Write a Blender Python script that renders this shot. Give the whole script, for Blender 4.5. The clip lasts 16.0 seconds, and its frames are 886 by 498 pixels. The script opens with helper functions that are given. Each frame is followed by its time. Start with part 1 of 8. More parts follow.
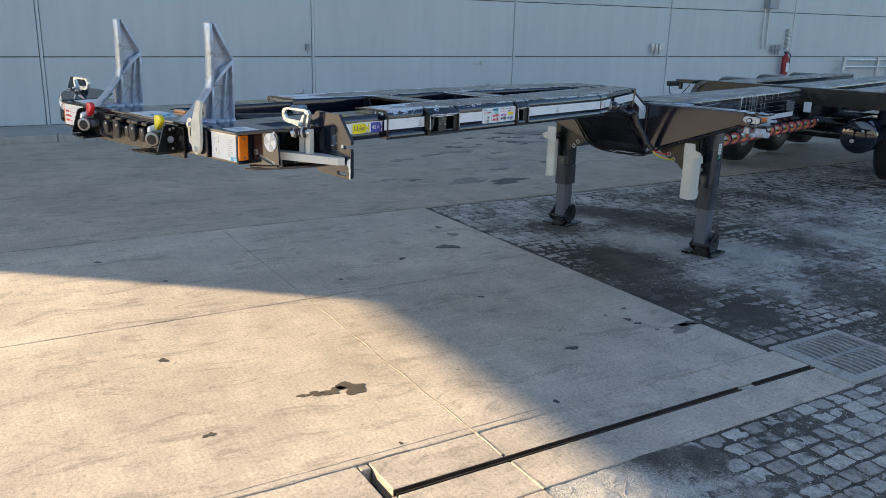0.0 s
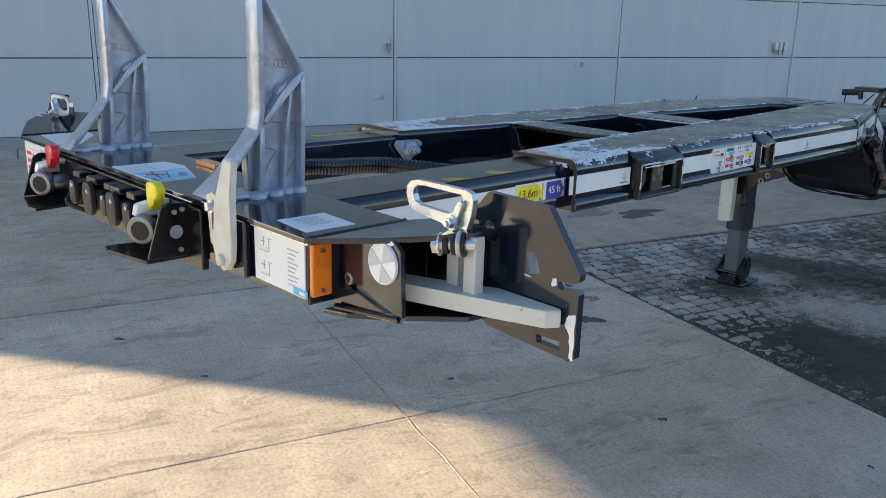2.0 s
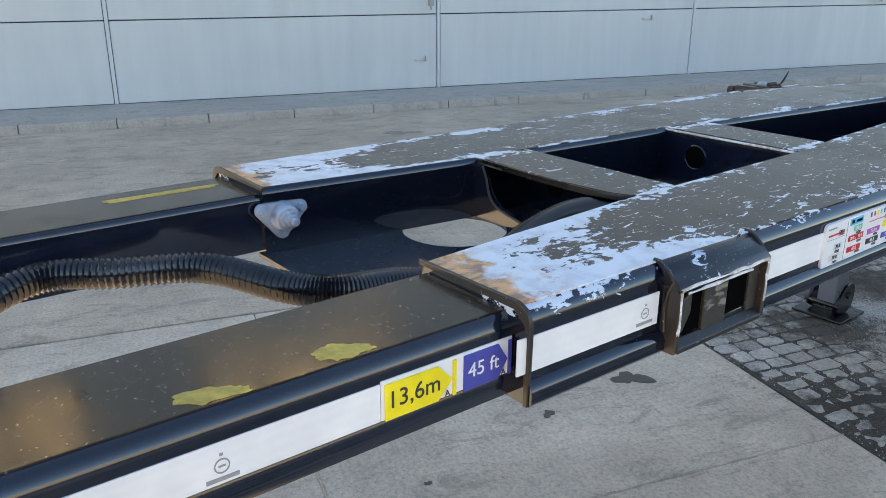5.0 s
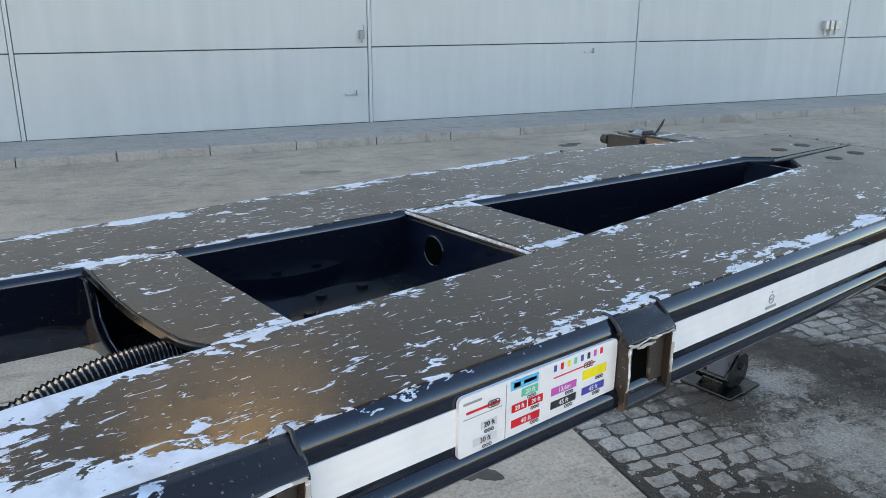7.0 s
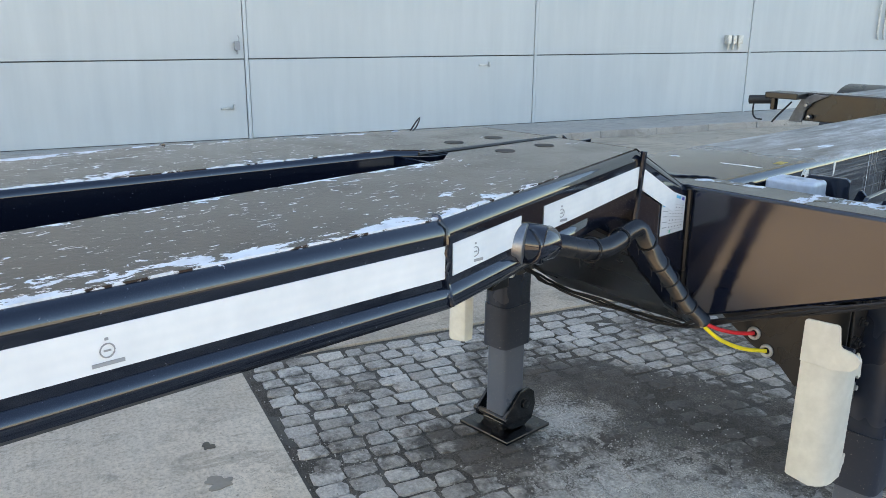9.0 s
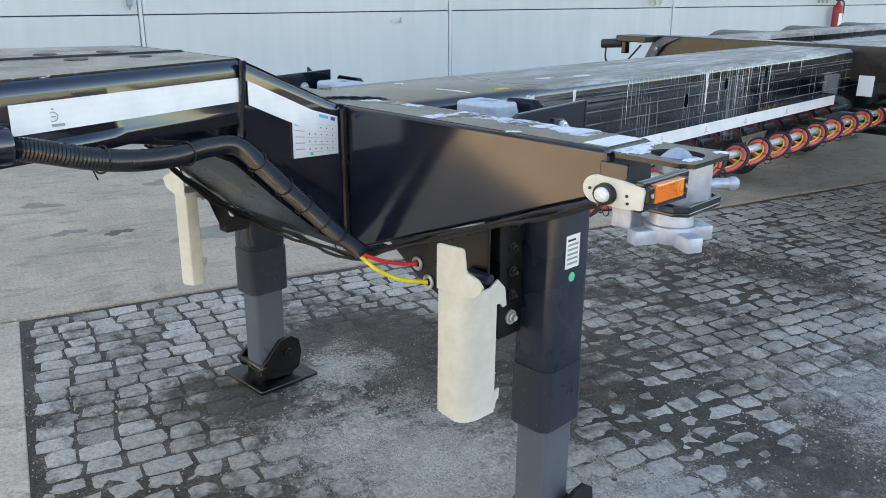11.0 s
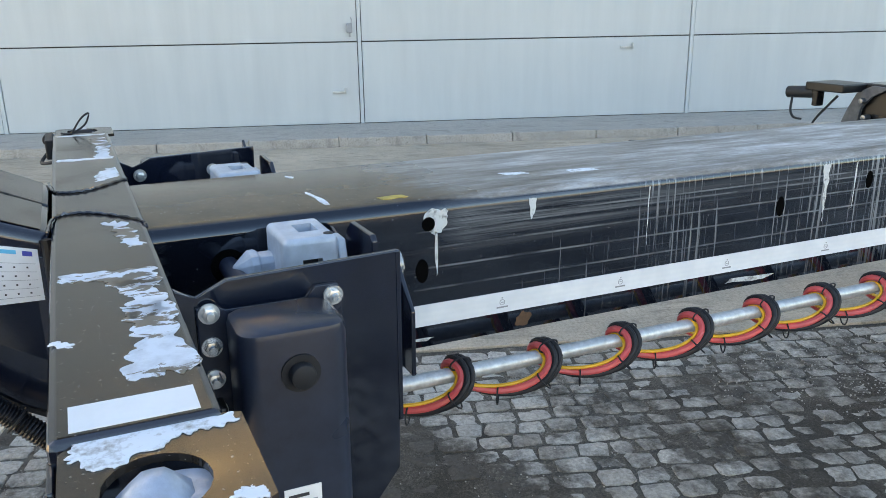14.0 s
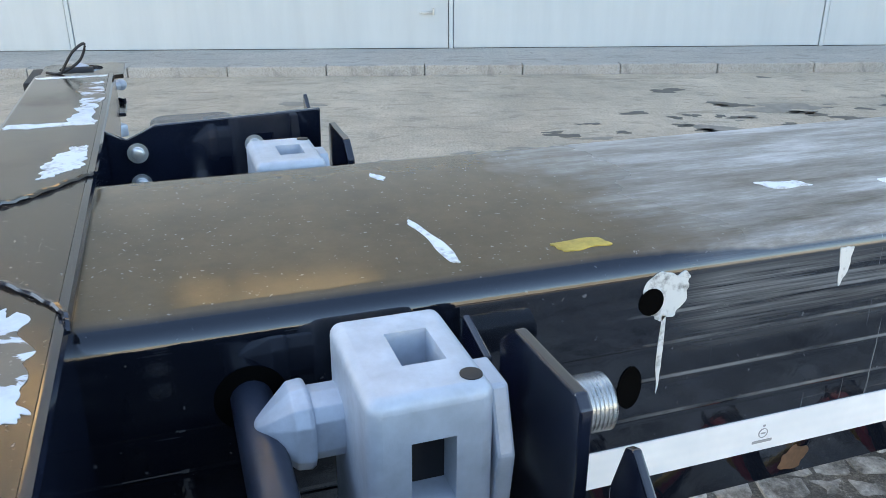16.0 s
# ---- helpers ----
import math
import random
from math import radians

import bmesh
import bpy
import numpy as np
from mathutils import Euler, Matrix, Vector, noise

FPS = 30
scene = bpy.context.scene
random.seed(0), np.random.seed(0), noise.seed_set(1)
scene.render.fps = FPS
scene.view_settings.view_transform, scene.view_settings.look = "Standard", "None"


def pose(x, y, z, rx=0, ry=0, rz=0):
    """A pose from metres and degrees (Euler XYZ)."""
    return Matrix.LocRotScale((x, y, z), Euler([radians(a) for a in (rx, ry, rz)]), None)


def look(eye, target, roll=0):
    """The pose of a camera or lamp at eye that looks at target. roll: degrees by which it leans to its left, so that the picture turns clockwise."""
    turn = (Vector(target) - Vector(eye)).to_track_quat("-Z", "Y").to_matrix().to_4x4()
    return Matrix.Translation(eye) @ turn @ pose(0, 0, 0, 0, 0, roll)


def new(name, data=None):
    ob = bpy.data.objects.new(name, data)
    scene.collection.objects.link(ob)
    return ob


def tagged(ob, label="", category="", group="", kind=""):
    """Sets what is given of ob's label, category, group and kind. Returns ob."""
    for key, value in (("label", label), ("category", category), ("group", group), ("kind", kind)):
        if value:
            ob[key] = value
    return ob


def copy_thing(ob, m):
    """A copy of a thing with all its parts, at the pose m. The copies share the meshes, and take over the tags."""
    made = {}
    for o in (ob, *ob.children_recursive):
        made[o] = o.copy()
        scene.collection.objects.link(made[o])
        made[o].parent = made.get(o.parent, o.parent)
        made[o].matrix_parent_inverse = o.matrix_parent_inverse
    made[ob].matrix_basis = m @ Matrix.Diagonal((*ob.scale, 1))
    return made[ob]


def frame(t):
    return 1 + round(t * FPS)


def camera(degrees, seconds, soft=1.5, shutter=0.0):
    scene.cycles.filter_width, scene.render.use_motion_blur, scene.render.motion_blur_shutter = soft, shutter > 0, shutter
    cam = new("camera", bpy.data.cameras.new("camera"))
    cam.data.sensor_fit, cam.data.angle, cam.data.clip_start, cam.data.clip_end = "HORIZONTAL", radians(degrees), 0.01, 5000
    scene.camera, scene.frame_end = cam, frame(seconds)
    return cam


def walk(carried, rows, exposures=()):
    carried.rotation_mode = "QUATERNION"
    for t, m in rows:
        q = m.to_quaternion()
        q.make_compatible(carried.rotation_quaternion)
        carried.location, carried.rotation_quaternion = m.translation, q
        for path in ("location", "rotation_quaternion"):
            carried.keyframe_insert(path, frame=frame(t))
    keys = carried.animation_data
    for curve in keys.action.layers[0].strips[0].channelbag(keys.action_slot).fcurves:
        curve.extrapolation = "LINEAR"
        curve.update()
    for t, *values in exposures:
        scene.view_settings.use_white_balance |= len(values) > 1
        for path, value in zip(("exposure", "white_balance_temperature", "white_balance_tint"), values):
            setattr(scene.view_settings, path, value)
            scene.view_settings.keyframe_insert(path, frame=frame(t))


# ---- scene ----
cam = camera(57.5, 16.0, 0.5)
PATH = [
    (0, (3.321, 0.138, 1.789), (2.049, 1.581, 1.242), 1.5),
    (0.5, (2.904, 0.416, 1.741), (1.566, 1.794, 1.185), 1.1),
    (1, (2.453, 0.669, 1.737), (1.086, 2.021, 1.185), 1.2),
    (1.5, (2.072, 0.896, 1.752), (0.69, 2.236, 1.211), 1.4),
    (2, (1.803, 1.172, 1.717), (0.413, 2.5, 1.166), 1.3),
    (2.5, (1.596, 1.404, 1.654), (0.191, 2.712, 1.093), 1.0),
    (3, (1.469, 1.573, 1.67), (0.042, 2.851, 1.093), 0.8),
    (3.2, (1.442, 1.644, 1.708), (0.004, 2.906, 1.123), 0.5),
    (5.3, (1.129, 2.375, 1.758), (-0.357, 3.535, 1.089), -0.0),
    (5.5, (1.146, 2.456, 1.756), (-0.349, 3.606, 1.092), -0.1),
    (6, (1.202, 2.665, 1.769), (-0.312, 3.805, 1.13), -0.2),
    (6.5, (1.2, 2.877, 1.772), (-0.308, 4.038, 1.159), -0.1),
    (7, (1.147, 3.076, 1.782), (-0.316, 4.3, 1.18), 0.3),
    (7.5, (1.194, 3.292, 1.76), (-0.239, 4.555, 1.166), 0.5),
    (8, (1.296, 3.564, 1.726), (-0.132, 4.847, 1.165), 0.5),
    (8.5, (1.341, 3.813, 1.677), (-0.086, 5.105, 1.136), 0.4),
    (9, (1.338, 4.087, 1.622), (-0.062, 5.405, 1.072), 0.5),
    (9.5, (1.446, 4.267, 1.537), (0.101, 5.616, 0.927), 0.7),
    (10, (1.636, 4.444, 1.476), (0.372, 5.857, 0.838), 1.1),
    (10.2, (1.703, 4.49, 1.475), (0.444, 5.901, 0.822), 1.0),
    (12.3, (1.882, 5.405, 1.498), (0.342, 6.565, 0.968), -0.5),
    (12.5, (1.861, 5.487, 1.496), (0.308, 6.633, 0.975), -0.2),
    (13, (1.767, 5.7, 1.508), (0.192, 6.817, 0.987), -0.0),
    (13.5, (1.747, 5.894, 1.516), (0.13, 6.95, 0.996), -0.0),
    (14, (1.753, 6.107, 1.572), (0.013, 6.898, 0.984), -0.8),
    (14.5, (1.605, 6.184, 1.568), (-0.164, 6.867, 0.933), -0.6),
    (15, (1.309, 6.241, 1.571), (-0.454, 6.891, 0.889), -0.3),
    (15.5, (1.043, 6.306, 1.535), (-0.702, 6.949, 0.8), 0.3),
    (16, (0.89, 6.306, 1.498), (-0.86, 6.904, 0.736), -0.2),
]
EXPO = [(0.0, 1.17, 6400, 9), (2.5, 1.21, 6270, 8), (3.0, 1.4, 6320, 8), (5.5, 2.0, 7470, 11), (6.5, 2.0, 7620, 11), (7.5, 2.2, 7620, 11), (9.0, 2.3, 7700, 11), (10.0, 2.42, 7750, 12), (12.5, 2.38, 7950, 9), (14.0, 2.35, 7950, 10), (15.0, 2.52, 7900, 11), (16.0, 2.67, 7900, 11)]
walk(cam, [(t, look(eye, target, roll)) for t, eye, target, roll in PATH], EXPO)

# ---- world and sun: low warm sun from behind the hall, whose shade lies over the yard ----
SUN_DIR = Vector((-0.844, -0.536, 0.0)).normalized()   # towards the sun, on the ground
SUN_EL = radians(22)
world = bpy.data.worlds.new("sky")
scene.world = world
world.use_nodes = True
wn = world.node_tree
sky = wn.nodes.new("ShaderNodeTexSky")
sky.sky_type, sky.sun_disc = "NISHITA", False
sky.sun_elevation = SUN_EL
sky.sun_rotation = math.atan2(SUN_DIR.x, SUN_DIR.y)
sky.air_density, sky.dust_density, sky.ozone_density = 1.0, 0.55, 1.8
bg = wn.nodes["Background"]
bg.inputs["Strength"].default_value = 0.115
wn.links.new(sky.outputs[0], bg.inputs[0])
sun_data = bpy.data.lights.new("sun", "SUN")
sun_data.energy, sun_data.angle, sun_data.color = 5.0, radians(0.53), (1.0, 0.77, 0.48)
sun = new("sun", sun_data)
to_sun = Vector((SUN_DIR.x * math.cos(SUN_EL), SUN_DIR.y * math.cos(SUN_EL), math.sin(SUN_EL)))
sun.rotation_mode = "QUATERNION"
sun.rotation_quaternion = (-to_sun).to_track_quat("-Z", "Y")
sun.location = to_sun * 60


# ---- materials ----
def material(name):
    m = bpy.data.materials.new(name)
    m.use_nodes = True
    return m, m.node_tree, m.node_tree.nodes["Principled BSDF"]


def node(nt, kind, **values):
    n = nt.nodes.new(kind)
    for key, value in values.items():
        if key in n.inputs:
            n.inputs[key].default_value = value
    return n


def noise_tex(nt, vec, scale, detail=4.0, rough=0.55, distortion=0.0):
    n = node(nt, "ShaderNodeTexNoise", Scale=scale, Detail=detail, Roughness=rough, Distortion=distortion)
    nt.links.new(vec, n.inputs["Vector"])
    return n.outputs[0]


def ramp(nt, fac, stops):
    r = nt.nodes.new("ShaderNodeValToRGB")
    e = r.color_ramp.elements
    while len(e) < len(stops):
        e.new(0.5)
    for el, (p, c) in zip(e, stops):
        el.position = p
        el.color = (c, c, c, 1) if isinstance(c, (int, float)) else (*c, 1)
    nt.links.new(fac, r.inputs[0])
    return r.outputs[0]


def mix(nt, fac, a, b, blend="MIX"):
    n = nt.nodes.new("ShaderNodeMix")
    n.data_type, n.blend_type = "RGBA", blend
    for sock, val in ((n.inputs[0], fac), (n.inputs[6], a), (n.inputs[7], b)):
        if hasattr(val, "is_linked"):
            nt.links.new(val, sock)
        else:
            sock.default_value = val if isinstance(val, float) else (*val, 1)
    return n.outputs[2]


def calc(nt, op, a, b=0.0, c=0.0):
    n = nt.nodes.new("ShaderNodeMath")
    n.operation = op
    for sock, val in zip(n.inputs, (a, b, c)):
        if hasattr(val, "is_linked"):
            nt.links.new(val, sock)
        else:
            sock.default_value = val
    return n.outputs[0]


def coords(nt, scale=(1, 1, 1)):
    tc = nt.nodes.new("ShaderNodeTexCoord")
    mp = nt.nodes.new("ShaderNodeMapping")
    mp.inputs["Scale"].default_value = scale
    nt.links.new(tc.outputs["Object"], mp.inputs[0])
    return mp.outputs[0]


def bump(nt, bsdf, height, strength=0.2, distance=0.01):
    b = node(nt, "ShaderNodeBump", Strength=strength, Distance=distance)
    nt.links.new(height, b.inputs["Height"])
    nt.links.new(b.outputs[0], bsdf.inputs["Normal"])


def simple(name, color, rough=0.5, metal=0.0, var=0.25, scale=30.0, bumps=0.05, coat=0.0, ior=1.5):
    """A plain surface with a little mottling, grain and uneven gloss."""
    m, nt, b = material(name)
    v = coords(nt)
    n1 = noise_tex(nt, v, scale, 6.0, 0.6)
    n2 = noise_tex(nt, v, scale * 0.15, 3.0, 0.5)
    f = calc(nt, "MULTIPLY", n1, n2)
    lo = tuple(c * (1 - var) for c in color)
    hi = tuple(min(1.0, c * (1 + var * 0.7)) for c in color)
    nt.links.new(ramp(nt, f, [(0.12, lo), (0.4, hi)]), b.inputs["Base Color"])
    nt.links.new(ramp(nt, n2, [(0.3, max(0.02, rough - 0.08)), (0.7, min(1.0, rough + 0.08))]), b.inputs["Roughness"])
    b.inputs["Metallic"].default_value = metal
    b.inputs["Coat Weight"].default_value = coat
    b.inputs["IOR"].default_value = ior
    if bumps:
        bump(nt, b, n1, bumps, 0.004)
    return m


def along(nt, value, stops):
    """A soft step over a length: stops of (metres, level)."""
    lo, hi = stops[0][0], stops[-1][0]
    f = calc(nt, "DIVIDE", calc(nt, "SUBTRACT", value, lo), hi - lo)
    return ramp(nt, f, [((p - lo) / (hi - lo), c) for p, c in stops])


def local_xyz(nt):
    sep = nt.nodes.new("ShaderNodeSeparateXYZ")
    nt.links.new(coords(nt), sep.inputs[0])
    return sep.outputs[0], sep.outputs[1], sep.outputs[2]


def scuffed(name, base, under, dusty, amount, deck=False, rough=0.32, dust=0.5, relief=1.0):
    """Black paint under a dust film, chipped to a pale undercoat; deck: chips gather along both edges and at the sleeve's mouth."""
    m, nt, b = material(name)
    v = coords(nt, (1, 0.5, 1))
    v1 = coords(nt)
    big = noise_tex(nt, v, 10.0, 4.0, 0.6)
    fine = noise_tex(nt, v, 46.0, 6.0, 0.65, 0.6)
    f = calc(nt, "ADD", calc(nt, "MULTIPLY", big, 0.5), calc(nt, "MULTIPLY", fine, 0.5))
    if deck:
        x, y, z = local_xyz(nt)
        ax = calc(nt, "ABSOLUTE", x)
        outer = calc(nt, "SUBTRACT", 0.470, calc(nt, "MULTIPLY", calc(nt, "MAXIMUM", calc(nt, "SUBTRACT", y, 4.89), 0.0), 0.245))
        inner = calc(nt, "SUBTRACT", 0.256, calc(nt, "MULTIPLY", calc(nt, "SUBTRACT", y, 2.886), 0.0685))
        w = along(nt, calc(nt, "SUBTRACT", outer, ax), [(-0.01, 0.17), (0.016, 0.13), (0.05, 0.05), (0.14, 0.012)])
        w = calc(nt, "ADD", w, along(nt, calc(nt, "ABSOLUTE", calc(nt, "SUBTRACT", ax, inner)), [(0.0, 0.17), (0.012, 0.12), (0.05, 0.03), (0.08, 0.0)]))
        w = calc(nt, "ADD", w, along(nt, y, [(2.92, 0.22), (3.11, 0.16), (3.25, 0.06), (3.34, 0.0)]))
        rear = along(nt, y, [(5.1, 1.0), (5.5, 0.15), (5.8, 0.1)])
        f = calc(nt, "ADD", f, calc(nt, "MULTIPLY", w, rear))
    chip = ramp(nt, f, [(1 - amount, 0.0), (1 - amount + 0.012, 1.0)])
    fleck = ramp(nt, noise_tex(nt, coords(nt, (1.0, 0.28, 1)), 95.0, 3.0, 0.55, 1.4), [(0.645, 0.0), (0.665, 0.9)])
    if deck:
        chip = calc(nt, "MAXIMUM", chip, calc(nt, "MULTIPLY", fleck, rear))
    dirt = ramp(nt, noise_tex(nt, v1, 5.0, 8.0, 0.75), [(0.3, 0.45), (0.7, 0.95)])
    body = mix(nt, calc(nt, "MULTIPLY", dirt, dust), base, dusty)
    spots = ramp(nt, noise_tex(nt, v1, 190.0, 2.0, 0.5), [(0.68, 0.0), (0.74, 0.6)])
    body = mix(nt, spots, body, (0.3, 0.28, 0.25))
    tone = mix(nt, ramp(nt, noise_tex(nt, v1, 30.0, 4.0, 0.6), [(0.45, 0.0), (0.7, 0.7)]), under, tuple(c * 0.62 for c in under))
    c = mix(nt, chip, body, tone)
    if deck:
        rust = calc(nt, "ADD", along(nt, y, [(2.92, 0.44), (2.95, 0.25), (3.01, 0.13), (3.08, 0.06), (3.16, 0.0)]), calc(nt, "MULTIPLY", noise_tex(nt, v1, 16.0, 5.0, 0.65), 0.7))
        c = mix(nt, ramp(nt, rust, [(0.52, 0.0), (0.6, 0.85)]), c, mix(nt, ramp(nt, fine, [(0.42, 0.0), (0.55, 1.0)]), (0.24, 0.09, 0.025), (0.74, 0.33, 0.06)))
    nt.links.new(c, b.inputs["Base Color"])
    r = calc(nt, "ADD", calc(nt, "MULTIPLY", chip, 0.22), ramp(nt, noise_tex(nt, v1, 7.0, 5.0, 0.6), [(0.3, rough - 0.1), (0.7, rough + 0.12)]))
    nt.links.new(r, b.inputs["Roughness"])
    bump(nt, b, calc(nt, "SUBTRACT", noise_tex(nt, v1, 90.0, 2.0), calc(nt, "MULTIPLY", chip, 0.7)), 0.12 * relief, 0.003)
    return m


def beam_material():
    """Black beam: scored lines and pale drips on the sides, a whitish cement film over the top further back."""
    m, nt, b = material("weathered_beam_paint")
    v1 = coords(nt)
    x, y, z = local_xyz(nt)
    back = along(nt, calc(nt, "ADD", y, calc(nt, "MULTIPLY", noise_tex(nt, v1, 6.0, 4.0), 0.3)), [(6.9, 0.0), (7.05, 0.7), (8.0, 1.0)])
    up = along(nt, calc(nt, "ADD", z, calc(nt, "MULTIPLY", back, 0.014)), [(1.2225, 0.0), (1.2265, 1.0)])
    drip = noise_tex(nt, coords(nt, (0.2, 1.0, 0.03)), 85.0, 4.0, 0.7)
    where = along(nt, y, [(7.0, 0.0), (7.2, 0.45), (7.42, 0.75), (7.58, 0.35), (7.86, 0.5), (7.95, 1.0), (8.03, 0.5), (8.14, 1.0), (8.34, 0.9), (8.42, 0.4), (8.5, 0.9), (8.62, 0.35), (9.6, 0.4)])
    fade = along(nt, z, [(0.88, 0.15), (1.0, 0.6), (1.2, 1.0)])
    d = ramp(nt, calc(nt, "ADD", drip, calc(nt, "MULTIPLY", where, 0.16)), [(0.655, 0.0), (0.72, 1.0)])
    d = calc(nt, "MULTIPLY", calc(nt, "MULTIPLY", d, fade), calc(nt, "MULTIPLY", back, 0.55))
    score = noise_tex(nt, coords(nt, (0.5, 0.006, 1.0)), 150.0, 3.0, 0.6)
    sc = calc(nt, "MULTIPLY", ramp(nt, score, [(0.60, 0.0), (0.72, 0.30)]), along(nt, z, [(0.9, 0.2), (1.1, 0.6), (1.19, 1.0)]))
    sc = calc(nt, "MULTIPLY", sc, along(nt, y, [(6.75, 0.05), (6.95, 0.8), (9.0, 0.8)]))
    for zz in (1.028, 1.076, 1.120, 1.158, 1.172):
        line = along(nt, calc(nt, "ABSOLUTE", calc(nt, "SUBTRACT", z, zz)), [(0.0, 1.0), (0.0014, 0.9), (0.003, 0.0)])
        worn = ramp(nt, noise_tex(nt, coords(nt, (0.1, 1.0, 6.0)), 5.0 + zz, 5.0, 0.7), [(0.36, 0.08), (0.60, 0.5)])
        sc = calc(nt, "MAXIMUM", sc, calc(nt, "MULTIPLY", calc(nt, "MULTIPLY", line, worn), along(nt, y, [(6.72, 0.0), (6.82, 0.7), (9.0, 1.0)])))
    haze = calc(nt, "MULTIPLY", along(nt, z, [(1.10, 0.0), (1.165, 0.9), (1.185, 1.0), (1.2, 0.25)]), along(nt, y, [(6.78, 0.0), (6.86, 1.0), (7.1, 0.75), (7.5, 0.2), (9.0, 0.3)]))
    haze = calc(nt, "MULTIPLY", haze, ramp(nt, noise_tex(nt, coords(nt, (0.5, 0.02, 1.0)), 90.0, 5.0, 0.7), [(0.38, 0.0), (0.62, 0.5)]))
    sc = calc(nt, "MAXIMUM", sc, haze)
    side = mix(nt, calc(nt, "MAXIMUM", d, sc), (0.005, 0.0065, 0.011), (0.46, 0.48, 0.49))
    speck = ramp(nt, noise_tex(nt, v1, 120.0, 2.0), [(0.72, 0.0), (0.77, 0.5)])
    side = mix(nt, speck, side, (0.2, 0.2, 0.2))
    dirt = ramp(nt, noise_tex(nt, v1, 7.0, 8.0, 0.75), [(0.3, 0.32), (0.7, 0.6)])
    brown = mix(nt, dirt, (0.03, 0.026, 0.022), (0.23, 0.165, 0.10))
    film = ramp(nt, noise_tex(nt, coords(nt, (3.2, 0.5, 1)), 6.0, 7.0, 0.75), [(0.32, (0.10, 0.085, 0.07)), (0.5, (0.30, 0.29, 0.275)), (0.66, (0.60, 0.61, 0.62))])
    brown = mix(nt, ramp(nt, noise_tex(nt, v1, 170.0, 2.0, 0.5), [(0.68, 0.0), (0.74, 0.55)]), brown, (0.42, 0.39, 0.35))
    top = mix(nt, back, brown, film)
    nt.links.new(mix(nt, up, side, top), b.inputs["Base Color"])
    b.inputs["IOR"].default_value = 1.7
    nt.links.new(calc(nt, "SUBTRACT", 0.5, calc(nt, "MULTIPLY", up, 0.42)), b.inputs["Specular IOR Level"])
    rs = ramp(nt, noise_tex(nt, v1, 7.0, 5.0, 0.6), [(0.3, 0.035), (0.7, 0.075)])
    nt.links.new(calc(nt, "ADD", rs, calc(nt, "ADD", calc(nt, "MULTIPLY", up, 0.08), calc(nt, "MULTIPLY", calc(nt, "MULTIPLY", back, up), 0.25))), b.inputs["Roughness"])
    bump(nt, b, noise_tex(nt, v1, 70.0, 4.0), 0.04, 0.003)
    return m


def splash_material(name, tone, under):
    """A dried splash, thin at places so that the paint under it shows."""
    m, nt, b = material(name)
    v = coords(nt)
    f = calc(nt, "ADD", calc(nt, "MULTIPLY", noise_tex(nt, v, 26.0, 6.0, 0.7), 0.6), calc(nt, "MULTIPLY", noise_tex(nt, v, 110.0, 3.0, 0.6), 0.4))
    nt.links.new(mix(nt, ramp(nt, f, [(0.36, 0.0), (0.50, 1.0)]), under, tone), b.inputs["Base Color"])
    b.inputs["Roughness"].default_value = 0.5
    bump(nt, b, f, 0.15, 0.003)
    return m


SPLASH = splash_material("dried_splash", (0.62, 0.64, 0.64), (0.14, 0.14, 0.145))
FLAKED = splash_material("flaked_white", (0.74, 0.78, 0.83), (0.30, 0.29, 0.28))
BLACK = simple("black_gloss_paint", (0.0065, 0.010, 0.021), 0.09, 0.0, 0.4, 14.0, 0.004, 0.0, 1.72)
BLACK_DULL = simple("black_satin_paint", (0.006, 0.006, 0.007), 0.28, 0.0, 0.4, 30.0, 0.06)
DECK = scuffed("worn_deck_paint", (0.018, 0.012, 0.010), (0.76, 0.80, 0.86), (0.084, 0.048, 0.031), 0.362, True, 0.145, 0.6)
DECK_CLEAN = scuffed("dusty_deck_paint", (0.014, 0.012, 0.011), (0.5, 0.5, 0.5), (0.046, 0.033, 0.023), 0.2, False, 0.15, 0.6, 0.3)


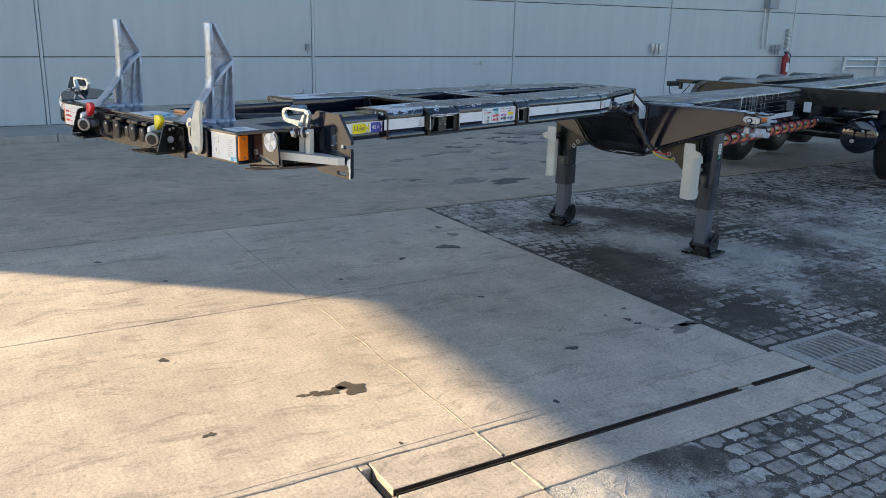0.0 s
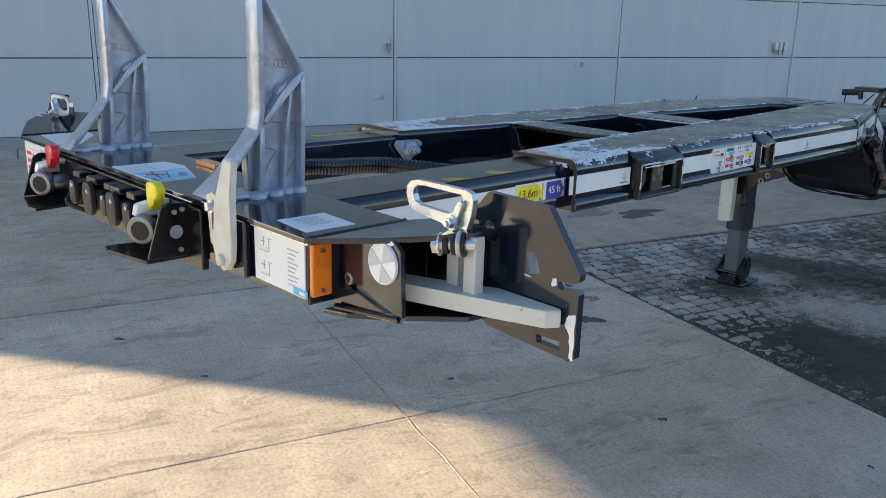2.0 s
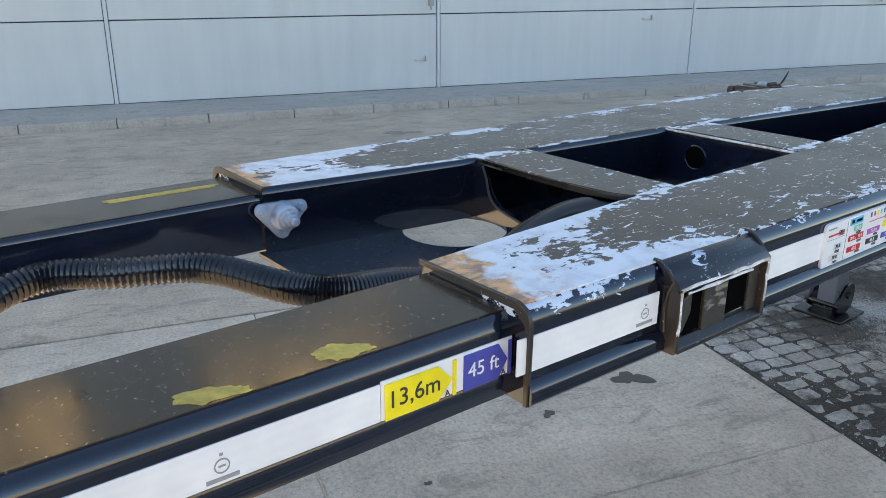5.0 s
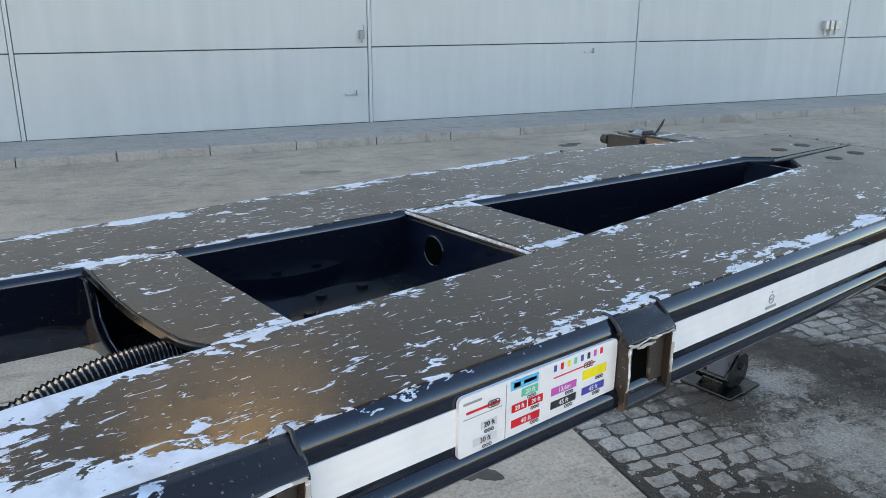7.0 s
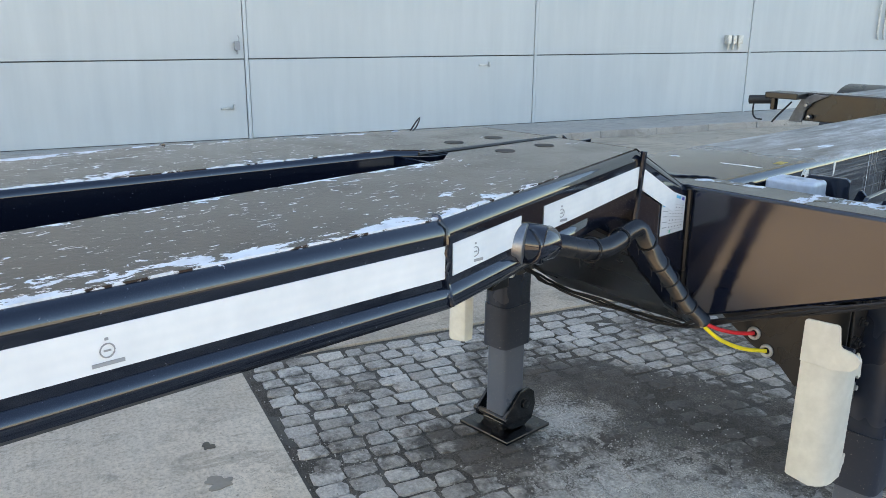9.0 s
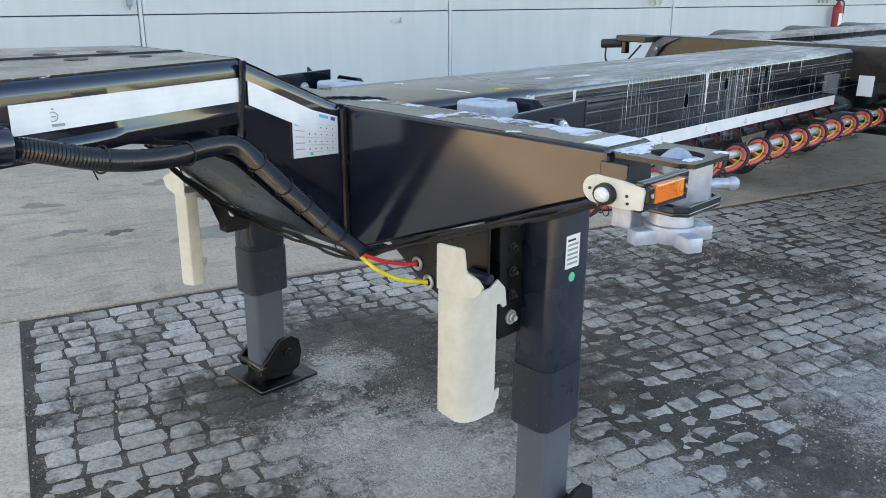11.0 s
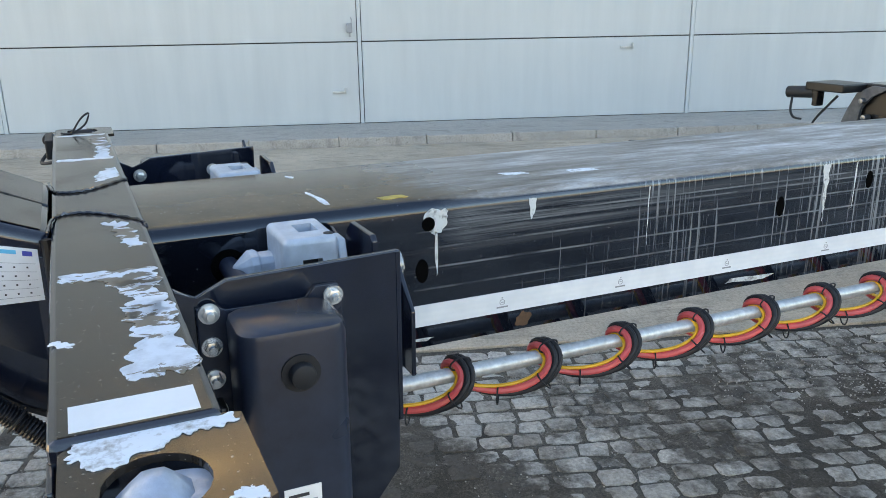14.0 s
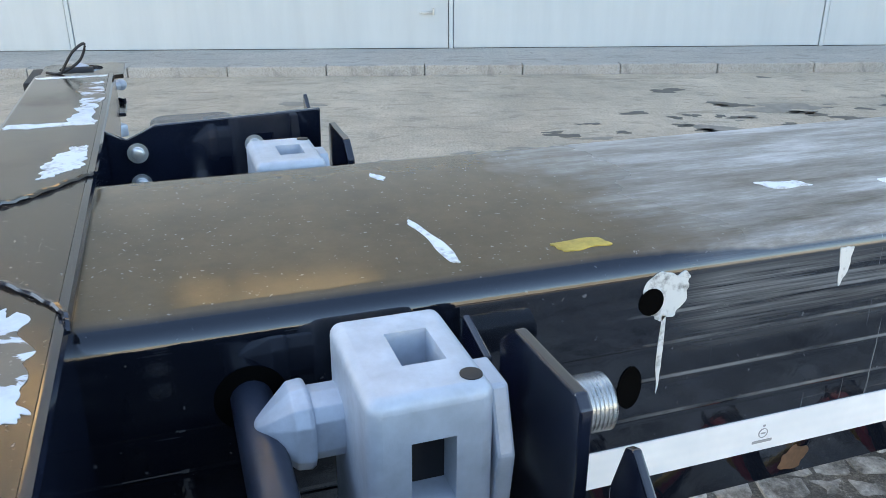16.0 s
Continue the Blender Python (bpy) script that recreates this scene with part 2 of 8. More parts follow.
def rail_material():
    """Gloss black rail paint, knocked off to pale undercoat along the upper shoulder, most near the sleeve's mouth."""
    m, nt, b = material("chipped_rail_paint")
    v1 = coords(nt)
    x, y, z = local_xyz(nt)
    f = calc(nt, "ADD", calc(nt, "MULTIPLY", noise_tex(nt, coords(nt, (1, 0.5, 1)), 14.0, 4.0, 0.6), 0.45), calc(nt, "MULTIPLY", noise_tex(nt, coords(nt, (1, 0.6, 1.4)), 62.0, 6.0, 0.65, 0.5), 0.55))
    high = along(nt, z, [(1.335, 0.0), (1.350, 0.27), (1.366, 0.36), (1.374, 0.42)])
    mouth = along(nt, y, [(2.89, 0.26), (3.10, 0.23), (3.24, 0.16), (3.80, 0.11), (4.0, 0.14), (4.2, 0.10), (5.1, 0.06), (5.8, 0.0)])
    outer = along(nt, calc(nt, "ABSOLUTE", x), [(0.34, 0.0), (0.40, 0.3)])
    chip = ramp(nt, calc(nt, "SUBTRACT", calc(nt, "ADD", calc(nt, "ADD", f, outer), calc(nt, "ADD", high, mouth)), 0.76), [(0.64, 0.0), (0.655, 1.0)])
    tone = mix(nt, noise_tex(nt, v1, 34.0, 4.0, 0.6), (0.44, 0.52, 0.64), (0.76, 0.80, 0.86))
    c = mix(nt, chip, (0.005, 0.0065, 0.013), tone)
    nt.links.new(mix(nt, ramp(nt, noise_tex(nt, v1, 210.0, 2.0, 0.5), [(0.72, 0.0), (0.77, 0.5)]), c, (0.22, 0.23, 0.25)), b.inputs["Base Color"])
    b.inputs["IOR"].default_value = 1.72
    nt.links.new(calc(nt, "ADD", calc(nt, "MULTIPLY", chip, 0.3), ramp(nt, noise_tex(nt, v1, 9.0, 5.0, 0.6), [(0.3, 0.04), (0.7, 0.09)])), b.inputs["Roughness"])
    bump(nt, b, calc(nt, "SUBTRACT", calc(nt, "MULTIPLY", noise_tex(nt, v1, 11.0, 3.0), 0.5), calc(nt, "MULTIPLY", chip, 0.7)), 0.08, 0.004)
    return m


RAIL_PAINT = rail_material()
# recess floors: dust, plus the sky's reflection painted in as lighter navy
FLOOR_PAINT = scuffed("dusty_floor_paint", (0.010, 0.014, 0.024), (0.20, 0.21, 0.22), (0.040, 0.046, 0.058), 0.30, False, 0.22, 0.6, 0.5)
POCKET_PAINT = scuffed("chipped_pocket_paint", (0.007, 0.009, 0.016), (0.55, 0.64, 0.76), (0.022, 0.021, 0.022), 0.405, False, 0.18, 0.6)
BEAM = beam_material()
GALV = simple("galvanised_steel", (0.56, 0.57, 0.56), 0.40, 0.55, 0.3, 60.0, 0.1)
CAST = simple("zinc_cast_steel", (0.40, 0.46, 0.56), 0.34, 0.3, 0.34, 34.0, 0.4)
for m in (BEAM, RAIL_PAINT):
    m.node_tree.nodes["Principled BSDF"].inputs["Specular Tint"].default_value = (0.80, 0.89, 1.0, 1.0)
RUSTY_EDGE = scuffed("rusty_edge", (0.012, 0.011, 0.011), (0.16, 0.085, 0.045), (0.05, 0.038, 0.028), 0.40, False, 0.4, 0.6)
WORN = scuffed("scuffed_black_paint", (0.013, 0.013, 0.015), (0.55, 0.6, 0.68), (0.04, 0.036, 0.032), 0.395, False, 0.3, 0.5)
LOCK_PAINT = simple("pale_zinc_paint", (0.47, 0.53, 0.61), 0.40, 0.12, 0.22, 34.0, 0.3)
ZINC = simple("bright_zinc", (0.72, 0.74, 0.74), 0.28, 0.8, 0.15, 60.0, 0.03)
WHITE = simple("cream_white_paint", (0.60, 0.60, 0.545), 0.4, 0.0, 0.14, 30.0, 0.05)
HOSE_BLACK = simple("black_hose_plastic", (0.008, 0.009, 0.012), 0.2, 0.0, 0.3, 40.0, 0.02, 0.0, 1.6)
RUBBER = simple("black_rubber", (0.012, 0.012, 0.014), 0.55, 0.0, 0.3, 60.0, 0.08)
LEG_GREY = simple("dark_grey_paint", (0.019, 0.026, 0.044), 0.30, 0.0, 0.3, 30.0, 0.12)
LEG_INNER = scuffed("worn_leg_tube", (0.085, 0.105, 0.14), (0.62, 0.60, 0.55), (0.10, 0.10, 0.11), 0.325, False, 0.35, 0.4)
LEG_CHIPPED = scuffed("chipped_leg_paint", (0.019, 0.026, 0.044), (0.66, 0.64, 0.58), (0.034, 0.036, 0.044), 0.325, False, 0.34, 0.4)
STEEL = simple("bare_steel", (0.3, 0.3, 0.31), 0.35, 0.9, 0.2, 60.0, 0.05)
PAPER = simple("white_sticker", (0.78, 0.8, 0.82), 0.35, 0.0, 0.04, 40.0, 0.0)
ORANGE = simple("amber_lens", (0.88, 0.23, 0.008), 0.14, 0.0, 0.12, 120.0, 0.15, 0.5)
RED = simple("red_plastic", (0.72, 0.02, 0.03), 0.35, 0.0, 0.15, 40.0, 0.02)
DEEP_RED = simple("deep_red_enamel", (0.30, 0.018, 0.025), 0.35, 0.0, 0.15, 40.0, 0.02)
YELLOW = simple("yellow_plastic", (0.88, 0.74, 0.02), 0.35, 0.0, 0.15, 40.0, 0.02)
BLUE = simple("blue_print", (0.06, 0.07, 0.36), 0.35, 0.0, 0.05, 40.0, 0.0)
CYAN = simple("cyan_print", (0.1, 0.5, 0.75), 0.35, 0.0, 0.05, 40.0, 0.0)
GREEN = simple("green_print", (0.1, 0.55, 0.35), 0.35, 0.0, 0.05, 40.0, 0.0)
MAGENTA = simple("magenta_print", (0.55, 0.1, 0.45), 0.35, 0.0, 0.05, 40.0, 0.0)
INK = simple("black_print", (0.03, 0.03, 0.035), 0.45, 0.0, 0.05, 40.0, 0.0)
LIGHT_INK = simple("pale_grey_print", (0.52, 0.53, 0.55), 0.45, 0.0, 0.05, 40.0, 0.0)
GREY_INK = simple("grey_print", (0.3, 0.31, 0.33), 0.45, 0.0, 0.05, 40.0, 0.0)
GREY_FILM = simple("grey_reflective_film", (0.50, 0.54, 0.60), 0.3, 0.1, 0.08, 40.0, 0.0)
ZINC_BAR = scuffed("scuffed_zinc", (0.66, 0.66, 0.61), (0.13, 0.14, 0.14), (0.52, 0.52, 0.48), 0.37, False, 0.42, 0.6)
LENS = simple("clear_lens", (0.75, 0.76, 0.78), 0.12, 0.2, 0.3, 220.0, 0.6)
DARK_RUST = simple("dark_rust", (0.075, 0.05, 0.035), 0.7, 0.0, 0.5, 45.0, 0.3)
RUST = simple("rust", (0.16, 0.085, 0.045), 0.8, 0.0, 0.6, 45.0, 0.4)


def tape_material():
    """White retro-reflective tape: fine honeycomb print on white film."""
    m, nt, b = material("white_reflective_tape")
    v = coords(nt)
    w = node(nt, "ShaderNodeTexWave", Scale=22.0, Distortion=0.4)
    w.bands_direction = "Z"
    nt.links.new(v, w.inputs["Vector"])
    d = ramp(nt, noise_tex(nt, v, 14.0, 4.0), [(0.35, (0.74, 0.77, 0.8)), (0.65, (0.84, 0.86, 0.88))])
    nt.links.new(mix(nt, calc(nt, "MULTIPLY", w.outputs[0], 0.12), d, (0.62, 0.68, 0.74)), b.inputs["Base Color"])
    b.inputs["Roughness"].default_value = 0.32
    return m


TAPE = tape_material()


def concrete_material(name, pale, dark, seed):
    """Worn yard concrete: broad stains, brushed scratches, rubbed tyre arcs, dark specks and small pits."""
    m, nt, b = material(name)
    v = coords(nt)
    big = noise_tex(nt, v, 0.55 + seed, 6.0, 0.65)
    mid = noise_tex(nt, v, 2.6, 8.0, 0.72)
    fine = noise_tex(nt, v, 60.0, 5.0, 0.75)
    brush = noise_tex(nt, coords(nt, (1.0, 16.0, 1)), 3.4, 6.0, 0.7, 0.3)
    cross = noise_tex(nt, coords(nt, (13.0, 1.6, 1)), 2.1, 6.0, 0.7, 0.5)
    f = calc(nt, "ADD", calc(nt, "MULTIPLY", big, 0.34), calc(nt, "MULTIPLY", mid, 0.40))
    f = calc(nt, "ADD", f, calc(nt, "ADD", calc(nt, "MULTIPLY", brush, 0.14), calc(nt, "MULTIPLY", cross, 0.12)))
    c = ramp(nt, f, [(0.38, dark), (0.50, tuple((p + q) / 2 for p, q in zip(pale, dark))), (0.60, pale)])
    rub = ramp(nt, noise_tex(nt, coords(nt, (2.2, 0.9, 1)), 2.4, 9.0, 0.8, 1.2), [(0.52, 0.0), (0.60, 1.0)])
    c = mix(nt, calc(nt, "MULTIPLY", rub, 0.5), c, tuple(x * 0.6 for x in dark))
    scratch = ramp(nt, noise_tex(nt, coords(nt, (1.5, 22.0, 1)), 2.6, 4.0, 0.6, 0.8), [(0.66, 0.0), (0.74, 0.35)])
    c = mix(nt, scratch, c, tuple(min(1.0, x * 1.18) for x in pale))
    grain = ramp(nt, fine, [(0.36, 0.74), (0.50, 1.0), (0.66, 1.16)])
    c = mix(nt, 1.0, c, grain, "MULTIPLY")
    crumb = ramp(nt, noise_tex(nt, v, 130.0, 2.0, 0.6), [(0.62, 0.0), (0.70, 0.6)])
    crumb = calc(nt, "MULTIPLY", crumb, ramp(nt, noise_tex(nt, v, 1.7, 5.0, 0.7), [(0.44, 0.0), (0.58, 1.0)]))
    c = mix(nt, crumb, c, tuple(x * 0.35 for x in dark))
    specks = ramp(nt, noise_tex(nt, v, 34.0, 2.0, 0.5), [(0.70, 0.0), (0.75, 0.75)])
    pits = calc(nt, "MAXIMUM", ramp(nt, noise_tex(nt, v, 17.0, 4.0, 0.6), [(0.27, 1.0), (0.32, 0.0)]), specks)
    c = mix(nt, calc(nt, "MULTIPLY", pits, 0.6), c, tuple(x * 0.32 for x in dark))
    nt.links.new(c, b.inputs["Base Color"])
    nt.links.new(ramp(nt, mid, [(0.3, 0.55), (0.7, 0.9)]), b.inputs["Roughness"])
    bump(nt, b, calc(nt, "SUBTRACT", calc(nt, "ADD", calc(nt, "MULTIPLY", fine, 0.7), calc(nt, "MULTIPLY", cross, 0.5)), pits), 0.4, 0.006)
    return m


CONCRETE = concrete_material("yard_concrete", (0.69, 0.595, 0.485), (0.38, 0.325, 0.262), 0.0)
LANE = concrete_material("lane_concrete", (0.60, 0.505, 0.40), (0.33, 0.276, 0.216), 0.2)
MORTAR = concrete_material("crumbled_mortar", (0.54, 0.46, 0.365), (0.33, 0.28, 0.22), 0.9)
GRATE = simple("worn_cast_iron", (0.34, 0.32, 0.29), 0.6, 0.2, 0.35, 40.0, 0.2)
KERB_STONE = concrete_material("kerb_concrete", (0.47, 0.435, 0.395), (0.34, 0.315, 0.285), 0.3)
# near-black without gloss: paints the shade inside holes and pockets
HOLE_SHADE = simple("black_hollow", (0.004, 0.004, 0.004), 0.8, 0.0, 0.2, 30.0, 0.0)
HOLE_SHADE.node_tree.nodes["Principled BSDF"].inputs["Specular IOR Level"].default_value = 0.0
DUSTY = scuffed("dusty_black_paint", (0.016, 0.015, 0.014), (0.20, 0.19, 0.17), (0.06, 0.054, 0.046), 0.42, False, 0.4, 0.8)
BARE_EDGE = scuffed("bare_steel_edge", (0.35, 0.33, 0.30), (0.72, 0.74, 0.78), (0.5, 0.48, 0.45), 0.5, False, 0.45, 0.8)
STAIN = simple("oil_stain", (0.06, 0.05, 0.04), 0.35, 0.0, 0.4, 20.0, 0.1)


# pale crushed grit and dark trodden dirt lie in patches round the legs: (v, u, radius, weight)
PALE_GRIT = ((-0.75, 5.84, 0.33, 0.8), (-0.32, 6.13, 0.28, 0.8), (-0.82, 6.67, 0.40, 0.9), (-1.21, 6.54, 0.30, 0.8), (-1.15, 7.89, 0.45, 0.8),
             (-2.51, 6.09, 0.24, 1.0), (-1.96, 5.99, 0.30, 0.9), (-2.13, 5.78, 0.26, 0.5), (-1.68, 6.15, 0.34, 1.0), (-2.0, 6.29, 0.22, 0.7), (1.16, 3.15, 0.42, 1.3))
DARK_DIRT = ((-1.16, 5.41, 0.36, 1.0), (-0.57, 5.26, 0.36, 1.0), (-1.12, 7.30, 0.36, 0.8), (-0.03, 5.40, 0.34, 1.0), (-2.35, 6.60, 0.34, 1.0), (-2.73, 6.32, 0.36, 1.0),
             (-2.40, 5.66, 0.24, 0.8), (-2.71, 8.21, 0.6, 0.6), (-1.6, 5.4, 0.30, 0.9), (-0.3, 5.75, 0.3, 0.7), (0.2, 6.6, 0.5, 0.6), (-1.95, 7.0, 0.4, 0.6), (0.99, 3.52, 0.13, 1.5), (1.05, 3.70, 0.10, 1.3))


def yard_coords(nt):
    """Where a point lies in the yard: x away from the hall, y along it."""
    geo = nt.nodes.new("ShaderNodeNewGeometry")
    mp = nt.nodes.new("ShaderNodeMapping")
    mp.inputs["Rotation"].default_value = (0, 0, radians(17.5))
    nt.links.new(geo.outputs["Position"], mp.inputs[0])
    return mp.outputs[0]


def spread(nt, v, spots):
    """How thickly a loose layer lies: a heap at each spot, thinning outwards."""
    total = None
    for sv, su, r, w in spots:
        d = node(nt, "ShaderNodeVectorMath")
        d.operation = "DISTANCE"
        nt.links.new(v, d.inputs[0])
        d.inputs[1].default_value = (sv, su, 0)
        near = node(nt, "ShaderNodeMapRange")
        for key, val in (("From Min", 0.0), ("From Max", r * 1.7), ("To Min", w), ("To Max", 0.0)):
            near.inputs[key].default_value = val
        nt.links.new(d.outputs["Value"], near.inputs["Value"])
        total = near.outputs[0] if total is None else calc(nt, "MAXIMUM", total, near.outputs[0])
    return total


def cobble_material():
    """Worn grey paving stones, each of its own tone, with brown dirt trodden over some and pale grit over others."""
    m, nt, b = material("paving_stone")
    v = yard_coords(nt)
    geo = nt.nodes.new("ShaderNodeNewGeometry")
    tone = ramp(nt, geo.outputs["Random Per Island"], [(0.0, (0.32, 0.29, 0.255)), (0.4, (0.41, 0.375, 0.335)), (1.0, (0.54, 0.505, 0.46))])
    wide = noise_tex(nt, v, 1.0, 5.0, 0.65)
    smear = noise_tex(nt, v, 9.0, 6.0, 0.75)
    fine = noise_tex(nt, v, 70.0, 5.0, 0.7)
    soil = calc(nt, "ADD", calc(nt, "MULTIPLY", wide, 0.55), calc(nt, "MULTIPLY", smear, 0.45))
    soil = calc(nt, "ADD", soil, calc(nt, "MULTIPLY", spread(nt, v, DARK_DIRT), 0.19))
    c = mix(nt, ramp(nt, soil, [(0.50, 0.0), (0.60, 0.92)]), tone, (0.062, 0.049, 0.037))
    dust = calc(nt, "ADD", calc(nt, "MULTIPLY", fine, 0.5), calc(nt, "MULTIPLY", spread(nt, v, PALE_GRIT), 0.45))
    c = mix(nt, ramp(nt, dust, [(0.50, 0.0), (0.62, 0.85)]), c, (0.54, 0.51, 0.465))
    c = mix(nt, 1.0, c, ramp(nt, fine, [(0.32, 0.62), (0.68, 1.25)]), "MULTIPLY")
    nt.links.new(c, b.inputs["Base Color"])
    nt.links.new(ramp(nt, noise_tex(nt, v, 2.0, 4.0), [(0.35, 0.5), (0.7, 0.9)]), b.inputs["Roughness"])
    bump(nt, b, noise_tex(nt, v, 60.0, 5.0, 0.7), 0.5, 0.008)
    return m


COBBLE = cobble_material()


def dirt_material():
    """Trodden dirt: dark brown earth, sprinkled with pale crushed grit."""
    m, nt, b = material("trodden_dirt")
    v = yard_coords(nt)
    fine = noise_tex(nt, v, 90.0, 4.0, 0.8)
    wide = noise_tex(nt, v, 0.9, 5.0, 0.65)
    mid = noise_tex(nt, v, 7.0, 5.0, 0.7)
    pale = calc(nt, "ADD", calc(nt, "MULTIPLY", fine, 0.42), calc(nt, "ADD", calc(nt, "MULTIPLY", mid, 0.34), calc(nt, "MULTIPLY", wide, 0.24)))
    pale = calc(nt, "ADD", pale, calc(nt, "MULTIPLY", spread(nt, v, PALE_GRIT), 0.26))
    pale = calc(nt, "SUBTRACT", pale, calc(nt, "MULTIPLY", spread(nt, v, DARK_DIRT), 0.08))
    c = ramp(nt, pale, [(0.44, (0.050, 0.041, 0.032)), (0.55, (0.125, 0.106, 0.086)), (0.64, (0.40, 0.37, 0.33)), (0.74, (0.58, 0.55, 0.50))])
    grain = ramp(nt, noise_tex(nt, v, 170.0, 3.0, 0.7), [(0.34, 0.45), (0.66, 1.5)])
    nt.links.new(mix(nt, 1.0, c, grain, "MULTIPLY"), b.inputs["Base Color"])
    nt.links.new(ramp(nt, noise_tex(nt, v, 1.3, 4.0), [(0.35, 0.5), (0.6, 0.9)]), b.inputs["Roughness"])
    bump(nt, b, noise_tex(nt, v, 120.0, 5.0, 0.75), 0.7, 0.01)
    return m


DIRT = dirt_material()
GRIT = concrete_material("dirt_joint", (0.13, 0.115, 0.095), (0.06, 0.052, 0.044), 0.5)


def wall_material():
    m, nt, b = material("pale_wall_panel")
    v = coords(nt)
    big = noise_tex(nt, v, 0.35, 4.0, 0.6)
    run = noise_tex(nt, coords(nt, (2.5, 2.5, 0.25)), 2.0, 5.0, 0.6)
    f = calc(nt, "ADD", calc(nt, "MULTIPLY", big, 0.5), calc(nt, "MULTIPLY", run, 0.5))
    c = ramp(nt, f, [(0.35, (0.475, 0.512, 0.527)), (0.65, (0.555, 0.588, 0.597))])
    spots = ramp(nt, noise_tex(nt, v, 6.0, 6.0, 0.7), [(0.7, 0.0), (0.78, 0.35)])
    nt.links.new(mix(nt, spots, c, (0.42, 0.43, 0.44)), b.inputs["Base Color"])
    nt.links.new(ramp(nt, noise_tex(nt, v, 1.5, 3.0), [(0.3, 0.5), (0.7, 0.68)]), b.inputs["Roughness"])
    bump(nt, b, noise_tex(nt, v, 90.0, 4.0, 0.6), 0.06, 0.003)
    return m


WALL = wall_material()


def frosted_material():
    """Frosted glazing that scatters the sun behind it."""
    m, nt, b = material("frosted_glazing")
    t = nt.nodes.new("ShaderNodeBsdfTranslucent")
    nt.links.new(ramp(nt, noise_tex(nt, coords(nt), 1.3, 4.0, 0.6), [(0.35, (0.66, 0.60, 0.50)), (0.65, (0.78, 0.74, 0.66))]), t.inputs["Color"])
    nt.links.new(t.outputs[0], nt.nodes["Material Output"].inputs["Surface"])
    return m


FROSTED = frosted_material()
SEAL = simple("dark_joint_seal", (0.05, 0.055, 0.06), 0.6, 0.0, 0.3, 20.0, 0.05)


# ---- building helpers ----
def finish(name, bm, mat, parent=None, label="", smooth=False, bevel=0.0, segs=2):
    if bevel:
        bmesh.ops.bevel(bm, geom=list(bm.edges), offset=bevel, segments=segs, profile=0.5, affect="EDGES", clamp_overlap=True)
    bmesh.ops.recalc_face_normals(bm, faces=bm.faces)
    me = bpy.data.meshes.new(name)
    bm.to_mesh(me)
    bm.free()
    me.materials.append(mat)
    if smooth:
        for p in me.polygons:
            p.use_smooth = True
        me.set_sharp_from_angle(angle=radians(38))
    ob = new(name, me)
    if parent is not None:
        ob.parent = parent
    if label:
        ob["label"] = label
    return ob


def part(name, bm, mat, parent, label="", smooth=False, bevel=0.0):
    return finish(name, bm, mat, parent, label, smooth, bevel)


def box(bm, x0, x1, y0, y1, z0, z1, bevel=0.0):
    b = bmesh.new()
    vs = [b.verts.new((x, y, z)) for x in (x0, x1) for y in (y0, y1) for z in (z0, z1)]
    for f in ((0, 1, 3, 2), (4, 6, 7, 5), (0, 4, 5, 1), (2, 3, 7, 6), (0, 2, 6, 4), (1, 5, 7, 3)):
        b.faces.new([vs[i] for i in f])
    join(bm, b, bevel)
    return bm


def join(bm, b, bevel=0.0, segs=2):
    if bevel:
        bmesh.ops.bevel(b, geom=list(b.edges), offset=bevel, segments=segs, profile=0.5, affect="EDGES", clamp_overlap=True)
    me = bpy.data.meshes.new("tmp")
    b.to_mesh(me)
    b.free()
    bm.from_mesh(me)
    bpy.data.meshes.remove(me)


AX = {"x": (lambda a, p, q: (a, p, q)), "y": (lambda a, p, q: (p, a, q)), "z": (lambda a, p, q: (p, q, a))}


def prism(bm, pts, axis, a0, a1, bevel=0.0):
    """A plate: the outline pts in the plane across axis, from a0 to a1."""
    b = bmesh.new()
    f = AX[axis]
    lo = [b.verts.new(f(a0, *p)) for p in pts]
    hi = [b.verts.new(f(a1, *p)) for p in pts]
    b.faces.new(lo)
    b.faces.new(hi[::-1])
    n = len(pts)
    for i in range(n):
        b.faces.new((lo[i], hi[i], hi[(i + 1) % n], lo[(i + 1) % n]))
    join(bm, b, bevel)
    return bm


def pierced(outline, *holes):
    """One outline that runs round its holes too, joined by closed slits."""
    pts = list(outline)
    for hole in holes:
        if sum(a[0] * b[1] - b[0] * a[1] for a, b in zip(hole, hole[1:] + hole[:1])) * sum(a[0] * b[1] - b[0] * a[1] for a, b in zip(outline, outline[1:] + outline[:1])) > 0:
            hole = hole[::-1]
        i, j = min(((i, j) for i in range(len(pts)) for j in range(len(hole))), key=lambda q: (pts[q[0]][0] - hole[q[1]][0]) ** 2 + (pts[q[0]][1] - hole[q[1]][1]) ** 2)
        pts = pts[:i + 1] + hole[j:] + hole[:j + 1] + pts[i:]
    return pts


def flat_rib(bm, pts, w, x0, x1, bevel=0.003):
    """A cast rib of width w along the (y, z) points, from x0 to x1."""
    P = [Vector(p) for p in pts]
    left, right = [], []
    for i, p in enumerate(P):
        d = (P[min(i + 1, len(P) - 1)] - P[max(i - 1, 0)]).normalized()
        n = Vector((-d.y, d.x)) * (w / 2)
        left.append(tuple(p + n))
        right.append(tuple(p - n))
    prism(bm, left + right[::-1], "x", x0, x1, bevel)
    return bm


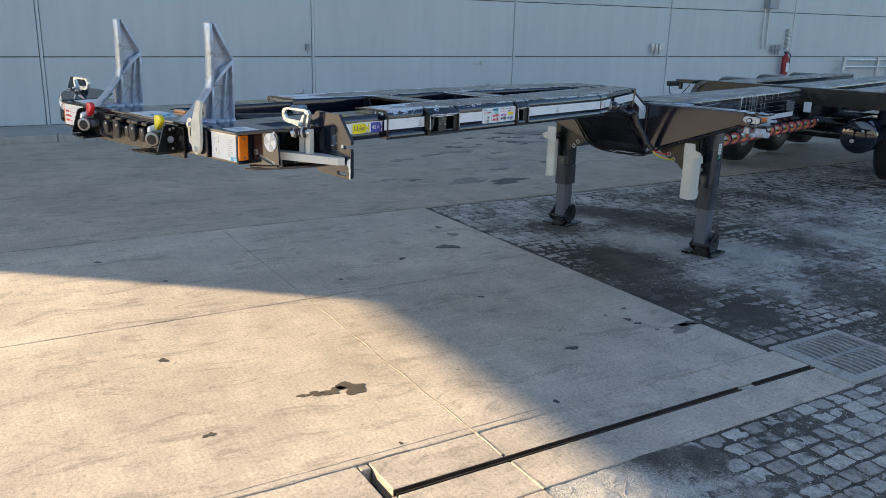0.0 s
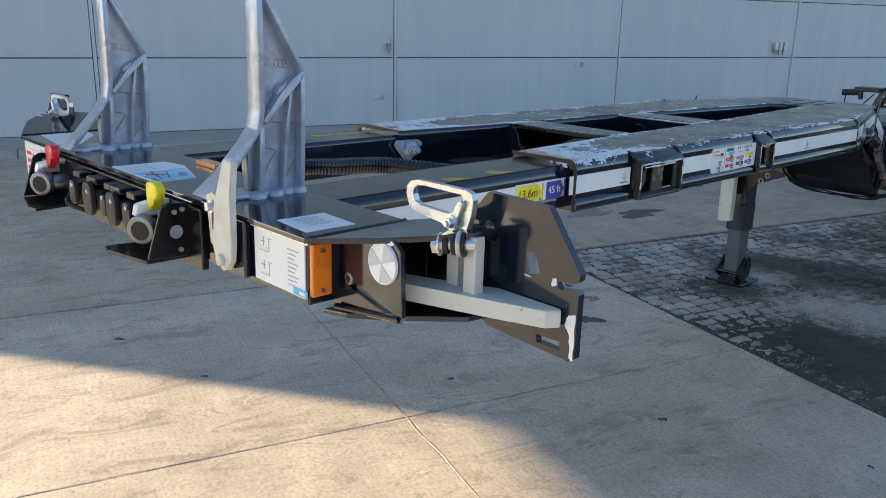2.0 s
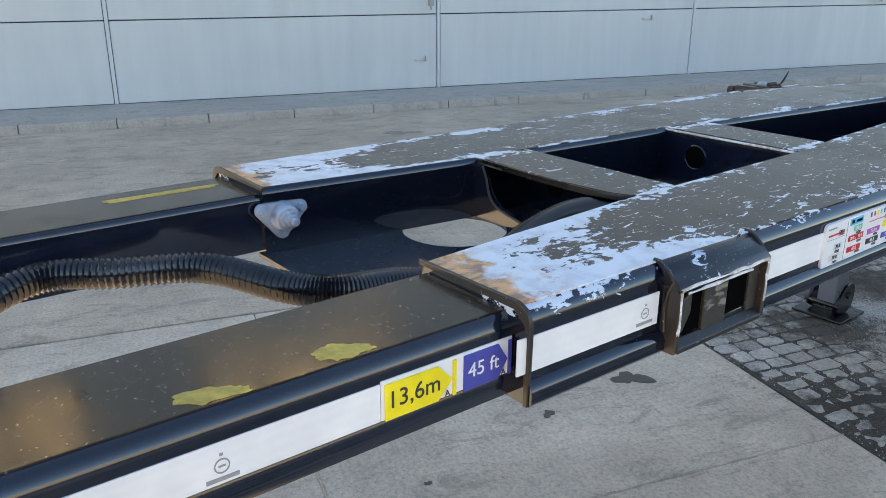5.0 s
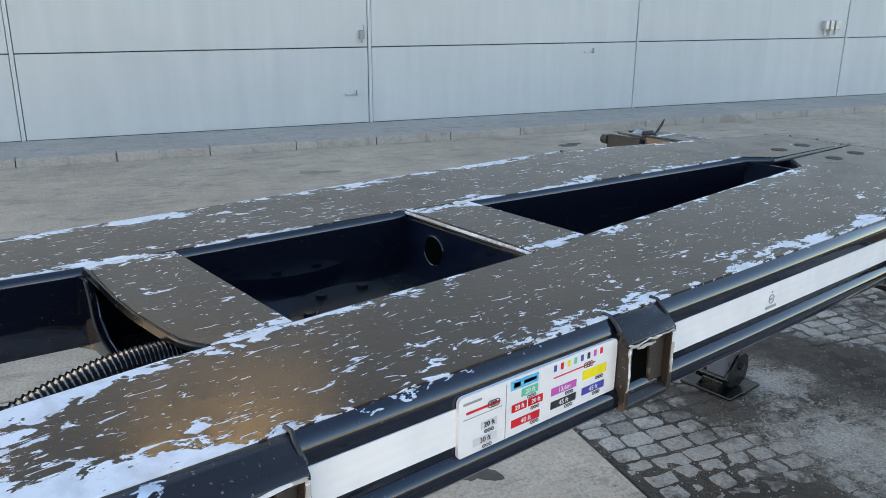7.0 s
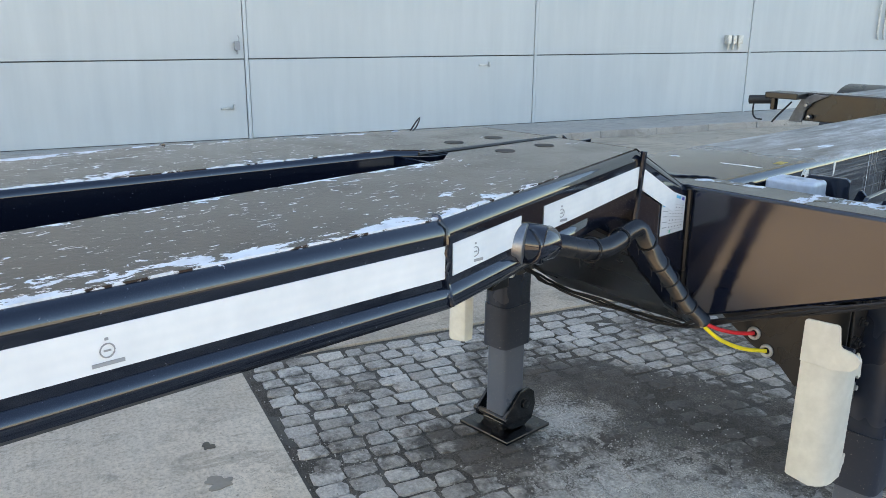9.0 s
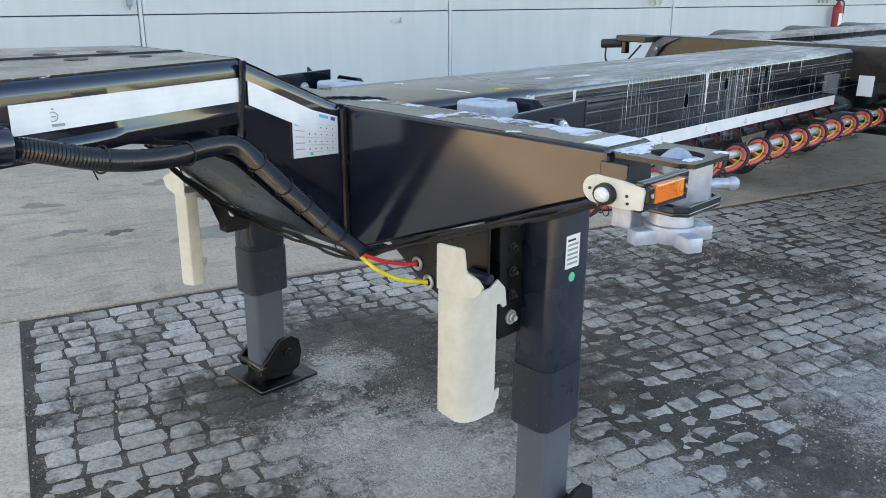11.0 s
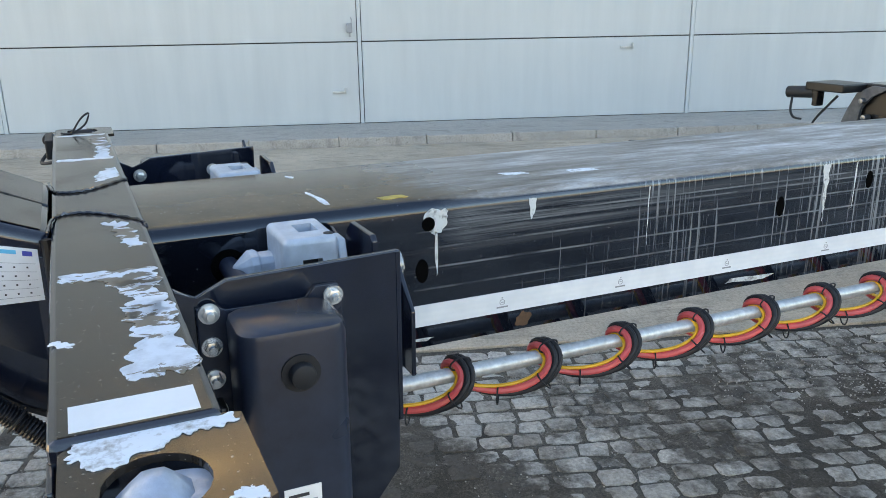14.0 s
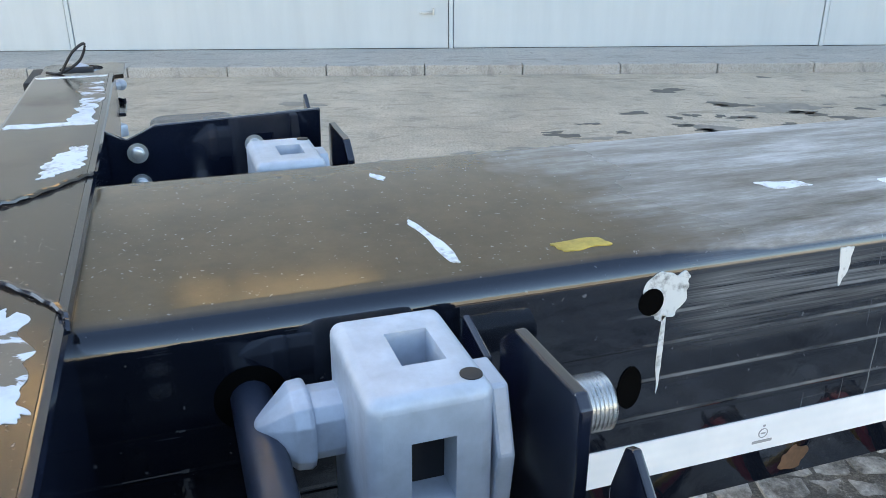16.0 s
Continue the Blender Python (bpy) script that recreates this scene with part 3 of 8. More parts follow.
def sloped(bm, x0, rise):
    """Tilts what lies beyond x0 on both sides upwards, by rise for each metre."""
    for v in bm.verts:
        v.co.z += max(0.0, abs(v.co.x) - x0) * rise
    return bm


def cyl(bm, p0, p1, r0, r1=None, seg=20, bevel=0.0):
    p0, p1 = Vector(p0), Vector(p1)
    r1 = r0 if r1 is None else r1
    q = (p1 - p0).to_track_quat("Z", "Y")
    b = bmesh.new()
    rings = []
    for p, r in ((p0, r0), (p1, r1)):
        rings.append([b.verts.new(p + q @ Vector((r * math.cos(a), r * math.sin(a), 0))) for a in [2 * math.pi * i / seg for i in range(seg)]])
    b.faces.new(rings[0][::-1])
    b.faces.new(rings[1])
    for i in range(seg):
        b.faces.new((rings[0][i], rings[0][(i + 1) % seg], rings[1][(i + 1) % seg], rings[1][i]))
    if bevel:
        es = [e for e in b.edges if len(e.link_faces) == 2 and any(len(f.verts) == seg for f in e.link_faces)]
        bmesh.ops.bevel(b, geom=es, offset=bevel, segments=2, profile=0.5, affect="EDGES")
    join(bm, b)
    return bm


def spline(pts, n):
    """n points along a smooth curve through pts."""
    P = [Vector(p) for p in pts]
    out = []
    m = len(P) - 1
    for k in range(n):
        t = k / (n - 1) * m
        i = min(int(t), m - 1)
        u = t - i
        a, b_, c, d = P[max(i - 1, 0)], P[i], P[i + 1], P[min(i + 2, m)]
        out.append(0.5 * ((2 * b_) + (c - a) * u + (2 * a - 5 * b_ + 4 * c - d) * u * u + (3 * b_ - a - 3 * c + d) * u ** 3))
    return out


def tube(bm, pts, r, seg=10, ribs=0.0, closed=False):
    """A round bar or hose along pts; ribs: every second ring swells by that much."""
    rings, up = [], Vector((0.13, 0.21, 0.97))
    P = [Vector(p) for p in pts]
    n = len(P)
    for i, p in enumerate(P):
        d = (P[(i + 1) % n] - P[i - 1]) if closed else (P[min(i + 1, n - 1)] - P[max(i - 1, 0)])
        d.normalize()
        s = d.cross(up)
        if s.length < 0.05:
            s = d.cross(Vector((1, 0, 0)))
        s.normalize()
        w = s.cross(d)
        rr = r + (ribs if i % 2 else 0.0)
        rings.append([bm.verts.new(p + s * (rr * math.cos(a)) + w * (rr * math.sin(a))) for a in [2 * math.pi * k / seg for k in range(seg)]])
    for i in range(n if closed else n - 1):
        A, B = rings[i], rings[(i + 1) % n]
        for k in range(seg):
            bm.faces.new((A[k], A[(k + 1) % seg], B[(k + 1) % seg], B[k]))
    if not closed:
        bm.faces.new(rings[0][::-1])
        bm.faces.new(rings[-1])
    return bm


def loft(bm, sections, caps=True):
    """Joins closed outlines of equal length, one after the other."""
    rings = [[bm.verts.new(p) for p in s] for s in sections]
    n = len(rings[0])
    for A, B in zip(rings, rings[1:]):
        for k in range(n):
            bm.faces.new((A[k], A[(k + 1) % n], B[(k + 1) % n], B[k]))
    if caps:
        bm.faces.new(rings[0][::-1])
        bm.faces.new(rings[-1])
    return bm


def arc(cx, cy, r, a0, a1, n):
    return [(cx + r * math.cos(radians(a0 + (a1 - a0) * i / (n - 1))), cy + r * math.sin(radians(a0 + (a1 - a0) * i / (n - 1)))) for i in range(n)]


def round_rect(w, h, r, n=4):
    """Outline of a rounded rectangle about the middle."""
    out = []
    for sx, sy, a in ((1, 1, 0), (-1, 1, 90), (-1, -1, 180), (1, -1, 270)):
        out += arc(sx * (w / 2 - r), sy * (h / 2 - r), r, a, a + 90, n)
    return out


def mirrored(ob, parent=None):
    """A twin of a part, with its own parts, on the other side of the trailer."""
    me = ob.data.copy()
    me.transform(Matrix.Diagonal((-1, 1, 1, 1)))
    me.flip_normals()
    twin = new(ob.name, me)
    twin.parent = parent or ob.parent
    twin.location.y = ob.location.y
    for k in ob.keys():
        twin[k] = ob[k]
    for child in ob.children:
        mirrored(child, twin)
    return twin


def text_mesh(bm, words, size, m):
    """Lettering as a thin mesh, laid by the pose m."""
    cu = bpy.data.curves.new("letters", "FONT")
    cu.body, cu.size, cu.align_x, cu.align_y = words, size, "CENTER", "CENTER"
    cu.extrude = 0.0003
    o = bpy.data.objects.new("letters", cu)
    me = bpy.data.meshes.new_from_object(o)
    me.transform(m)
    bm.from_mesh(me)
    bpy.data.objects.remove(o)
    bpy.data.curves.remove(cu)
    bpy.data.meshes.remove(me)
    return bm


# ---- the yard: everything is laid out along the hall's wall ----
YAW = 17.5
UX, VX = Vector((math.sin(radians(YAW)), math.cos(radians(YAW)), 0)), Vector((math.cos(radians(YAW)), -math.sin(radians(YAW)), 0))


def yard(u, v, z=0.0):
    p = UX * u + VX * v
    return (p.x, p.y, z)


# in yard space x runs away from the wall and y along it
YARD = pose(0, 0, 0, 0, 0, -YAW)


def setting(ob, label, category):
    ob.matrix_world = YARD
    return tagged(ob, label, category, kind="structure")


U_END = -7.55
V_WALL, V_KERB, V1, V2, V3, V4 = -10.52, -9.33, -3.63, -1.62, 0.40, 0.915
U_CROSS, U_BRICK = 2.968, 4.98
PANEL_W, PANEL_H, PANEL_0 = 4.30, 1.06, 2.307

# ground sheet out to the horizon, just under the paving
bm = bmesh.new()
g = [-900, -60, -20, V_KERB - 1.5, V1, V3, 0.44, 0.68, 0.83, 20, 60, 900]
h = [-900, -60, -20, 2.3, U_CROSS, 5.02, 5.55, 20, 60, 900]
grid = [[bm.verts.new((x, y, -0.014)) for y in h] for x in g]
for i in range(len(g) - 1):
    for j in range(len(h) - 1):
        if (g[i] == 0.44 and 2.3 <= h[j] < 5.02) or (0.44 <= g[i] < 0.83 and h[j] == 5.02):
            continue
        bm.faces.new((grid[i][j], grid[i + 1][j], grid[i + 1][j + 1], grid[i][j + 1]))
ground = setting(finish("ground", bm, GRIT), "dirty yard ground under concrete slabs and paving stones", "ground")


def slab(v0, v1, u0, u1, drop=0.0, mat=CONCRETE):
    """A concrete yard slab with a rounded arris and a narrow open joint all round."""
    bm = bmesh.new()
    box(bm, v0 + 0.003, v1 - 0.003, u0 + 0.003, u1 - 0.003, -0.14, 0.0 - drop, 0.005)
    return finish("slab", bm, mat, ground)


rnd = random.Random(7)
us = [-14.0, -10.0, -7.05, -5.06, -3.06, -1.07, 0.93, U_CROSS, U_BRICK]
for v0, v1 in ((V1, V2), (V2, V3)):
    for u0, u1 in zip(us, us[1:]):
        slab(v0, v1, u0, u1, rnd.uniform(0, 0.004))
for v0, v1 in ((V4, 4.0), (4.0, 9.0)):
    for u0, u1 in zip(us[:-2], us[1:-1]):
        slab(v0, v1, u0, u1, rnd.uniform(0, 0.004))
slab(3.2, 9.0, U_CROSS, 5.5)
slab(5.5, 9.0, 5.5, 11.0)
slab(5.5, 9.0, 11.0, 17.0)
# the lane along the wall is cast in long bays
for u0, u1 in ((-16, -6), (-6, 30.0), (30.0, 60.0)):
    slab(V_KERB, V1 - 0.012, u0, u1, 0.0, LANE)
# drain strip beside the slabs: the slot begins at a short cross slot and is choked once on its way
U_SLOT, U_CHOKE = 2.43, 4.48
slab(V3, V4, -14, 0.93, 0.002)
slab(V3, V4, 0.93, U_SLOT - 0.05, 0.003)
slab(V3, 0.45, U_SLOT - 0.05, U_SLOT, 0.004)
slab(0.672, V4, U_SLOT - 0.05, U_SLOT, 0.004)
slab(V3, 0.640, U_SLOT, U_CROSS, 0.002)
slab(V3, 0.640, U_CROSS, U_CHOKE, 0.004)
slab(V3, 0.640, U_CHOKE, 5.02, 0.001)
slab(0.672, V4, U_SLOT, U_CROSS, 0.003)
slab(0.672, V4, U_CROSS, 5.02, 0.002)
slab(0.640, 0.672, U_CHOKE - 0.05, U_CHOKE + 0.06, 0.006)
bm = bmesh.new()
box(bm, 0.40, 0.70, -14, 5.02, -0.15, -0.075)
box(bm, 0.36, 0.90, 5.02, 5.66, -0.25, -0.2)
part("channel_floor", bm, DIRT, ground)
bm = bmesh.new()
for v in (0.640, 0.669):
    box(bm, v, v + 0.003, U_SLOT, U_CHOKE - 0.05, -0.12, 0.001)
    box(bm, v, v + 0.003, U_CHOKE + 0.06, 5.02, -0.12, 0.001)
part("channel_edge", bm, DARK_RUST, ground, "rusty steel edges of the drain slot")


def mortar(v0, u0, v1, u1, width, height, seed):
    """A crumbling bead of mortar that stands a little proud along a joint."""
    r = random.Random(seed)
    n = int(math.hypot(v1 - v0, u1 - u0) / 0.012)
    d = Vector((v1 - v0, u1 - u0)).normalized()
    bm = bmesh.new()
    rows = []
    for k in range(n + 1):
        c = Vector((v0, u0)).lerp(Vector((v1, u1)), k / n)
        w = width * (0.75 + 0.45 * noise.noise(Vector((k * 0.11, seed, 0)))) + r.uniform(-0.3, 0.3) * width
        h = height * (0.6 + 0.8 * noise.noise(Vector((k * 0.17, seed, 5)))) + r.uniform(-0.3, 0.3) * height
        c += Vector((-d.y, d.x)) * 0.012 * noise.noise(Vector((k * 0.05, seed, 9)))
        rows.append([bm.verts.new((c.x - d.y * w * f, c.y + d.x * w * f, z)) for f, z in ((-1.3, -0.008), (-0.5, h * r.uniform(0.4, 0.9)), (0.1, h), (0.6, h * r.uniform(0.3, 0.9)), (1.3, -0.008))])
    for a, b in zip(rows, rows[1:]):
        for k in range(4):
            bm.faces.new((a[k], a[k + 1], b[k + 1], b[k]))
    part("joint_mortar", bm, MORTAR, ground, "crumbling pale mortar along a slab joint")


mortar(V2, U_CROSS, 0.62, U_CROSS, 0.009, 0.002, 1)
mortar(0.69, U_CROSS, V4, U_CROSS, 0.010, 0.003, 2)
mortar(V1 + 0.1, U_CROSS, V2, U_CROSS, 0.008, 0.002, 3)
mortar(V3, 1.0, V3, 4.9, 0.008, 0.002, 4)
mortar(V3 - 0.045, 1.0, V3 - 0.045, 4.6, 0.006, 0.002, 5)
mortar(V2, -1.0, V2, U_BRICK, 0.007, 0.0015, 6)

# gully grate at the end of the drain
bm = bmesh.new()
for v0, v1, u0, u1 in ((0.36, 0.90, 5.03, 5.13), (0.36, 0.90, 5.62, 5.66), (0.36, 0.40, 5.13, 5.62), (0.84, 0.90, 5.13, 5.62)):
    box(bm, v0, v1, u0, u1, -0.06, 0.002, 0.005)
grate = setting(finish("drain_grate", bm, KERB_STONE), "square worn drain grate in a concrete frame", "drain grate")
grate["kind"] = ""
bm = bmesh.new()
box(bm, 0.605, 0.635, 5.13, 5.62, -0.04, 0.001, 0.004)
part("rib", bm, GRATE, grate)
for v0, v1 in ((0.40, 0.605), (0.635, 0.84)):
    for k in range(10):
        bm = bmesh.new()
        u = 5.145 + k * 0.048
        prism(bm, [(v0 + (v1 - v0) * f, u + 0.012 * math.sin(math.pi * f)) for f in (0, 0.25, 0.5, 0.75, 1)] + [(v0 + (v1 - v0) * f, u + 0.024 + 0.012 * math.sin(math.pi * f)) for f in (1, 0.75, 0.5, 0.25, 0)], "z", -0.04, 0.0, 0.003)
        part("bar", bm, GRATE, grate)

# pavement strip and kerb in front of the wall
bm = bmesh.new()
box(bm, V_WALL, V_KERB - 0.16, -40, 80, -0.05, 0.092)
pavement = setting(finish("pavement", bm, KERB_STONE), "narrow concrete pavement strip along the hall", "pavement")
for k in range(-12, 28):
    bm = bmesh.new()
    u = 0.3 + k * 1.0
    box(bm, V_KERB - 0.16, V_KERB, u + 0.004, u + 0.996, -0.08, 0.1 + rnd.uniform(-0.003, 0.003), 0.012)
    part("kerbstone", bm, KERB_STONE, pavement)

# ---- the hall's wall: wide flat panels with dark seals ----
# a band of frosted windows high up, with the sun behind it, mirrors in the trailer's gloss paint
WIN = ((-0.90, 1.45), (3.0, 5.95))
WIN_Z0, WIN_Z1 = 1.10 + PANEL_H * 5, 1.10 + PANEL_H * 7
bm = bmesh.new()
for u0, u1, z0, z1 in ((U_END, 80, 0.0, WIN_Z0), (U_END, 80, WIN_Z1, 11.0), (U_END, WIN[0][0], WIN_Z0, WIN_Z1), (WIN[0][1], WIN[1][0], WIN_Z0, WIN_Z1), (WIN[1][1], 80, WIN_Z0, WIN_Z1)):
    box(bm, V_WALL - 0.3, V_WALL - 0.05, u0, u1, z0, z1)
wall = setting(finish("wall_west", bm, SEAL), "pale grey sandwich-panel wall of an industrial hall", "wall")
rows = [(0.09, 1.10)] + [(1.10 + PANEL_H * k, 1.10 + PANEL_H * (k + 1)) for k in range(9)]
for k in range(-3, 17):
    u0 = PANEL_0 + PANEL_W * k
    ua = max(u0 + 0.03, U_END)
    for z0, z1 in rows:
        runs = [(ua, u0 + PANEL_W - 0.03)]
        for w0, w1 in WIN:
            if ua < w0 < u0 + PANEL_W and z0 > WIN_Z0 - 0.1 and z1 < WIN_Z1 + 0.1:
                runs = [(ua, w0), (w1, u0 + PANEL_W - 0.03)]
        for r0, r1 in runs:
            bm = bmesh.new()
            box(bm, V_WALL - 0.05, V_WALL + rnd.uniform(-0.002, 0.002), r0, r1, z0 + 0.007, z1 - 0.007, 0.006)
            part("panel", bm, WALL, wall)
    if u0 < U_END:
        continue
    bm = bmesh.new()
    box(bm, V_WALL - 0.05, V_WALL + 0.012, u0 - 0.022, u0 + 0.022, 0.09, 10.6, 0.005)
    part("cover_strip", bm, WALL, wall)

for n, ((w0, w1), mid) in enumerate(zip(WIN, (0.40, 3.87))):
    bm = bmesh.new()
    for u0, u1, z0, z1 in ((w0, w0 + 0.06, WIN_Z0, WIN_Z1), (w1 - 0.06, w1, WIN_Z0, WIN_Z1), (w0 + 0.06, w1 - 0.06, WIN_Z0, WIN_Z0 + 0.06), (w0 + 0.06, w1 - 0.06, WIN_Z1 - 0.06, WIN_Z1), (mid - 0.05, mid + 0.05, WIN_Z0 + 0.06, WIN_Z1 - 0.06)):
        box(bm, V_WALL - 0.2, V_WALL + 0.02, u0, u1, z0, z1, 0.004)
    win = setting(finish("window_%d" % (n + 1), bm, SEAL), "high frosted window in the hall's wall, the sun behind it", "window")
    for u0, u1 in ((w0 + 0.06, mid - 0.05), (mid + 0.05, w1 - 0.06)):
        bm = bmesh.new()
        box(bm, V_WALL - 0.12, V_WALL - 0.112, u0, u1, WIN_Z0 + 0.06, WIN_Z1 - 0.06)
        part("pane", bm, FROSTED, win)

# added unseen block by the hall; its underside edge throws the second shade line
def unseen_block(name, v0, v1, u0, u1, z0, z1, label):
    bm = bmesh.new()
    box(bm, v0, v1, u0, u1, z0, z1)
    return setting(finish(name, bm, WALL), label, "wall")


# height at which the added caster's lower edge shades the yard
REACH = (3.25 + 9.2) / 0.765 * math.tan(SUN_EL)
unseen_block("wall_upper_storey", -14.0, -2.0, -9.2, U_END - 0.02, REACH, REACH + 4.0, "unseen plain block added at the hall's end to cast shade")
# unseen, added to close the yard and send warm sunlight back
unseen_block("wall_opposite", 34.0, 44.0, -60.0, 90.0, 0.0, 7.0, "unseen pale block across the yard, added to bounce sunlight")
unseen_block("wall_behind", V_WALL - 12.0, V_WALL - 0.3, U_END, 80.0, 0.0, 5.6, "plain body of the industrial hall")


# ---- the container trailer, parked on its landing legs, nose slightly high ----
trailer = new("container_trailer")
trailer.matrix_world = pose(0, -0.011, 0, -0.487, 0, 0)
tagged(trailer, "black extendable container trailer parked on its landing legs", "trailer")
TOP, LOW = 1.374, 1.237
NECK_TOP = 1.359
BEAM_TOP, BEAM_LOW, BEAM_W = 1.228, 0.893, 0.228
BOL_Y0, BOL_Y1, BOL_TOP = 6.045, 6.205, 1.242
RAIL = ((2.923, 0.256, 0.480), (3.41, 0.210, 0.486), (4.09, 0.183, 0.492), (4.30, 0.158, 0.493), (4.89, 0.108, 0.494), (5.26, 0.080, 0.398), (5.34, 0.012, 0.377), (5.735, 0.004, 0.272))


def rail_at(y, k):
    for (y0, *a), (y1, *b) in zip(RAIL, RAIL[1:]):
        if y <= y1:
            return a[k] + (b[k] - a[k]) * (y - y0) / (y1 - y0)
    return 0.272 + (0.230 - 0.272) * (y - 5.735) / 0.3


def rail_section(y, xi, xo, t, b, r=0.026, ri=0.014, lip=0.012):
    """Outline of a hollow rail: rolled outer and inner shoulders and a lipped lower flange."""
    out = [(xi + ri, t)]
    out += arc(xo - r, t - r, r, 90, 0, 6)
    if lip:
        out += [(xo, b + 0.034), (xo + lip * 0.7, b + 0.029), (xo + lip, b + 0.02), (xo + lip, b + 0.006), (xo + lip * 0.6, b), (xi, b)]
    else:
        out += [(xo, b), (xi, b)]
    out += arc(xi + ri, t - ri, ri, 180, 112, 4)
    return [(x, y, z) for x, z in out]


PAIRS = []
WELD_Y = 4.89


def both(ob):
    """Notes a part that has a twin on the other side; the twins are made once all its own parts stand."""
    PAIRS.append(ob)
    return ob


# sleeve rails with the chipped deck skin on top
bm = bmesh.new()
loft(bm, [rail_section(y, rail_at(y, 0), rail_at(y, 1), TOP, LOW, lip=0.012 if y < 5.41 else 0.0008) for y in (2.923, 3.41, 4.09, 4.30, 4.89, 5.26, 5.34, 5.40, 5.43, 5.735)])
both(part("sleeve_rail", bm, RAIL_PAINT, trailer, "glossy black sleeve rail with rolled shoulders", True))
bm = bmesh.new()
deck_path = [(y, a + 0.010, b - 0.017) for y, a, b in RAIL]
inner = [(a, y) for y, a, b in deck_path]
outer = [(b, y) for y, a, b in deck_path]
prism(bm, inner + outer[::-1], "z", TOP - 0.002, TOP + 0.0012)
both(part("deck_plate", bm, DECK, trailer, "brown-black deck plate chipped to white along its edges"))

# the sleeve's front end: a thin collar edge round the sliding neck
bm = bmesh.new()
collar = [(0.252, TOP + 0.002)] + arc(0.458, TOP - 0.024, 0.028, 90, 0, 6) + [(0.486, 1.236), (0.478, 1.236), (0.478, TOP - 0.024), (0.456, TOP - 0.006), (0.252, TOP - 0.006)]
prism(bm, collar, "y", 2.920, 2.927, 0.0015)
both(part("sleeve_collar", bm, RUSTY_EDGE, trailer, "rusty chipped edge of the sleeve", False))
# neck drop: the deck bends down to the cross bolster
bm = bmesh.new()
loft(bm, [rail_section(5.737, 0.002, 0.272, TOP, 1.20, lip=0.0), rail_section(6.04, 0.002, 0.230, 1.243, 0.99, lip=0.0)])
both(part("neck_drop", bm, BLACK, trailer, "", True))
bm = bmesh.new()
loft(bm, [[(0.004, 5.738, TOP), (0.255, 5.738, TOP), (0.255, 5.738, TOP + 0.0014), (0.004, 5.738, TOP + 0.0014)], [(0.004, 6.03, 1.2475), (0.212, 6.03, 1.2475), (0.212, 6.03, 1.249), (0.004, 6.03, 1.249)]])
both(part("drop_plate", bm, DECK_CLEAN, trailer))
bm = bmesh.new()
tube(bm, [(0.279, 5.735, 1.372), (0.277, 5.73, 1.30), (0.276, 5.72, 1.20)], 0.008, 8)
both(part("corner_bar", bm, BLACK, trailer, "", True))
bm = bmesh.new()
tube(bm, [(0.236, 6.038, 1.235), (0.238, 6.038, 1.05), (0.239, 6.038, 0.88)], 0.009, 8)
both(part("weld_seam", bm, BLACK_DULL, trailer, "", True))

# deep side webs of the goose neck, with a lower flange
bm = bmesh.new()
prism(bm, [(5.35, 1.25), (5.74, 1.30), (6.04, 1.20), (6.11, 0.83), (6.07, 0.862), (5.96, 0.930), (5.83, 1.045), (5.72, 1.150), (5.60, 1.205), (5.40, 1.236)], "x", 0.222, 0.234, 0.002)
both(part("neck_web", bm, BLACK, trailer))
bm = bmesh.new()
loft(bm, [[(x, y, z) for x, z in ((-0.24, zz), (0.24, zz), (0.24, zz + 0.01), (-0.24, zz + 0.01))] for y, zz in ((5.40, 1.230), (5.60, 1.198), (5.72, 1.143), (5.83, 1.038), (5.96, 0.923), (6.07, 0.855), (6.11, 0.83), (6.2, 0.83))])
part("neck_floor", bm, BLACK_DULL, trailer)
# cable bundle tucked under the neck
for k, (dx, dz, mt) in enumerate(((0.0, 0.0, RUBBER), (0.014, -0.012, RUBBER), (-0.012, -0.008, RUBBER))):
    bm = bmesh.new()
    pts = [(-0.243, 5.74 + dx, 1.115 + dz), (-0.243, 5.83, 1.028 + dz), (-0.240, 5.96, 0.912 + dz), (-0.20, 6.075 + dx, 0.84 + dz), (0.0, 6.10 + dx, 0.822 + dz), (0.20, 6.095 + dx, 0.828 + dz), (0.30, 6.04, 0.872 + dz), (0.55, 6.037, 0.975 + dz), (0.85, 6.037, 1.085 + dz), (1.0, 6.037, 1.142 + dz)]
    wob = [Vector(p) + Vector((0.0, 0.004 * math.sin(i * 2.1 + k), 0.003 * math.sin(i * 1.3 + k * 2))) for i, p in enumerate(spline(pts, 40))]
    tube(bm, wob, 0.0045, 6)
    part("cable", bm, mt, trailer, "", True)

# cross plates between the rails, their walls, and the sunk floor
def cross_plate(outline):
    """A black cross plate with the worn skin on its top."""
    cx, cy = sum(q[0] for q in outline) / len(outline), sum(q[1] for q in outline) / len(outline)
    bm = bmesh.new()
    prism(bm, outline, "z", TOP - 0.013, TOP - 0.001, 0.003)
    p = part("cross_plate", bm, BLACK_DULL, trailer)
    bm = bmesh.new()
    prism(bm, [(x - 0.004 * (1 if x > cx else -1), y - 0.004 * (1 if y > cy else -1)) for x, y in outline], "z", TOP - 0.002, TOP + 0.0006)
    part("plate_skin", bm, DECK, p)


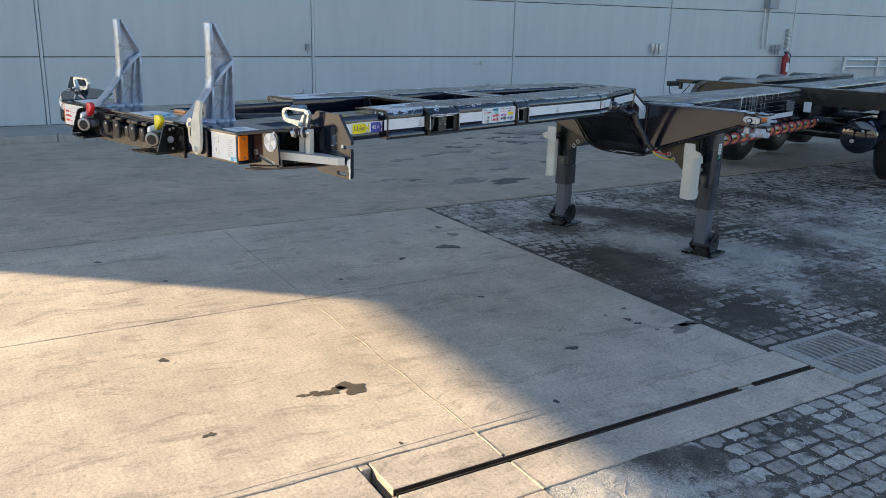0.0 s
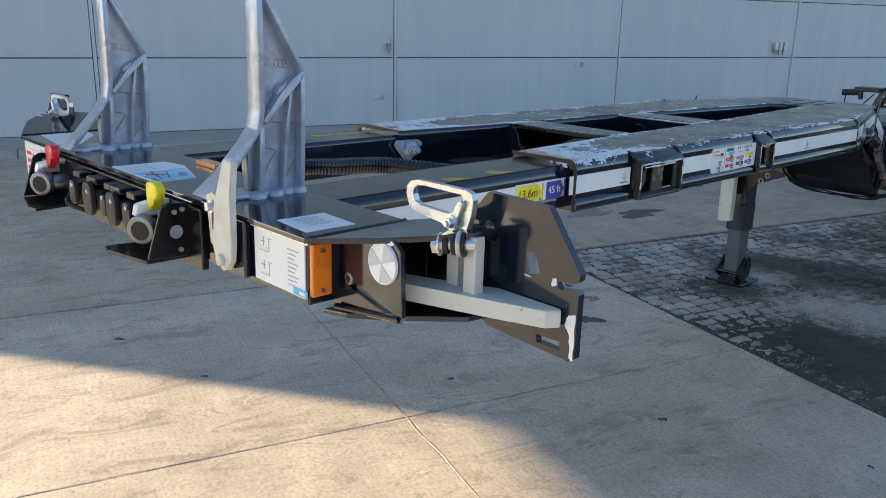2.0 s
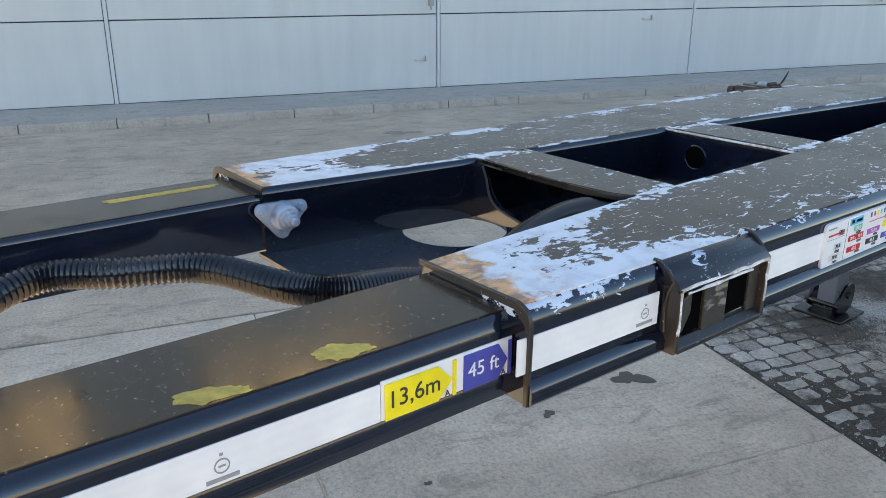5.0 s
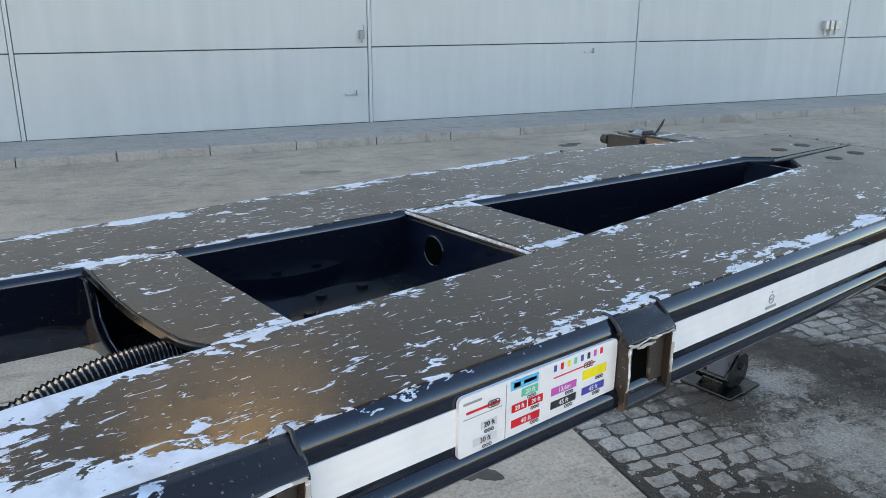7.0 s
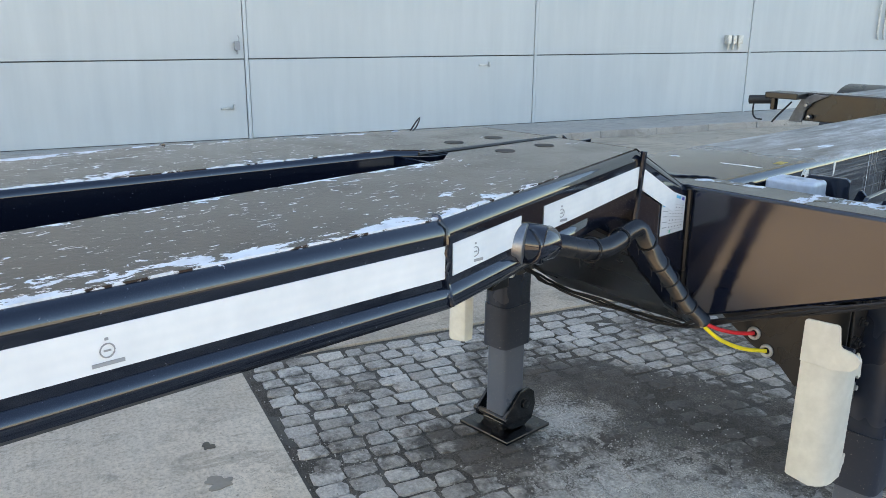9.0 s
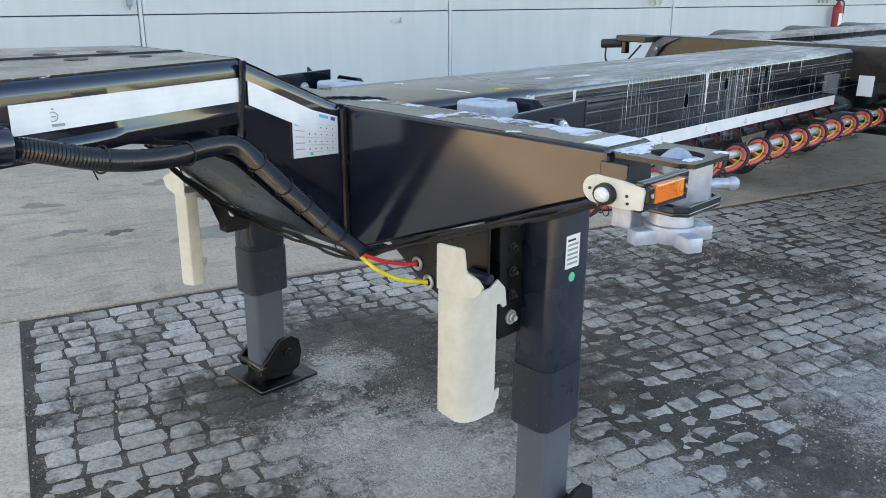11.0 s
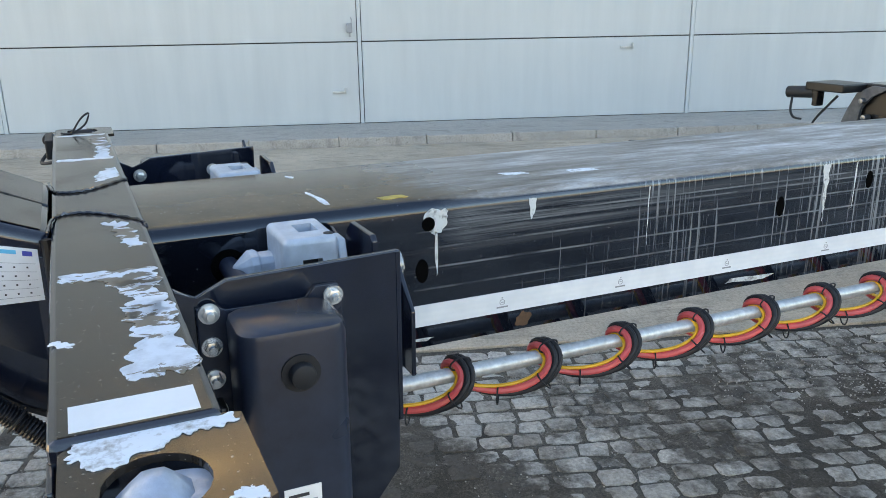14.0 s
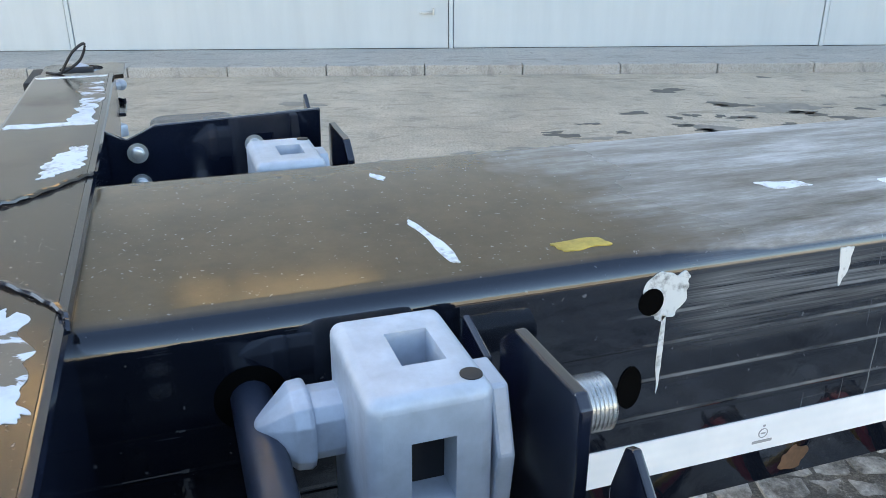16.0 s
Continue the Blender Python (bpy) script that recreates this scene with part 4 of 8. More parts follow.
cross_plate([(-0.222, 3.43), (-0.19, 3.434), (-0.12, 3.428), (-0.04, 3.424), (0.04, 3.424), (0.12, 3.430), (0.17, 3.436), (0.195, 3.446), (0.222, 3.47), (0.212, 3.59), (-0.212, 3.59)])
cross_plate([(-0.197, 4.09), (0.197, 4.09), (0.172, 4.255), (-0.172, 4.255)])
for y, lo in ((3.585, LOW), (4.085, LOW), (4.25, LOW), (5.268, LOW)):
    w = rail_at(y, 0) + 0.004
    bm = bmesh.new()
    box(bm, -w, w, y - 0.006, y + 0.004, lo, TOP - 0.012)
    part("cross_wall", bm, BLACK, trailer)
# arched rib that carries the first cross plate
bm = bmesh.new()
prism(bm, [(-0.222, TOP - 0.012), (-0.185, TOP - 0.014), (-0.172, TOP - 0.035), (-0.160, TOP - 0.075), (-0.130, TOP - 0.100), (-0.06, LOW + 0.022), (0.02, LOW + 0.008), (0.02, LOW), (-0.222, LOW)], "y", 3.425, 3.437, 0.003)
part("arched_web", bm, BLACK, trailer)
bm = bmesh.new()
tube(bm, spline([(-0.184, 3.424, TOP - 0.014), (-0.171, 3.424, TOP - 0.036), (-0.158, 3.424, TOP - 0.074), (-0.129, 3.424, TOP - 0.098), (-0.06, 3.424, LOW + 0.024), (0.02, 3.424, LOW + 0.010)], 24), 0.0028, 6)
part("bare_edge", bm, RUSTY_EDGE, trailer, "", True)
bm = bmesh.new()
box(bm, -0.25, -0.238, 3.405, 3.425, LOW, TOP - 0.02, 0.003)
part("stiffener", bm, BLACK, trailer)


def ring_plate(bm, x0, x1, y0, y1, z0, z1, cx, cy, r, seg=32):
    """A plate with a round hole."""
    outer_pts = []
    for k in range(seg):
        a = 2 * math.pi * k / seg
        dx, dy = math.cos(a), math.sin(a)
        tx = ((x1 - cx) / dx if dx > 0 else (x0 - cx) / dx) if abs(dx) > 1e-6 else 1e9
        ty = ((y1 - cy) / dy if dy > 0 else (y0 - cy) / dy) if abs(dy) > 1e-6 else 1e9
        t = min(tx, ty)
        outer_pts.append((cx + dx * t, cy + dy * t))
    inner_pts = [(cx + r * math.cos(2 * math.pi * k / seg), cy + r * math.sin(2 * math.pi * k / seg)) for k in range(seg)]
    V = [[bm.verts.new((x, y, z)) for x, y in ring] for z in (z0, z1) for ring in (outer_pts, inner_pts)]
    for k in range(seg):
        j = (k + 1) % seg
        bm.faces.new((V[0][k], V[0][j], V[1][j], V[1][k]))
        bm.faces.new((V[2][k], V[3][k], V[3][j], V[2][j]))
        bm.faces.new((V[1][k], V[1][j], V[3][j], V[3][k]))
        bm.faces.new((V[0][k], V[2][k], V[2][j], V[0][j]))


bm = bmesh.new()
ring_plate(bm, -0.275, 0.245, 2.915, 3.585, LOW - 0.006, LOW + 0.002, -0.155, 3.322, 0.114, 44)
part("sunk_floor", bm, FLOOR_PAINT, trailer, "black sunk floor plate with a round hole")
bm = bmesh.new()
box(bm, -0.21, 0.21, 3.585, 4.09, LOW - 0.006, LOW + 0.002)
part("sunk_floor", bm, FLOOR_PAINT, trailer)
bm = bmesh.new()
box(bm, -0.17, 0.17, 4.25, 5.3, LOW - 0.006, LOW + 0.002)
part("sunk_floor", bm, FLOOR_PAINT, trailer)
bm = bmesh.new()
cyl(bm, (0.02, 3.86, LOW), (0.02, 3.86, LOW + 0.03), 0.165, 0.155, 40, 0.004)
king = part("kingpin_plate", bm, BLACK_DULL, trailer, "", True)
for k in range(8):
    a = 2 * math.pi * (k + 0.5) / 8
    bm = bmesh.new()
    p = (0.02 + 0.12 * math.cos(a), 3.86 + 0.12 * math.sin(a))
    cyl(bm, (*p, LOW + 0.03), (*p, LOW + 0.038), 0.012, 0.011, 8)
    part("bolt_head", bm, BLACK_DULL, king)
# butt weld across the rail's outside
bm = bmesh.new()
tube(bm, [(x, WELD_Y + 0.0035 * math.sin(k * 2.3), z) for k, (x, z) in enumerate(((0.462, TOP + 0.001), (0.472, TOP), (0.482, TOP - 0.004), (0.490, TOP - 0.013), (0.4945, TOP - 0.028), (0.4945, 1.325), (0.4945, 1.31), (0.4945, 1.295), (0.4945, 1.28), (0.497, 1.266), (0.506, 1.257), (0.507, 1.243)))], 0.0045, 8)
both(part("weld_bead", bm, BLACK, trailer, "", True))
# round inspection holes in the recess walls, their shade painted as black discs
for x, y in ((-0.08, 4.078), (-0.105, 3.578)):
    bm = bmesh.new()
    cyl(bm, (x, y, 1.312), (x, y + 0.002, 1.312), 0.030, 0.030, 24)
    hole = part("wall_hole", bm, HOLE_SHADE, trailer)
    bm = bmesh.new()
    tube(bm, [(x + 0.031 * math.cos(a), y - 0.001, 1.312 + 0.031 * math.sin(a)) for a in (2 * math.pi * k / 28 for k in range(28))], 0.0022, 6, closed=True)
    part("rim", bm, BLACK, hole, "", True)
# edges of the cross plates, rubbed bright
for pts in ([(-0.19, 4.0885, TOP - 0.004), (0.0, 4.0882, TOP - 0.004), (0.19, 4.0885, TOP - 0.004)], [(0.2225, 3.475, TOP - 0.003), (0.217, 3.53, TOP - 0.003), (0.2125, 3.588, TOP - 0.003)]):
    bm = bmesh.new()
    tube(bm, spline(pts, 16), 0.0032, 6)
    part("bare_edge", bm, BARE_EDGE, trailer, "", True)
# seam at the deck's rear end, and holes there painted as flat black shade
for x in (-0.085, 0.085):
    for y in (5.46, 5.60):
        bm = bmesh.new()
        cyl(bm, (x, y, TOP), (x, y, TOP + 0.0022), 0.024, 0.024, 20)
        part("deck_hole", bm, RUBBER, trailer)
bm = bmesh.new()
tube(bm, [(0, 5.27, TOP + 0.001), (0, 5.74, TOP + 0.001), (0, 6.03, 1.247)], 0.004, 6)
part("weld_seam", bm, BLACK_DULL, trailer)


def flange_bolt(x, side):
    """Cast flange with a large hex bolt, on a rail's inner wall."""
    bm = bmesh.new()
    s = side
    cy, cz = 2.960, 1.314
    lobes = ((-0.044, 0.016), (0.038, 0.014), (-0.004, -0.031))
    # rounded triangle: the hull of three small circles
    dots = sorted({(round(cy + ly + 0.014 * math.cos(a), 5), round(cz + lz + 0.014 * math.sin(a), 5)) for ly, lz in lobes for a in (2 * math.pi * k / 24 for k in range(24))})
    ring = []
    for run in (dots, dots[::-1]):
        start = len(ring)
        for p in run:
            while len(ring) >= start + 2 and (ring[-1][0] - ring[-2][0]) * (p[1] - ring[-2][1]) - (ring[-1][1] - ring[-2][1]) * (p[0] - ring[-2][0]) <= 0:
                ring.pop()
            ring.append(p)
        ring.pop()
    prism(bm, ring, "x", x, x + s * 0.010)
    cyl(bm, (x, cy, cz), (x + s * 0.030, cy, cz), 0.031, 0.025, 24, 0.003)
    cyl(bm, (x, cy, cz), (x + s * 0.040, cy, cz), 0.019, 0.019, 20, 0.001)
    cyl(bm, (x, cy, cz), (x + s * 0.052, cy, cz), 0.014, 0.014, 6, 0.001)
    cyl(bm, (x, cy, cz), (x + s * 0.062, cy, cz), 0.008, 0.008, 12, 0.001)
    for dy, dz in lobes:
        cyl(bm, (x, cy + dy, cz + dz), (x + s * 0.013, cy + dy, cz + dz), 0.0115, 0.0115, 16)
        cyl(bm, (x, cy + dy, cz + dz), (x + s * 0.022, cy + dy, cz + dz), 0.0085, 0.0085, 6)
    return part("lock_flange", bm, CAST, trailer, "galvanised cast flange with a hex bolt", True)


flange_bolt(-0.254, 1)
flange_bolt(0.254, -1)

# corrugated hose lying between the neck rails
bm = bmesh.new()
tube(bm, spline([(0.05, 2.15, 1.25), (-0.12, 2.33, 1.275), (-0.215, 2.49, 1.298), (-0.160, 2.61, 1.30), (-0.095, 2.735, 1.30), (0.06, 2.805, 1.298), (0.118, 2.868, 1.296), (0.13, 2.96, 1.290), (0.148, 3.07, 1.276), (0.135, 3.17, 1.276), (0.118, 3.27, 1.306), (0.118, 3.37, 1.328), (0.125, 3.45, 1.330), (0.13, 3.52, 1.324), (0.09, 3.575, 1.305)], 380), 0.0235, 12, 0.0034)
part("corrugated_hose", bm, HOSE_BLACK, trailer, "black corrugated hose", True)

# sliding neck rails that run out of the sleeve to the front
bm = bmesh.new()
loft(bm, [rail_section(y, 0.263, 0.452, NECK_TOP, 1.246, 0.024, 0.012, 0.004) for y in (2.09, 2.45, 2.935)])
both(part("sliding_neck_rail", bm, BLACK, trailer, "black sliding neck rail", True))
bm = bmesh.new()
box(bm, 0.271, 0.436, 2.134, 2.921, NECK_TOP - 0.002, NECK_TOP + 0.001)
both(part("neck_skin", bm, DECK_CLEAN, trailer, "dusty brown-black neck top"))
OCHRE = simple("ochre_primer", (0.60, 0.43, 0.09), 0.6, 0.0, 0.5, 50.0, 0.2)


def torn(outline, rough, seed, n=7):
    """The outline with its sides broken up into a ragged line."""
    r = random.Random(seed)
    pts = []
    for i, p in enumerate(outline):
        a, b = Vector(p), Vector(outline[(i + 1) % len(outline)])
        side = Vector((-(b - a).y, (b - a).x)).normalized()
        drift = 0.0
        for k in range(n):
            drift = drift * 0.55 + r.uniform(-rough, rough)
            q = a.lerp(b, k / n) + side * (drift if k else 0.0)
            pts.append((q.x, q.y))
    for _ in range(2):
        m = len(pts)
        pts = [tuple(0.75 * a + 0.25 * b for a, b in zip(pts[i], pts[(i + d) % m])) for i in range(m) for d in (-1, 1)] if m < 140 else pts
    return pts


for k, pts in enumerate(([(0.388, 2.684), (0.398, 2.657), (0.417, 2.656), (0.433, 2.672), (0.434, 2.700), (0.430, 2.727), (0.415, 2.722)], [(0.397, 2.50), (0.401, 2.535), (0.418, 2.560), (0.433, 2.570), (0.434, 2.515), (0.415, 2.49)], [(-0.395, 2.66), (-0.37, 2.67), (-0.372, 2.88), (-0.388, 2.89)])):
    bm = bmesh.new()
    prism(bm, torn(pts, 0.003, k), "z", NECK_TOP + 0.0005, NECK_TOP + 0.0018)
    part("worn_patch", bm, OCHRE, trailer, "ochre worn patch")


# ---- tapes and stickers on the near side ----
def side_strip(name, y0, y1, zl, zh, mat, x=None, label="", lift=0.0016):
    """A film on the rail's side from y0 to y1, following its taper."""
    bm = bmesh.new()
    secs = []
    for y in (y0, y1):
        xx = (rail_at(y, 1) if x is None else x)
        secs.append([(xx - 0.001, y, zl), (xx + lift, y, zl), (xx + lift, y, zh), (xx - 0.001, y, zh)])
    loft(bm, secs)
    return part(name, bm, mat, trailer, label)


TZ0, TZ1 = 1.2845, 1.3355
for y0, y1 in ((2.905, 3.185), (3.44, 3.66), (3.94, 3.947), (4.07, 4.885), (4.905, 5.125), (5.215, 5.73)):
    side_strip("reflective_tape", y0, y1, TZ0, TZ1, TAPE)
side_strip("reflective_tape", 2.16, 2.714, 1.2745, 1.3255, TAPE, 0.452)
side_strip("reflective_tape", 6.55, 9.42, 0.9425, 0.9925, TAPE, BEAM_W)
bm = bmesh.new()
loft(bm, [[(0.2735, 5.747, 1.275), (0.276, 5.747, 1.275), (0.276, 5.747, 1.328), (0.2735, 5.747, 1.328)], [(0.2445, 5.95, 1.185), (0.247, 5.95, 1.185), (0.247, 5.95, 1.237), (0.2445, 5.95, 1.237)]])
part("reflective_tape", bm, TAPE, trailer)

SIDE = Matrix(((0, 0, 1, 0), (1, 0, 0, 0), (0, 1, 0, 0), (0, 0, 0, 1)))   # letters on a side wall, read along y


def on_side(x, y, z, tilt=0.0):
    return Matrix.Translation((x, y, z)) @ SIDE @ pose(0, 0, 0, 0, 0, tilt)


def arrow(bm, x, y0, y1, z0, z1):
    m, t = (z0 + z1) / 2, (y1 - y0) * 0.22
    prism(bm, [(y0, z0), (y1 - t, z0), (y1, m), (y1 - t, z1), (y0, z1)], "x", x - 0.001, x + 0.0012)


X_N = 0.4545
side_strip("sticker_backing", 2.715, 2.9205, 1.2715, 1.3285, PAPER, 0.452)
bm = bmesh.new()
arrow(bm, X_N, 2.720, 2.820, 1.276, 1.323)
s = part("length_sticker", bm, YELLOW, trailer, "yellow arrow sticker reading 13,6m")
bm = bmesh.new()
text_mesh(bm, "13,6m", 0.032, on_side(X_N + 0.0016, 2.762, 1.3005))
part("lettering", bm, INK, s)
bm = bmesh.new()
arrow(bm, X_N, 2.839, 2.912, 1.275, 1.324)
s = part("length_sticker", bm, BLUE, trailer, "blue arrow sticker reading 45 ft")
bm = bmesh.new()
text_mesh(bm, "45 ft", 0.028, on_side(X_N + 0.0016, 2.871, 1.3005))
part("lettering", bm, PAPER, s)
for y, mt in ((2.824, YELLOW), (2.9165, BLUE)):
    bm = bmesh.new()
    box(bm, X_N - 0.001, X_N + 0.0012, y - 0.0025, y + 0.0025, 1.276, 1.324)
    part("sticker_bar", bm, mt, trailer)
    bm = bmesh.new()
    text_mesh(bm, "A", 0.013, on_side(X_N + 0.0016, y - 0.012, 1.282))
    part("lettering", bm, INK, trailer)


def approval_mark(x, y, z, tilt=0.0, k=1.0):
    """Small printed approval mark on the tape: a ring and two short bars."""
    bm = bmesh.new()
    ring = [(y + 0.008 * k * math.cos(a), z + 0.008 * k * math.sin(a)) for a in [2 * math.pi * i / 16 for i in range(16)]]
    tube(bm, [(x, p, q) for p, q in ring], 0.0009 * k, 5, 0, True)
    box(bm, x - 0.0005, x + 0.0005, y - 0.004 * k, y + 0.004 * k, z - 0.001 * k, z + 0.001 * k)
    box(bm, x - 0.0005, x + 0.0005, y - 0.002 * k, y + 0.002 * k, z + 0.012 * k, z + 0.015 * k)
    box(bm, x - 0.0005, x + 0.0005, y - 0.018 * k, y + 0.018 * k, z - 0.017 * k, z - 0.0125 * k)
    part("approval_mark", bm, GREY_INK, trailer)


for y in (3.155, 4.38, 4.97, 5.29):
    approval_mark(rail_at(y, 1) + 0.002, y, 1.308)
approval_mark(0.454, 2.52, 1.298)
for y in (6.95, 7.28, 7.62, 7.98, 8.35, 8.8):
    approval_mark(BEAM_W + 0.002, y, 0.968, 0, 0.8)

# big loading chart on the side
chart_x = 0.4945
bm = bmesh.new()
prism(bm, [(3.798 + p, 1.3075 + q) for p, q in round_rect(0.30, 0.085, 0.008)], "x", 0.489, chart_x)
chart = part("loading_chart", bm, PAPER, trailer, "white loading chart with coloured length boxes")


def chart_box(y0, y1, z0, z1, mat, words="", size=0.011, ink=None):
    bm = bmesh.new()
    box(bm, chart_x - 0.0005, chart_x + 0.0008, y0, y1, z0, z1)
    part("chart_box", bm, mat, chart)
    if words:
        bm = bmesh.new()
        text_mesh(bm, words, size, on_side(chart_x + 0.0012, (y0 + y1) / 2, (z0 + z1) / 2))
        part("lettering", bm, ink or PAPER, chart)


def chart_wheels(y, z, r=0.0022):
    bm = bmesh.new()
    for k in range(3):
        tube(bm, [(chart_x + 0.0008, y + k * 0.0055 + r * math.cos(a), z + r * math.sin(a)) for a in [2 * math.pi * i / 8 for i in range(8)]], 0.0006, 4, 0, True)
    part("chart_wheels", bm, INK, chart)


chart_box(3.655, 3.685, 1.338, 1.341, GREY_INK)
chart_box(3.66, 3.715, 1.325, 1.328, RED)
chart_box(3.655, 3.72, 1.318, 1.3187, GREY_INK)
chart_wheels(3.70, 1.327, 0.005)
chart_box(3.685, 3.712, 1.296, 1.307, simple("pale_print", (0.6, 0.64, 0.66), 0.4, 0.0, 0.03, 40.0, 0.0), "20 ft", 0.010, INK)
chart_wheels(3.693, 1.292)
chart_box(3.672, 3.712, 1.276, 1.287, simple("pale_print_b", (0.62, 0.64, 0.66), 0.4, 0.0, 0.03, 40.0, 0.0), "30 ft", 0.010, INK)
chart_wheels(3.690, 1.272)
chart_box(3.727, 3.7275, 1.268, 1.345, GREY_INK)
chart_box(3.735, 3.785, 1.333, 1.346, CYAN)
chart_box(3.740, 3.752, 1.336, 1.343, PAPER)
chart_box(3.758, 3.781, 1.337, 1.342, PAPER)
chart_box(3.755, 3.785, 1.319, 1.330, GREEN, "20 ft", 0.010)
chart_wheels(3.768, 1.3155)
chart_box(3.738, 3.765, 1.301, 1.312, RED, "20 ft", 0.009)
chart_box(3.768, 3.795, 1.301, 1.312, RED, "20 ft", 0.009)
chart_wheels(3.775, 1.297)
chart_box(3.738, 3.79, 1.279, 1.290, RED, "40 ft", 0.010)
chart_wheels(3.775, 1.2755)
chart_box(3.812, 3.862, 1.301, 1.312, MAGENTA, "13,6m", 0.010)
chart_wheels(3.842, 1.297)
chart_box(3.812, 3.862, 1.281, 1.292, INK, "45 ft", 0.010)
chart_wheels(3.842, 1.277)
chart_box(3.875, 3.925, 1.305, 1.319, YELLOW)
chart_wheels(3.905, 1.301)
chart_box(3.875, 3.922, 1.282, 1.293, BLUE, "45 ft", 0.010)
chart_wheels(3.900, 1.278)
for k, mt in enumerate((BLUE, RED, YELLOW, GREEN, BLUE, INK, MAGENTA, RED)):
    chart_box(3.815 + k * 0.0135, 3.820 + k * 0.0135, 1.336, 1.345, mt)
chart_box(3.815, 3.90, 1.326, 1.3275, RED)
chart_wheels(3.88, 1.327, 0.004)

# type sheet on the neck drop
bm = bmesh.new()
loft(bm, [[(0.2552, 5.872, 1.135), (0.2575, 5.872, 1.135), (0.2575, 5.872, 1.262), (0.2552, 5.872, 1.262)], [(0.2325, 6.022, 1.125), (0.2348, 6.022, 1.125), (0.2348, 6.022, 1.218), (0.2325, 6.022, 1.218)]])
sheet = part("type_sheet", bm, PAPER, trailer, "white printed type sheet")


def sheet_mark(a0, a1, b0, b1, mat):
    """A printed mark on the type sheet: a along it, b down it, each from 0 to 1."""
    def at(a, b, lift):
        top, low = 1.262 + (1.218 - 1.262) * a, 1.135 + (1.125 - 1.135) * a
        return (0.2575 + (0.2348 - 0.2575) * a + lift, 5.872 + 0.15 * a, top + (low - top) * b)
    bm = bmesh.new()
    loft(bm, [[at(a, b1, -0.0005), at(a, b1, 0.0006), at(a, b0, 0.0006), at(a, b0, -0.0005)] for a in (a0, a1)])
    part("print_mark", bm, mat, sheet)


sheet_mark(0.30, 0.52, 0.05, 0.16, INK)
sheet_mark(0.58, 0.78, 0.05, 0.12, CYAN)
sheet_mark(0.84, 0.94, 0.05, 0.14, BLUE)
sheet_mark(0.04, 0.26, 0.34, 0.38, CYAN)
sheet_mark(0.28, 0.44, 0.2, 0.27, GREY_INK)
for k in range(4):
    for j in range(5):
        sheet_mark(0.34 + j * 0.13, 0.36 + j * 0.13, 0.34 + k * 0.16, 0.37 + k * 0.16, INK)
    sheet_mark(0.05, 0.24, 0.46 + k * 0.12, 0.475 + k * 0.12, GREY_INK)
for k in range(5):
    sheet_mark(0.30, 0.96, 0.28 + k * 0.155, 0.285 + k * 0.155, GREY_INK)
sheet_mark(0.36, 0.42, 0.90, 0.97, GREEN)

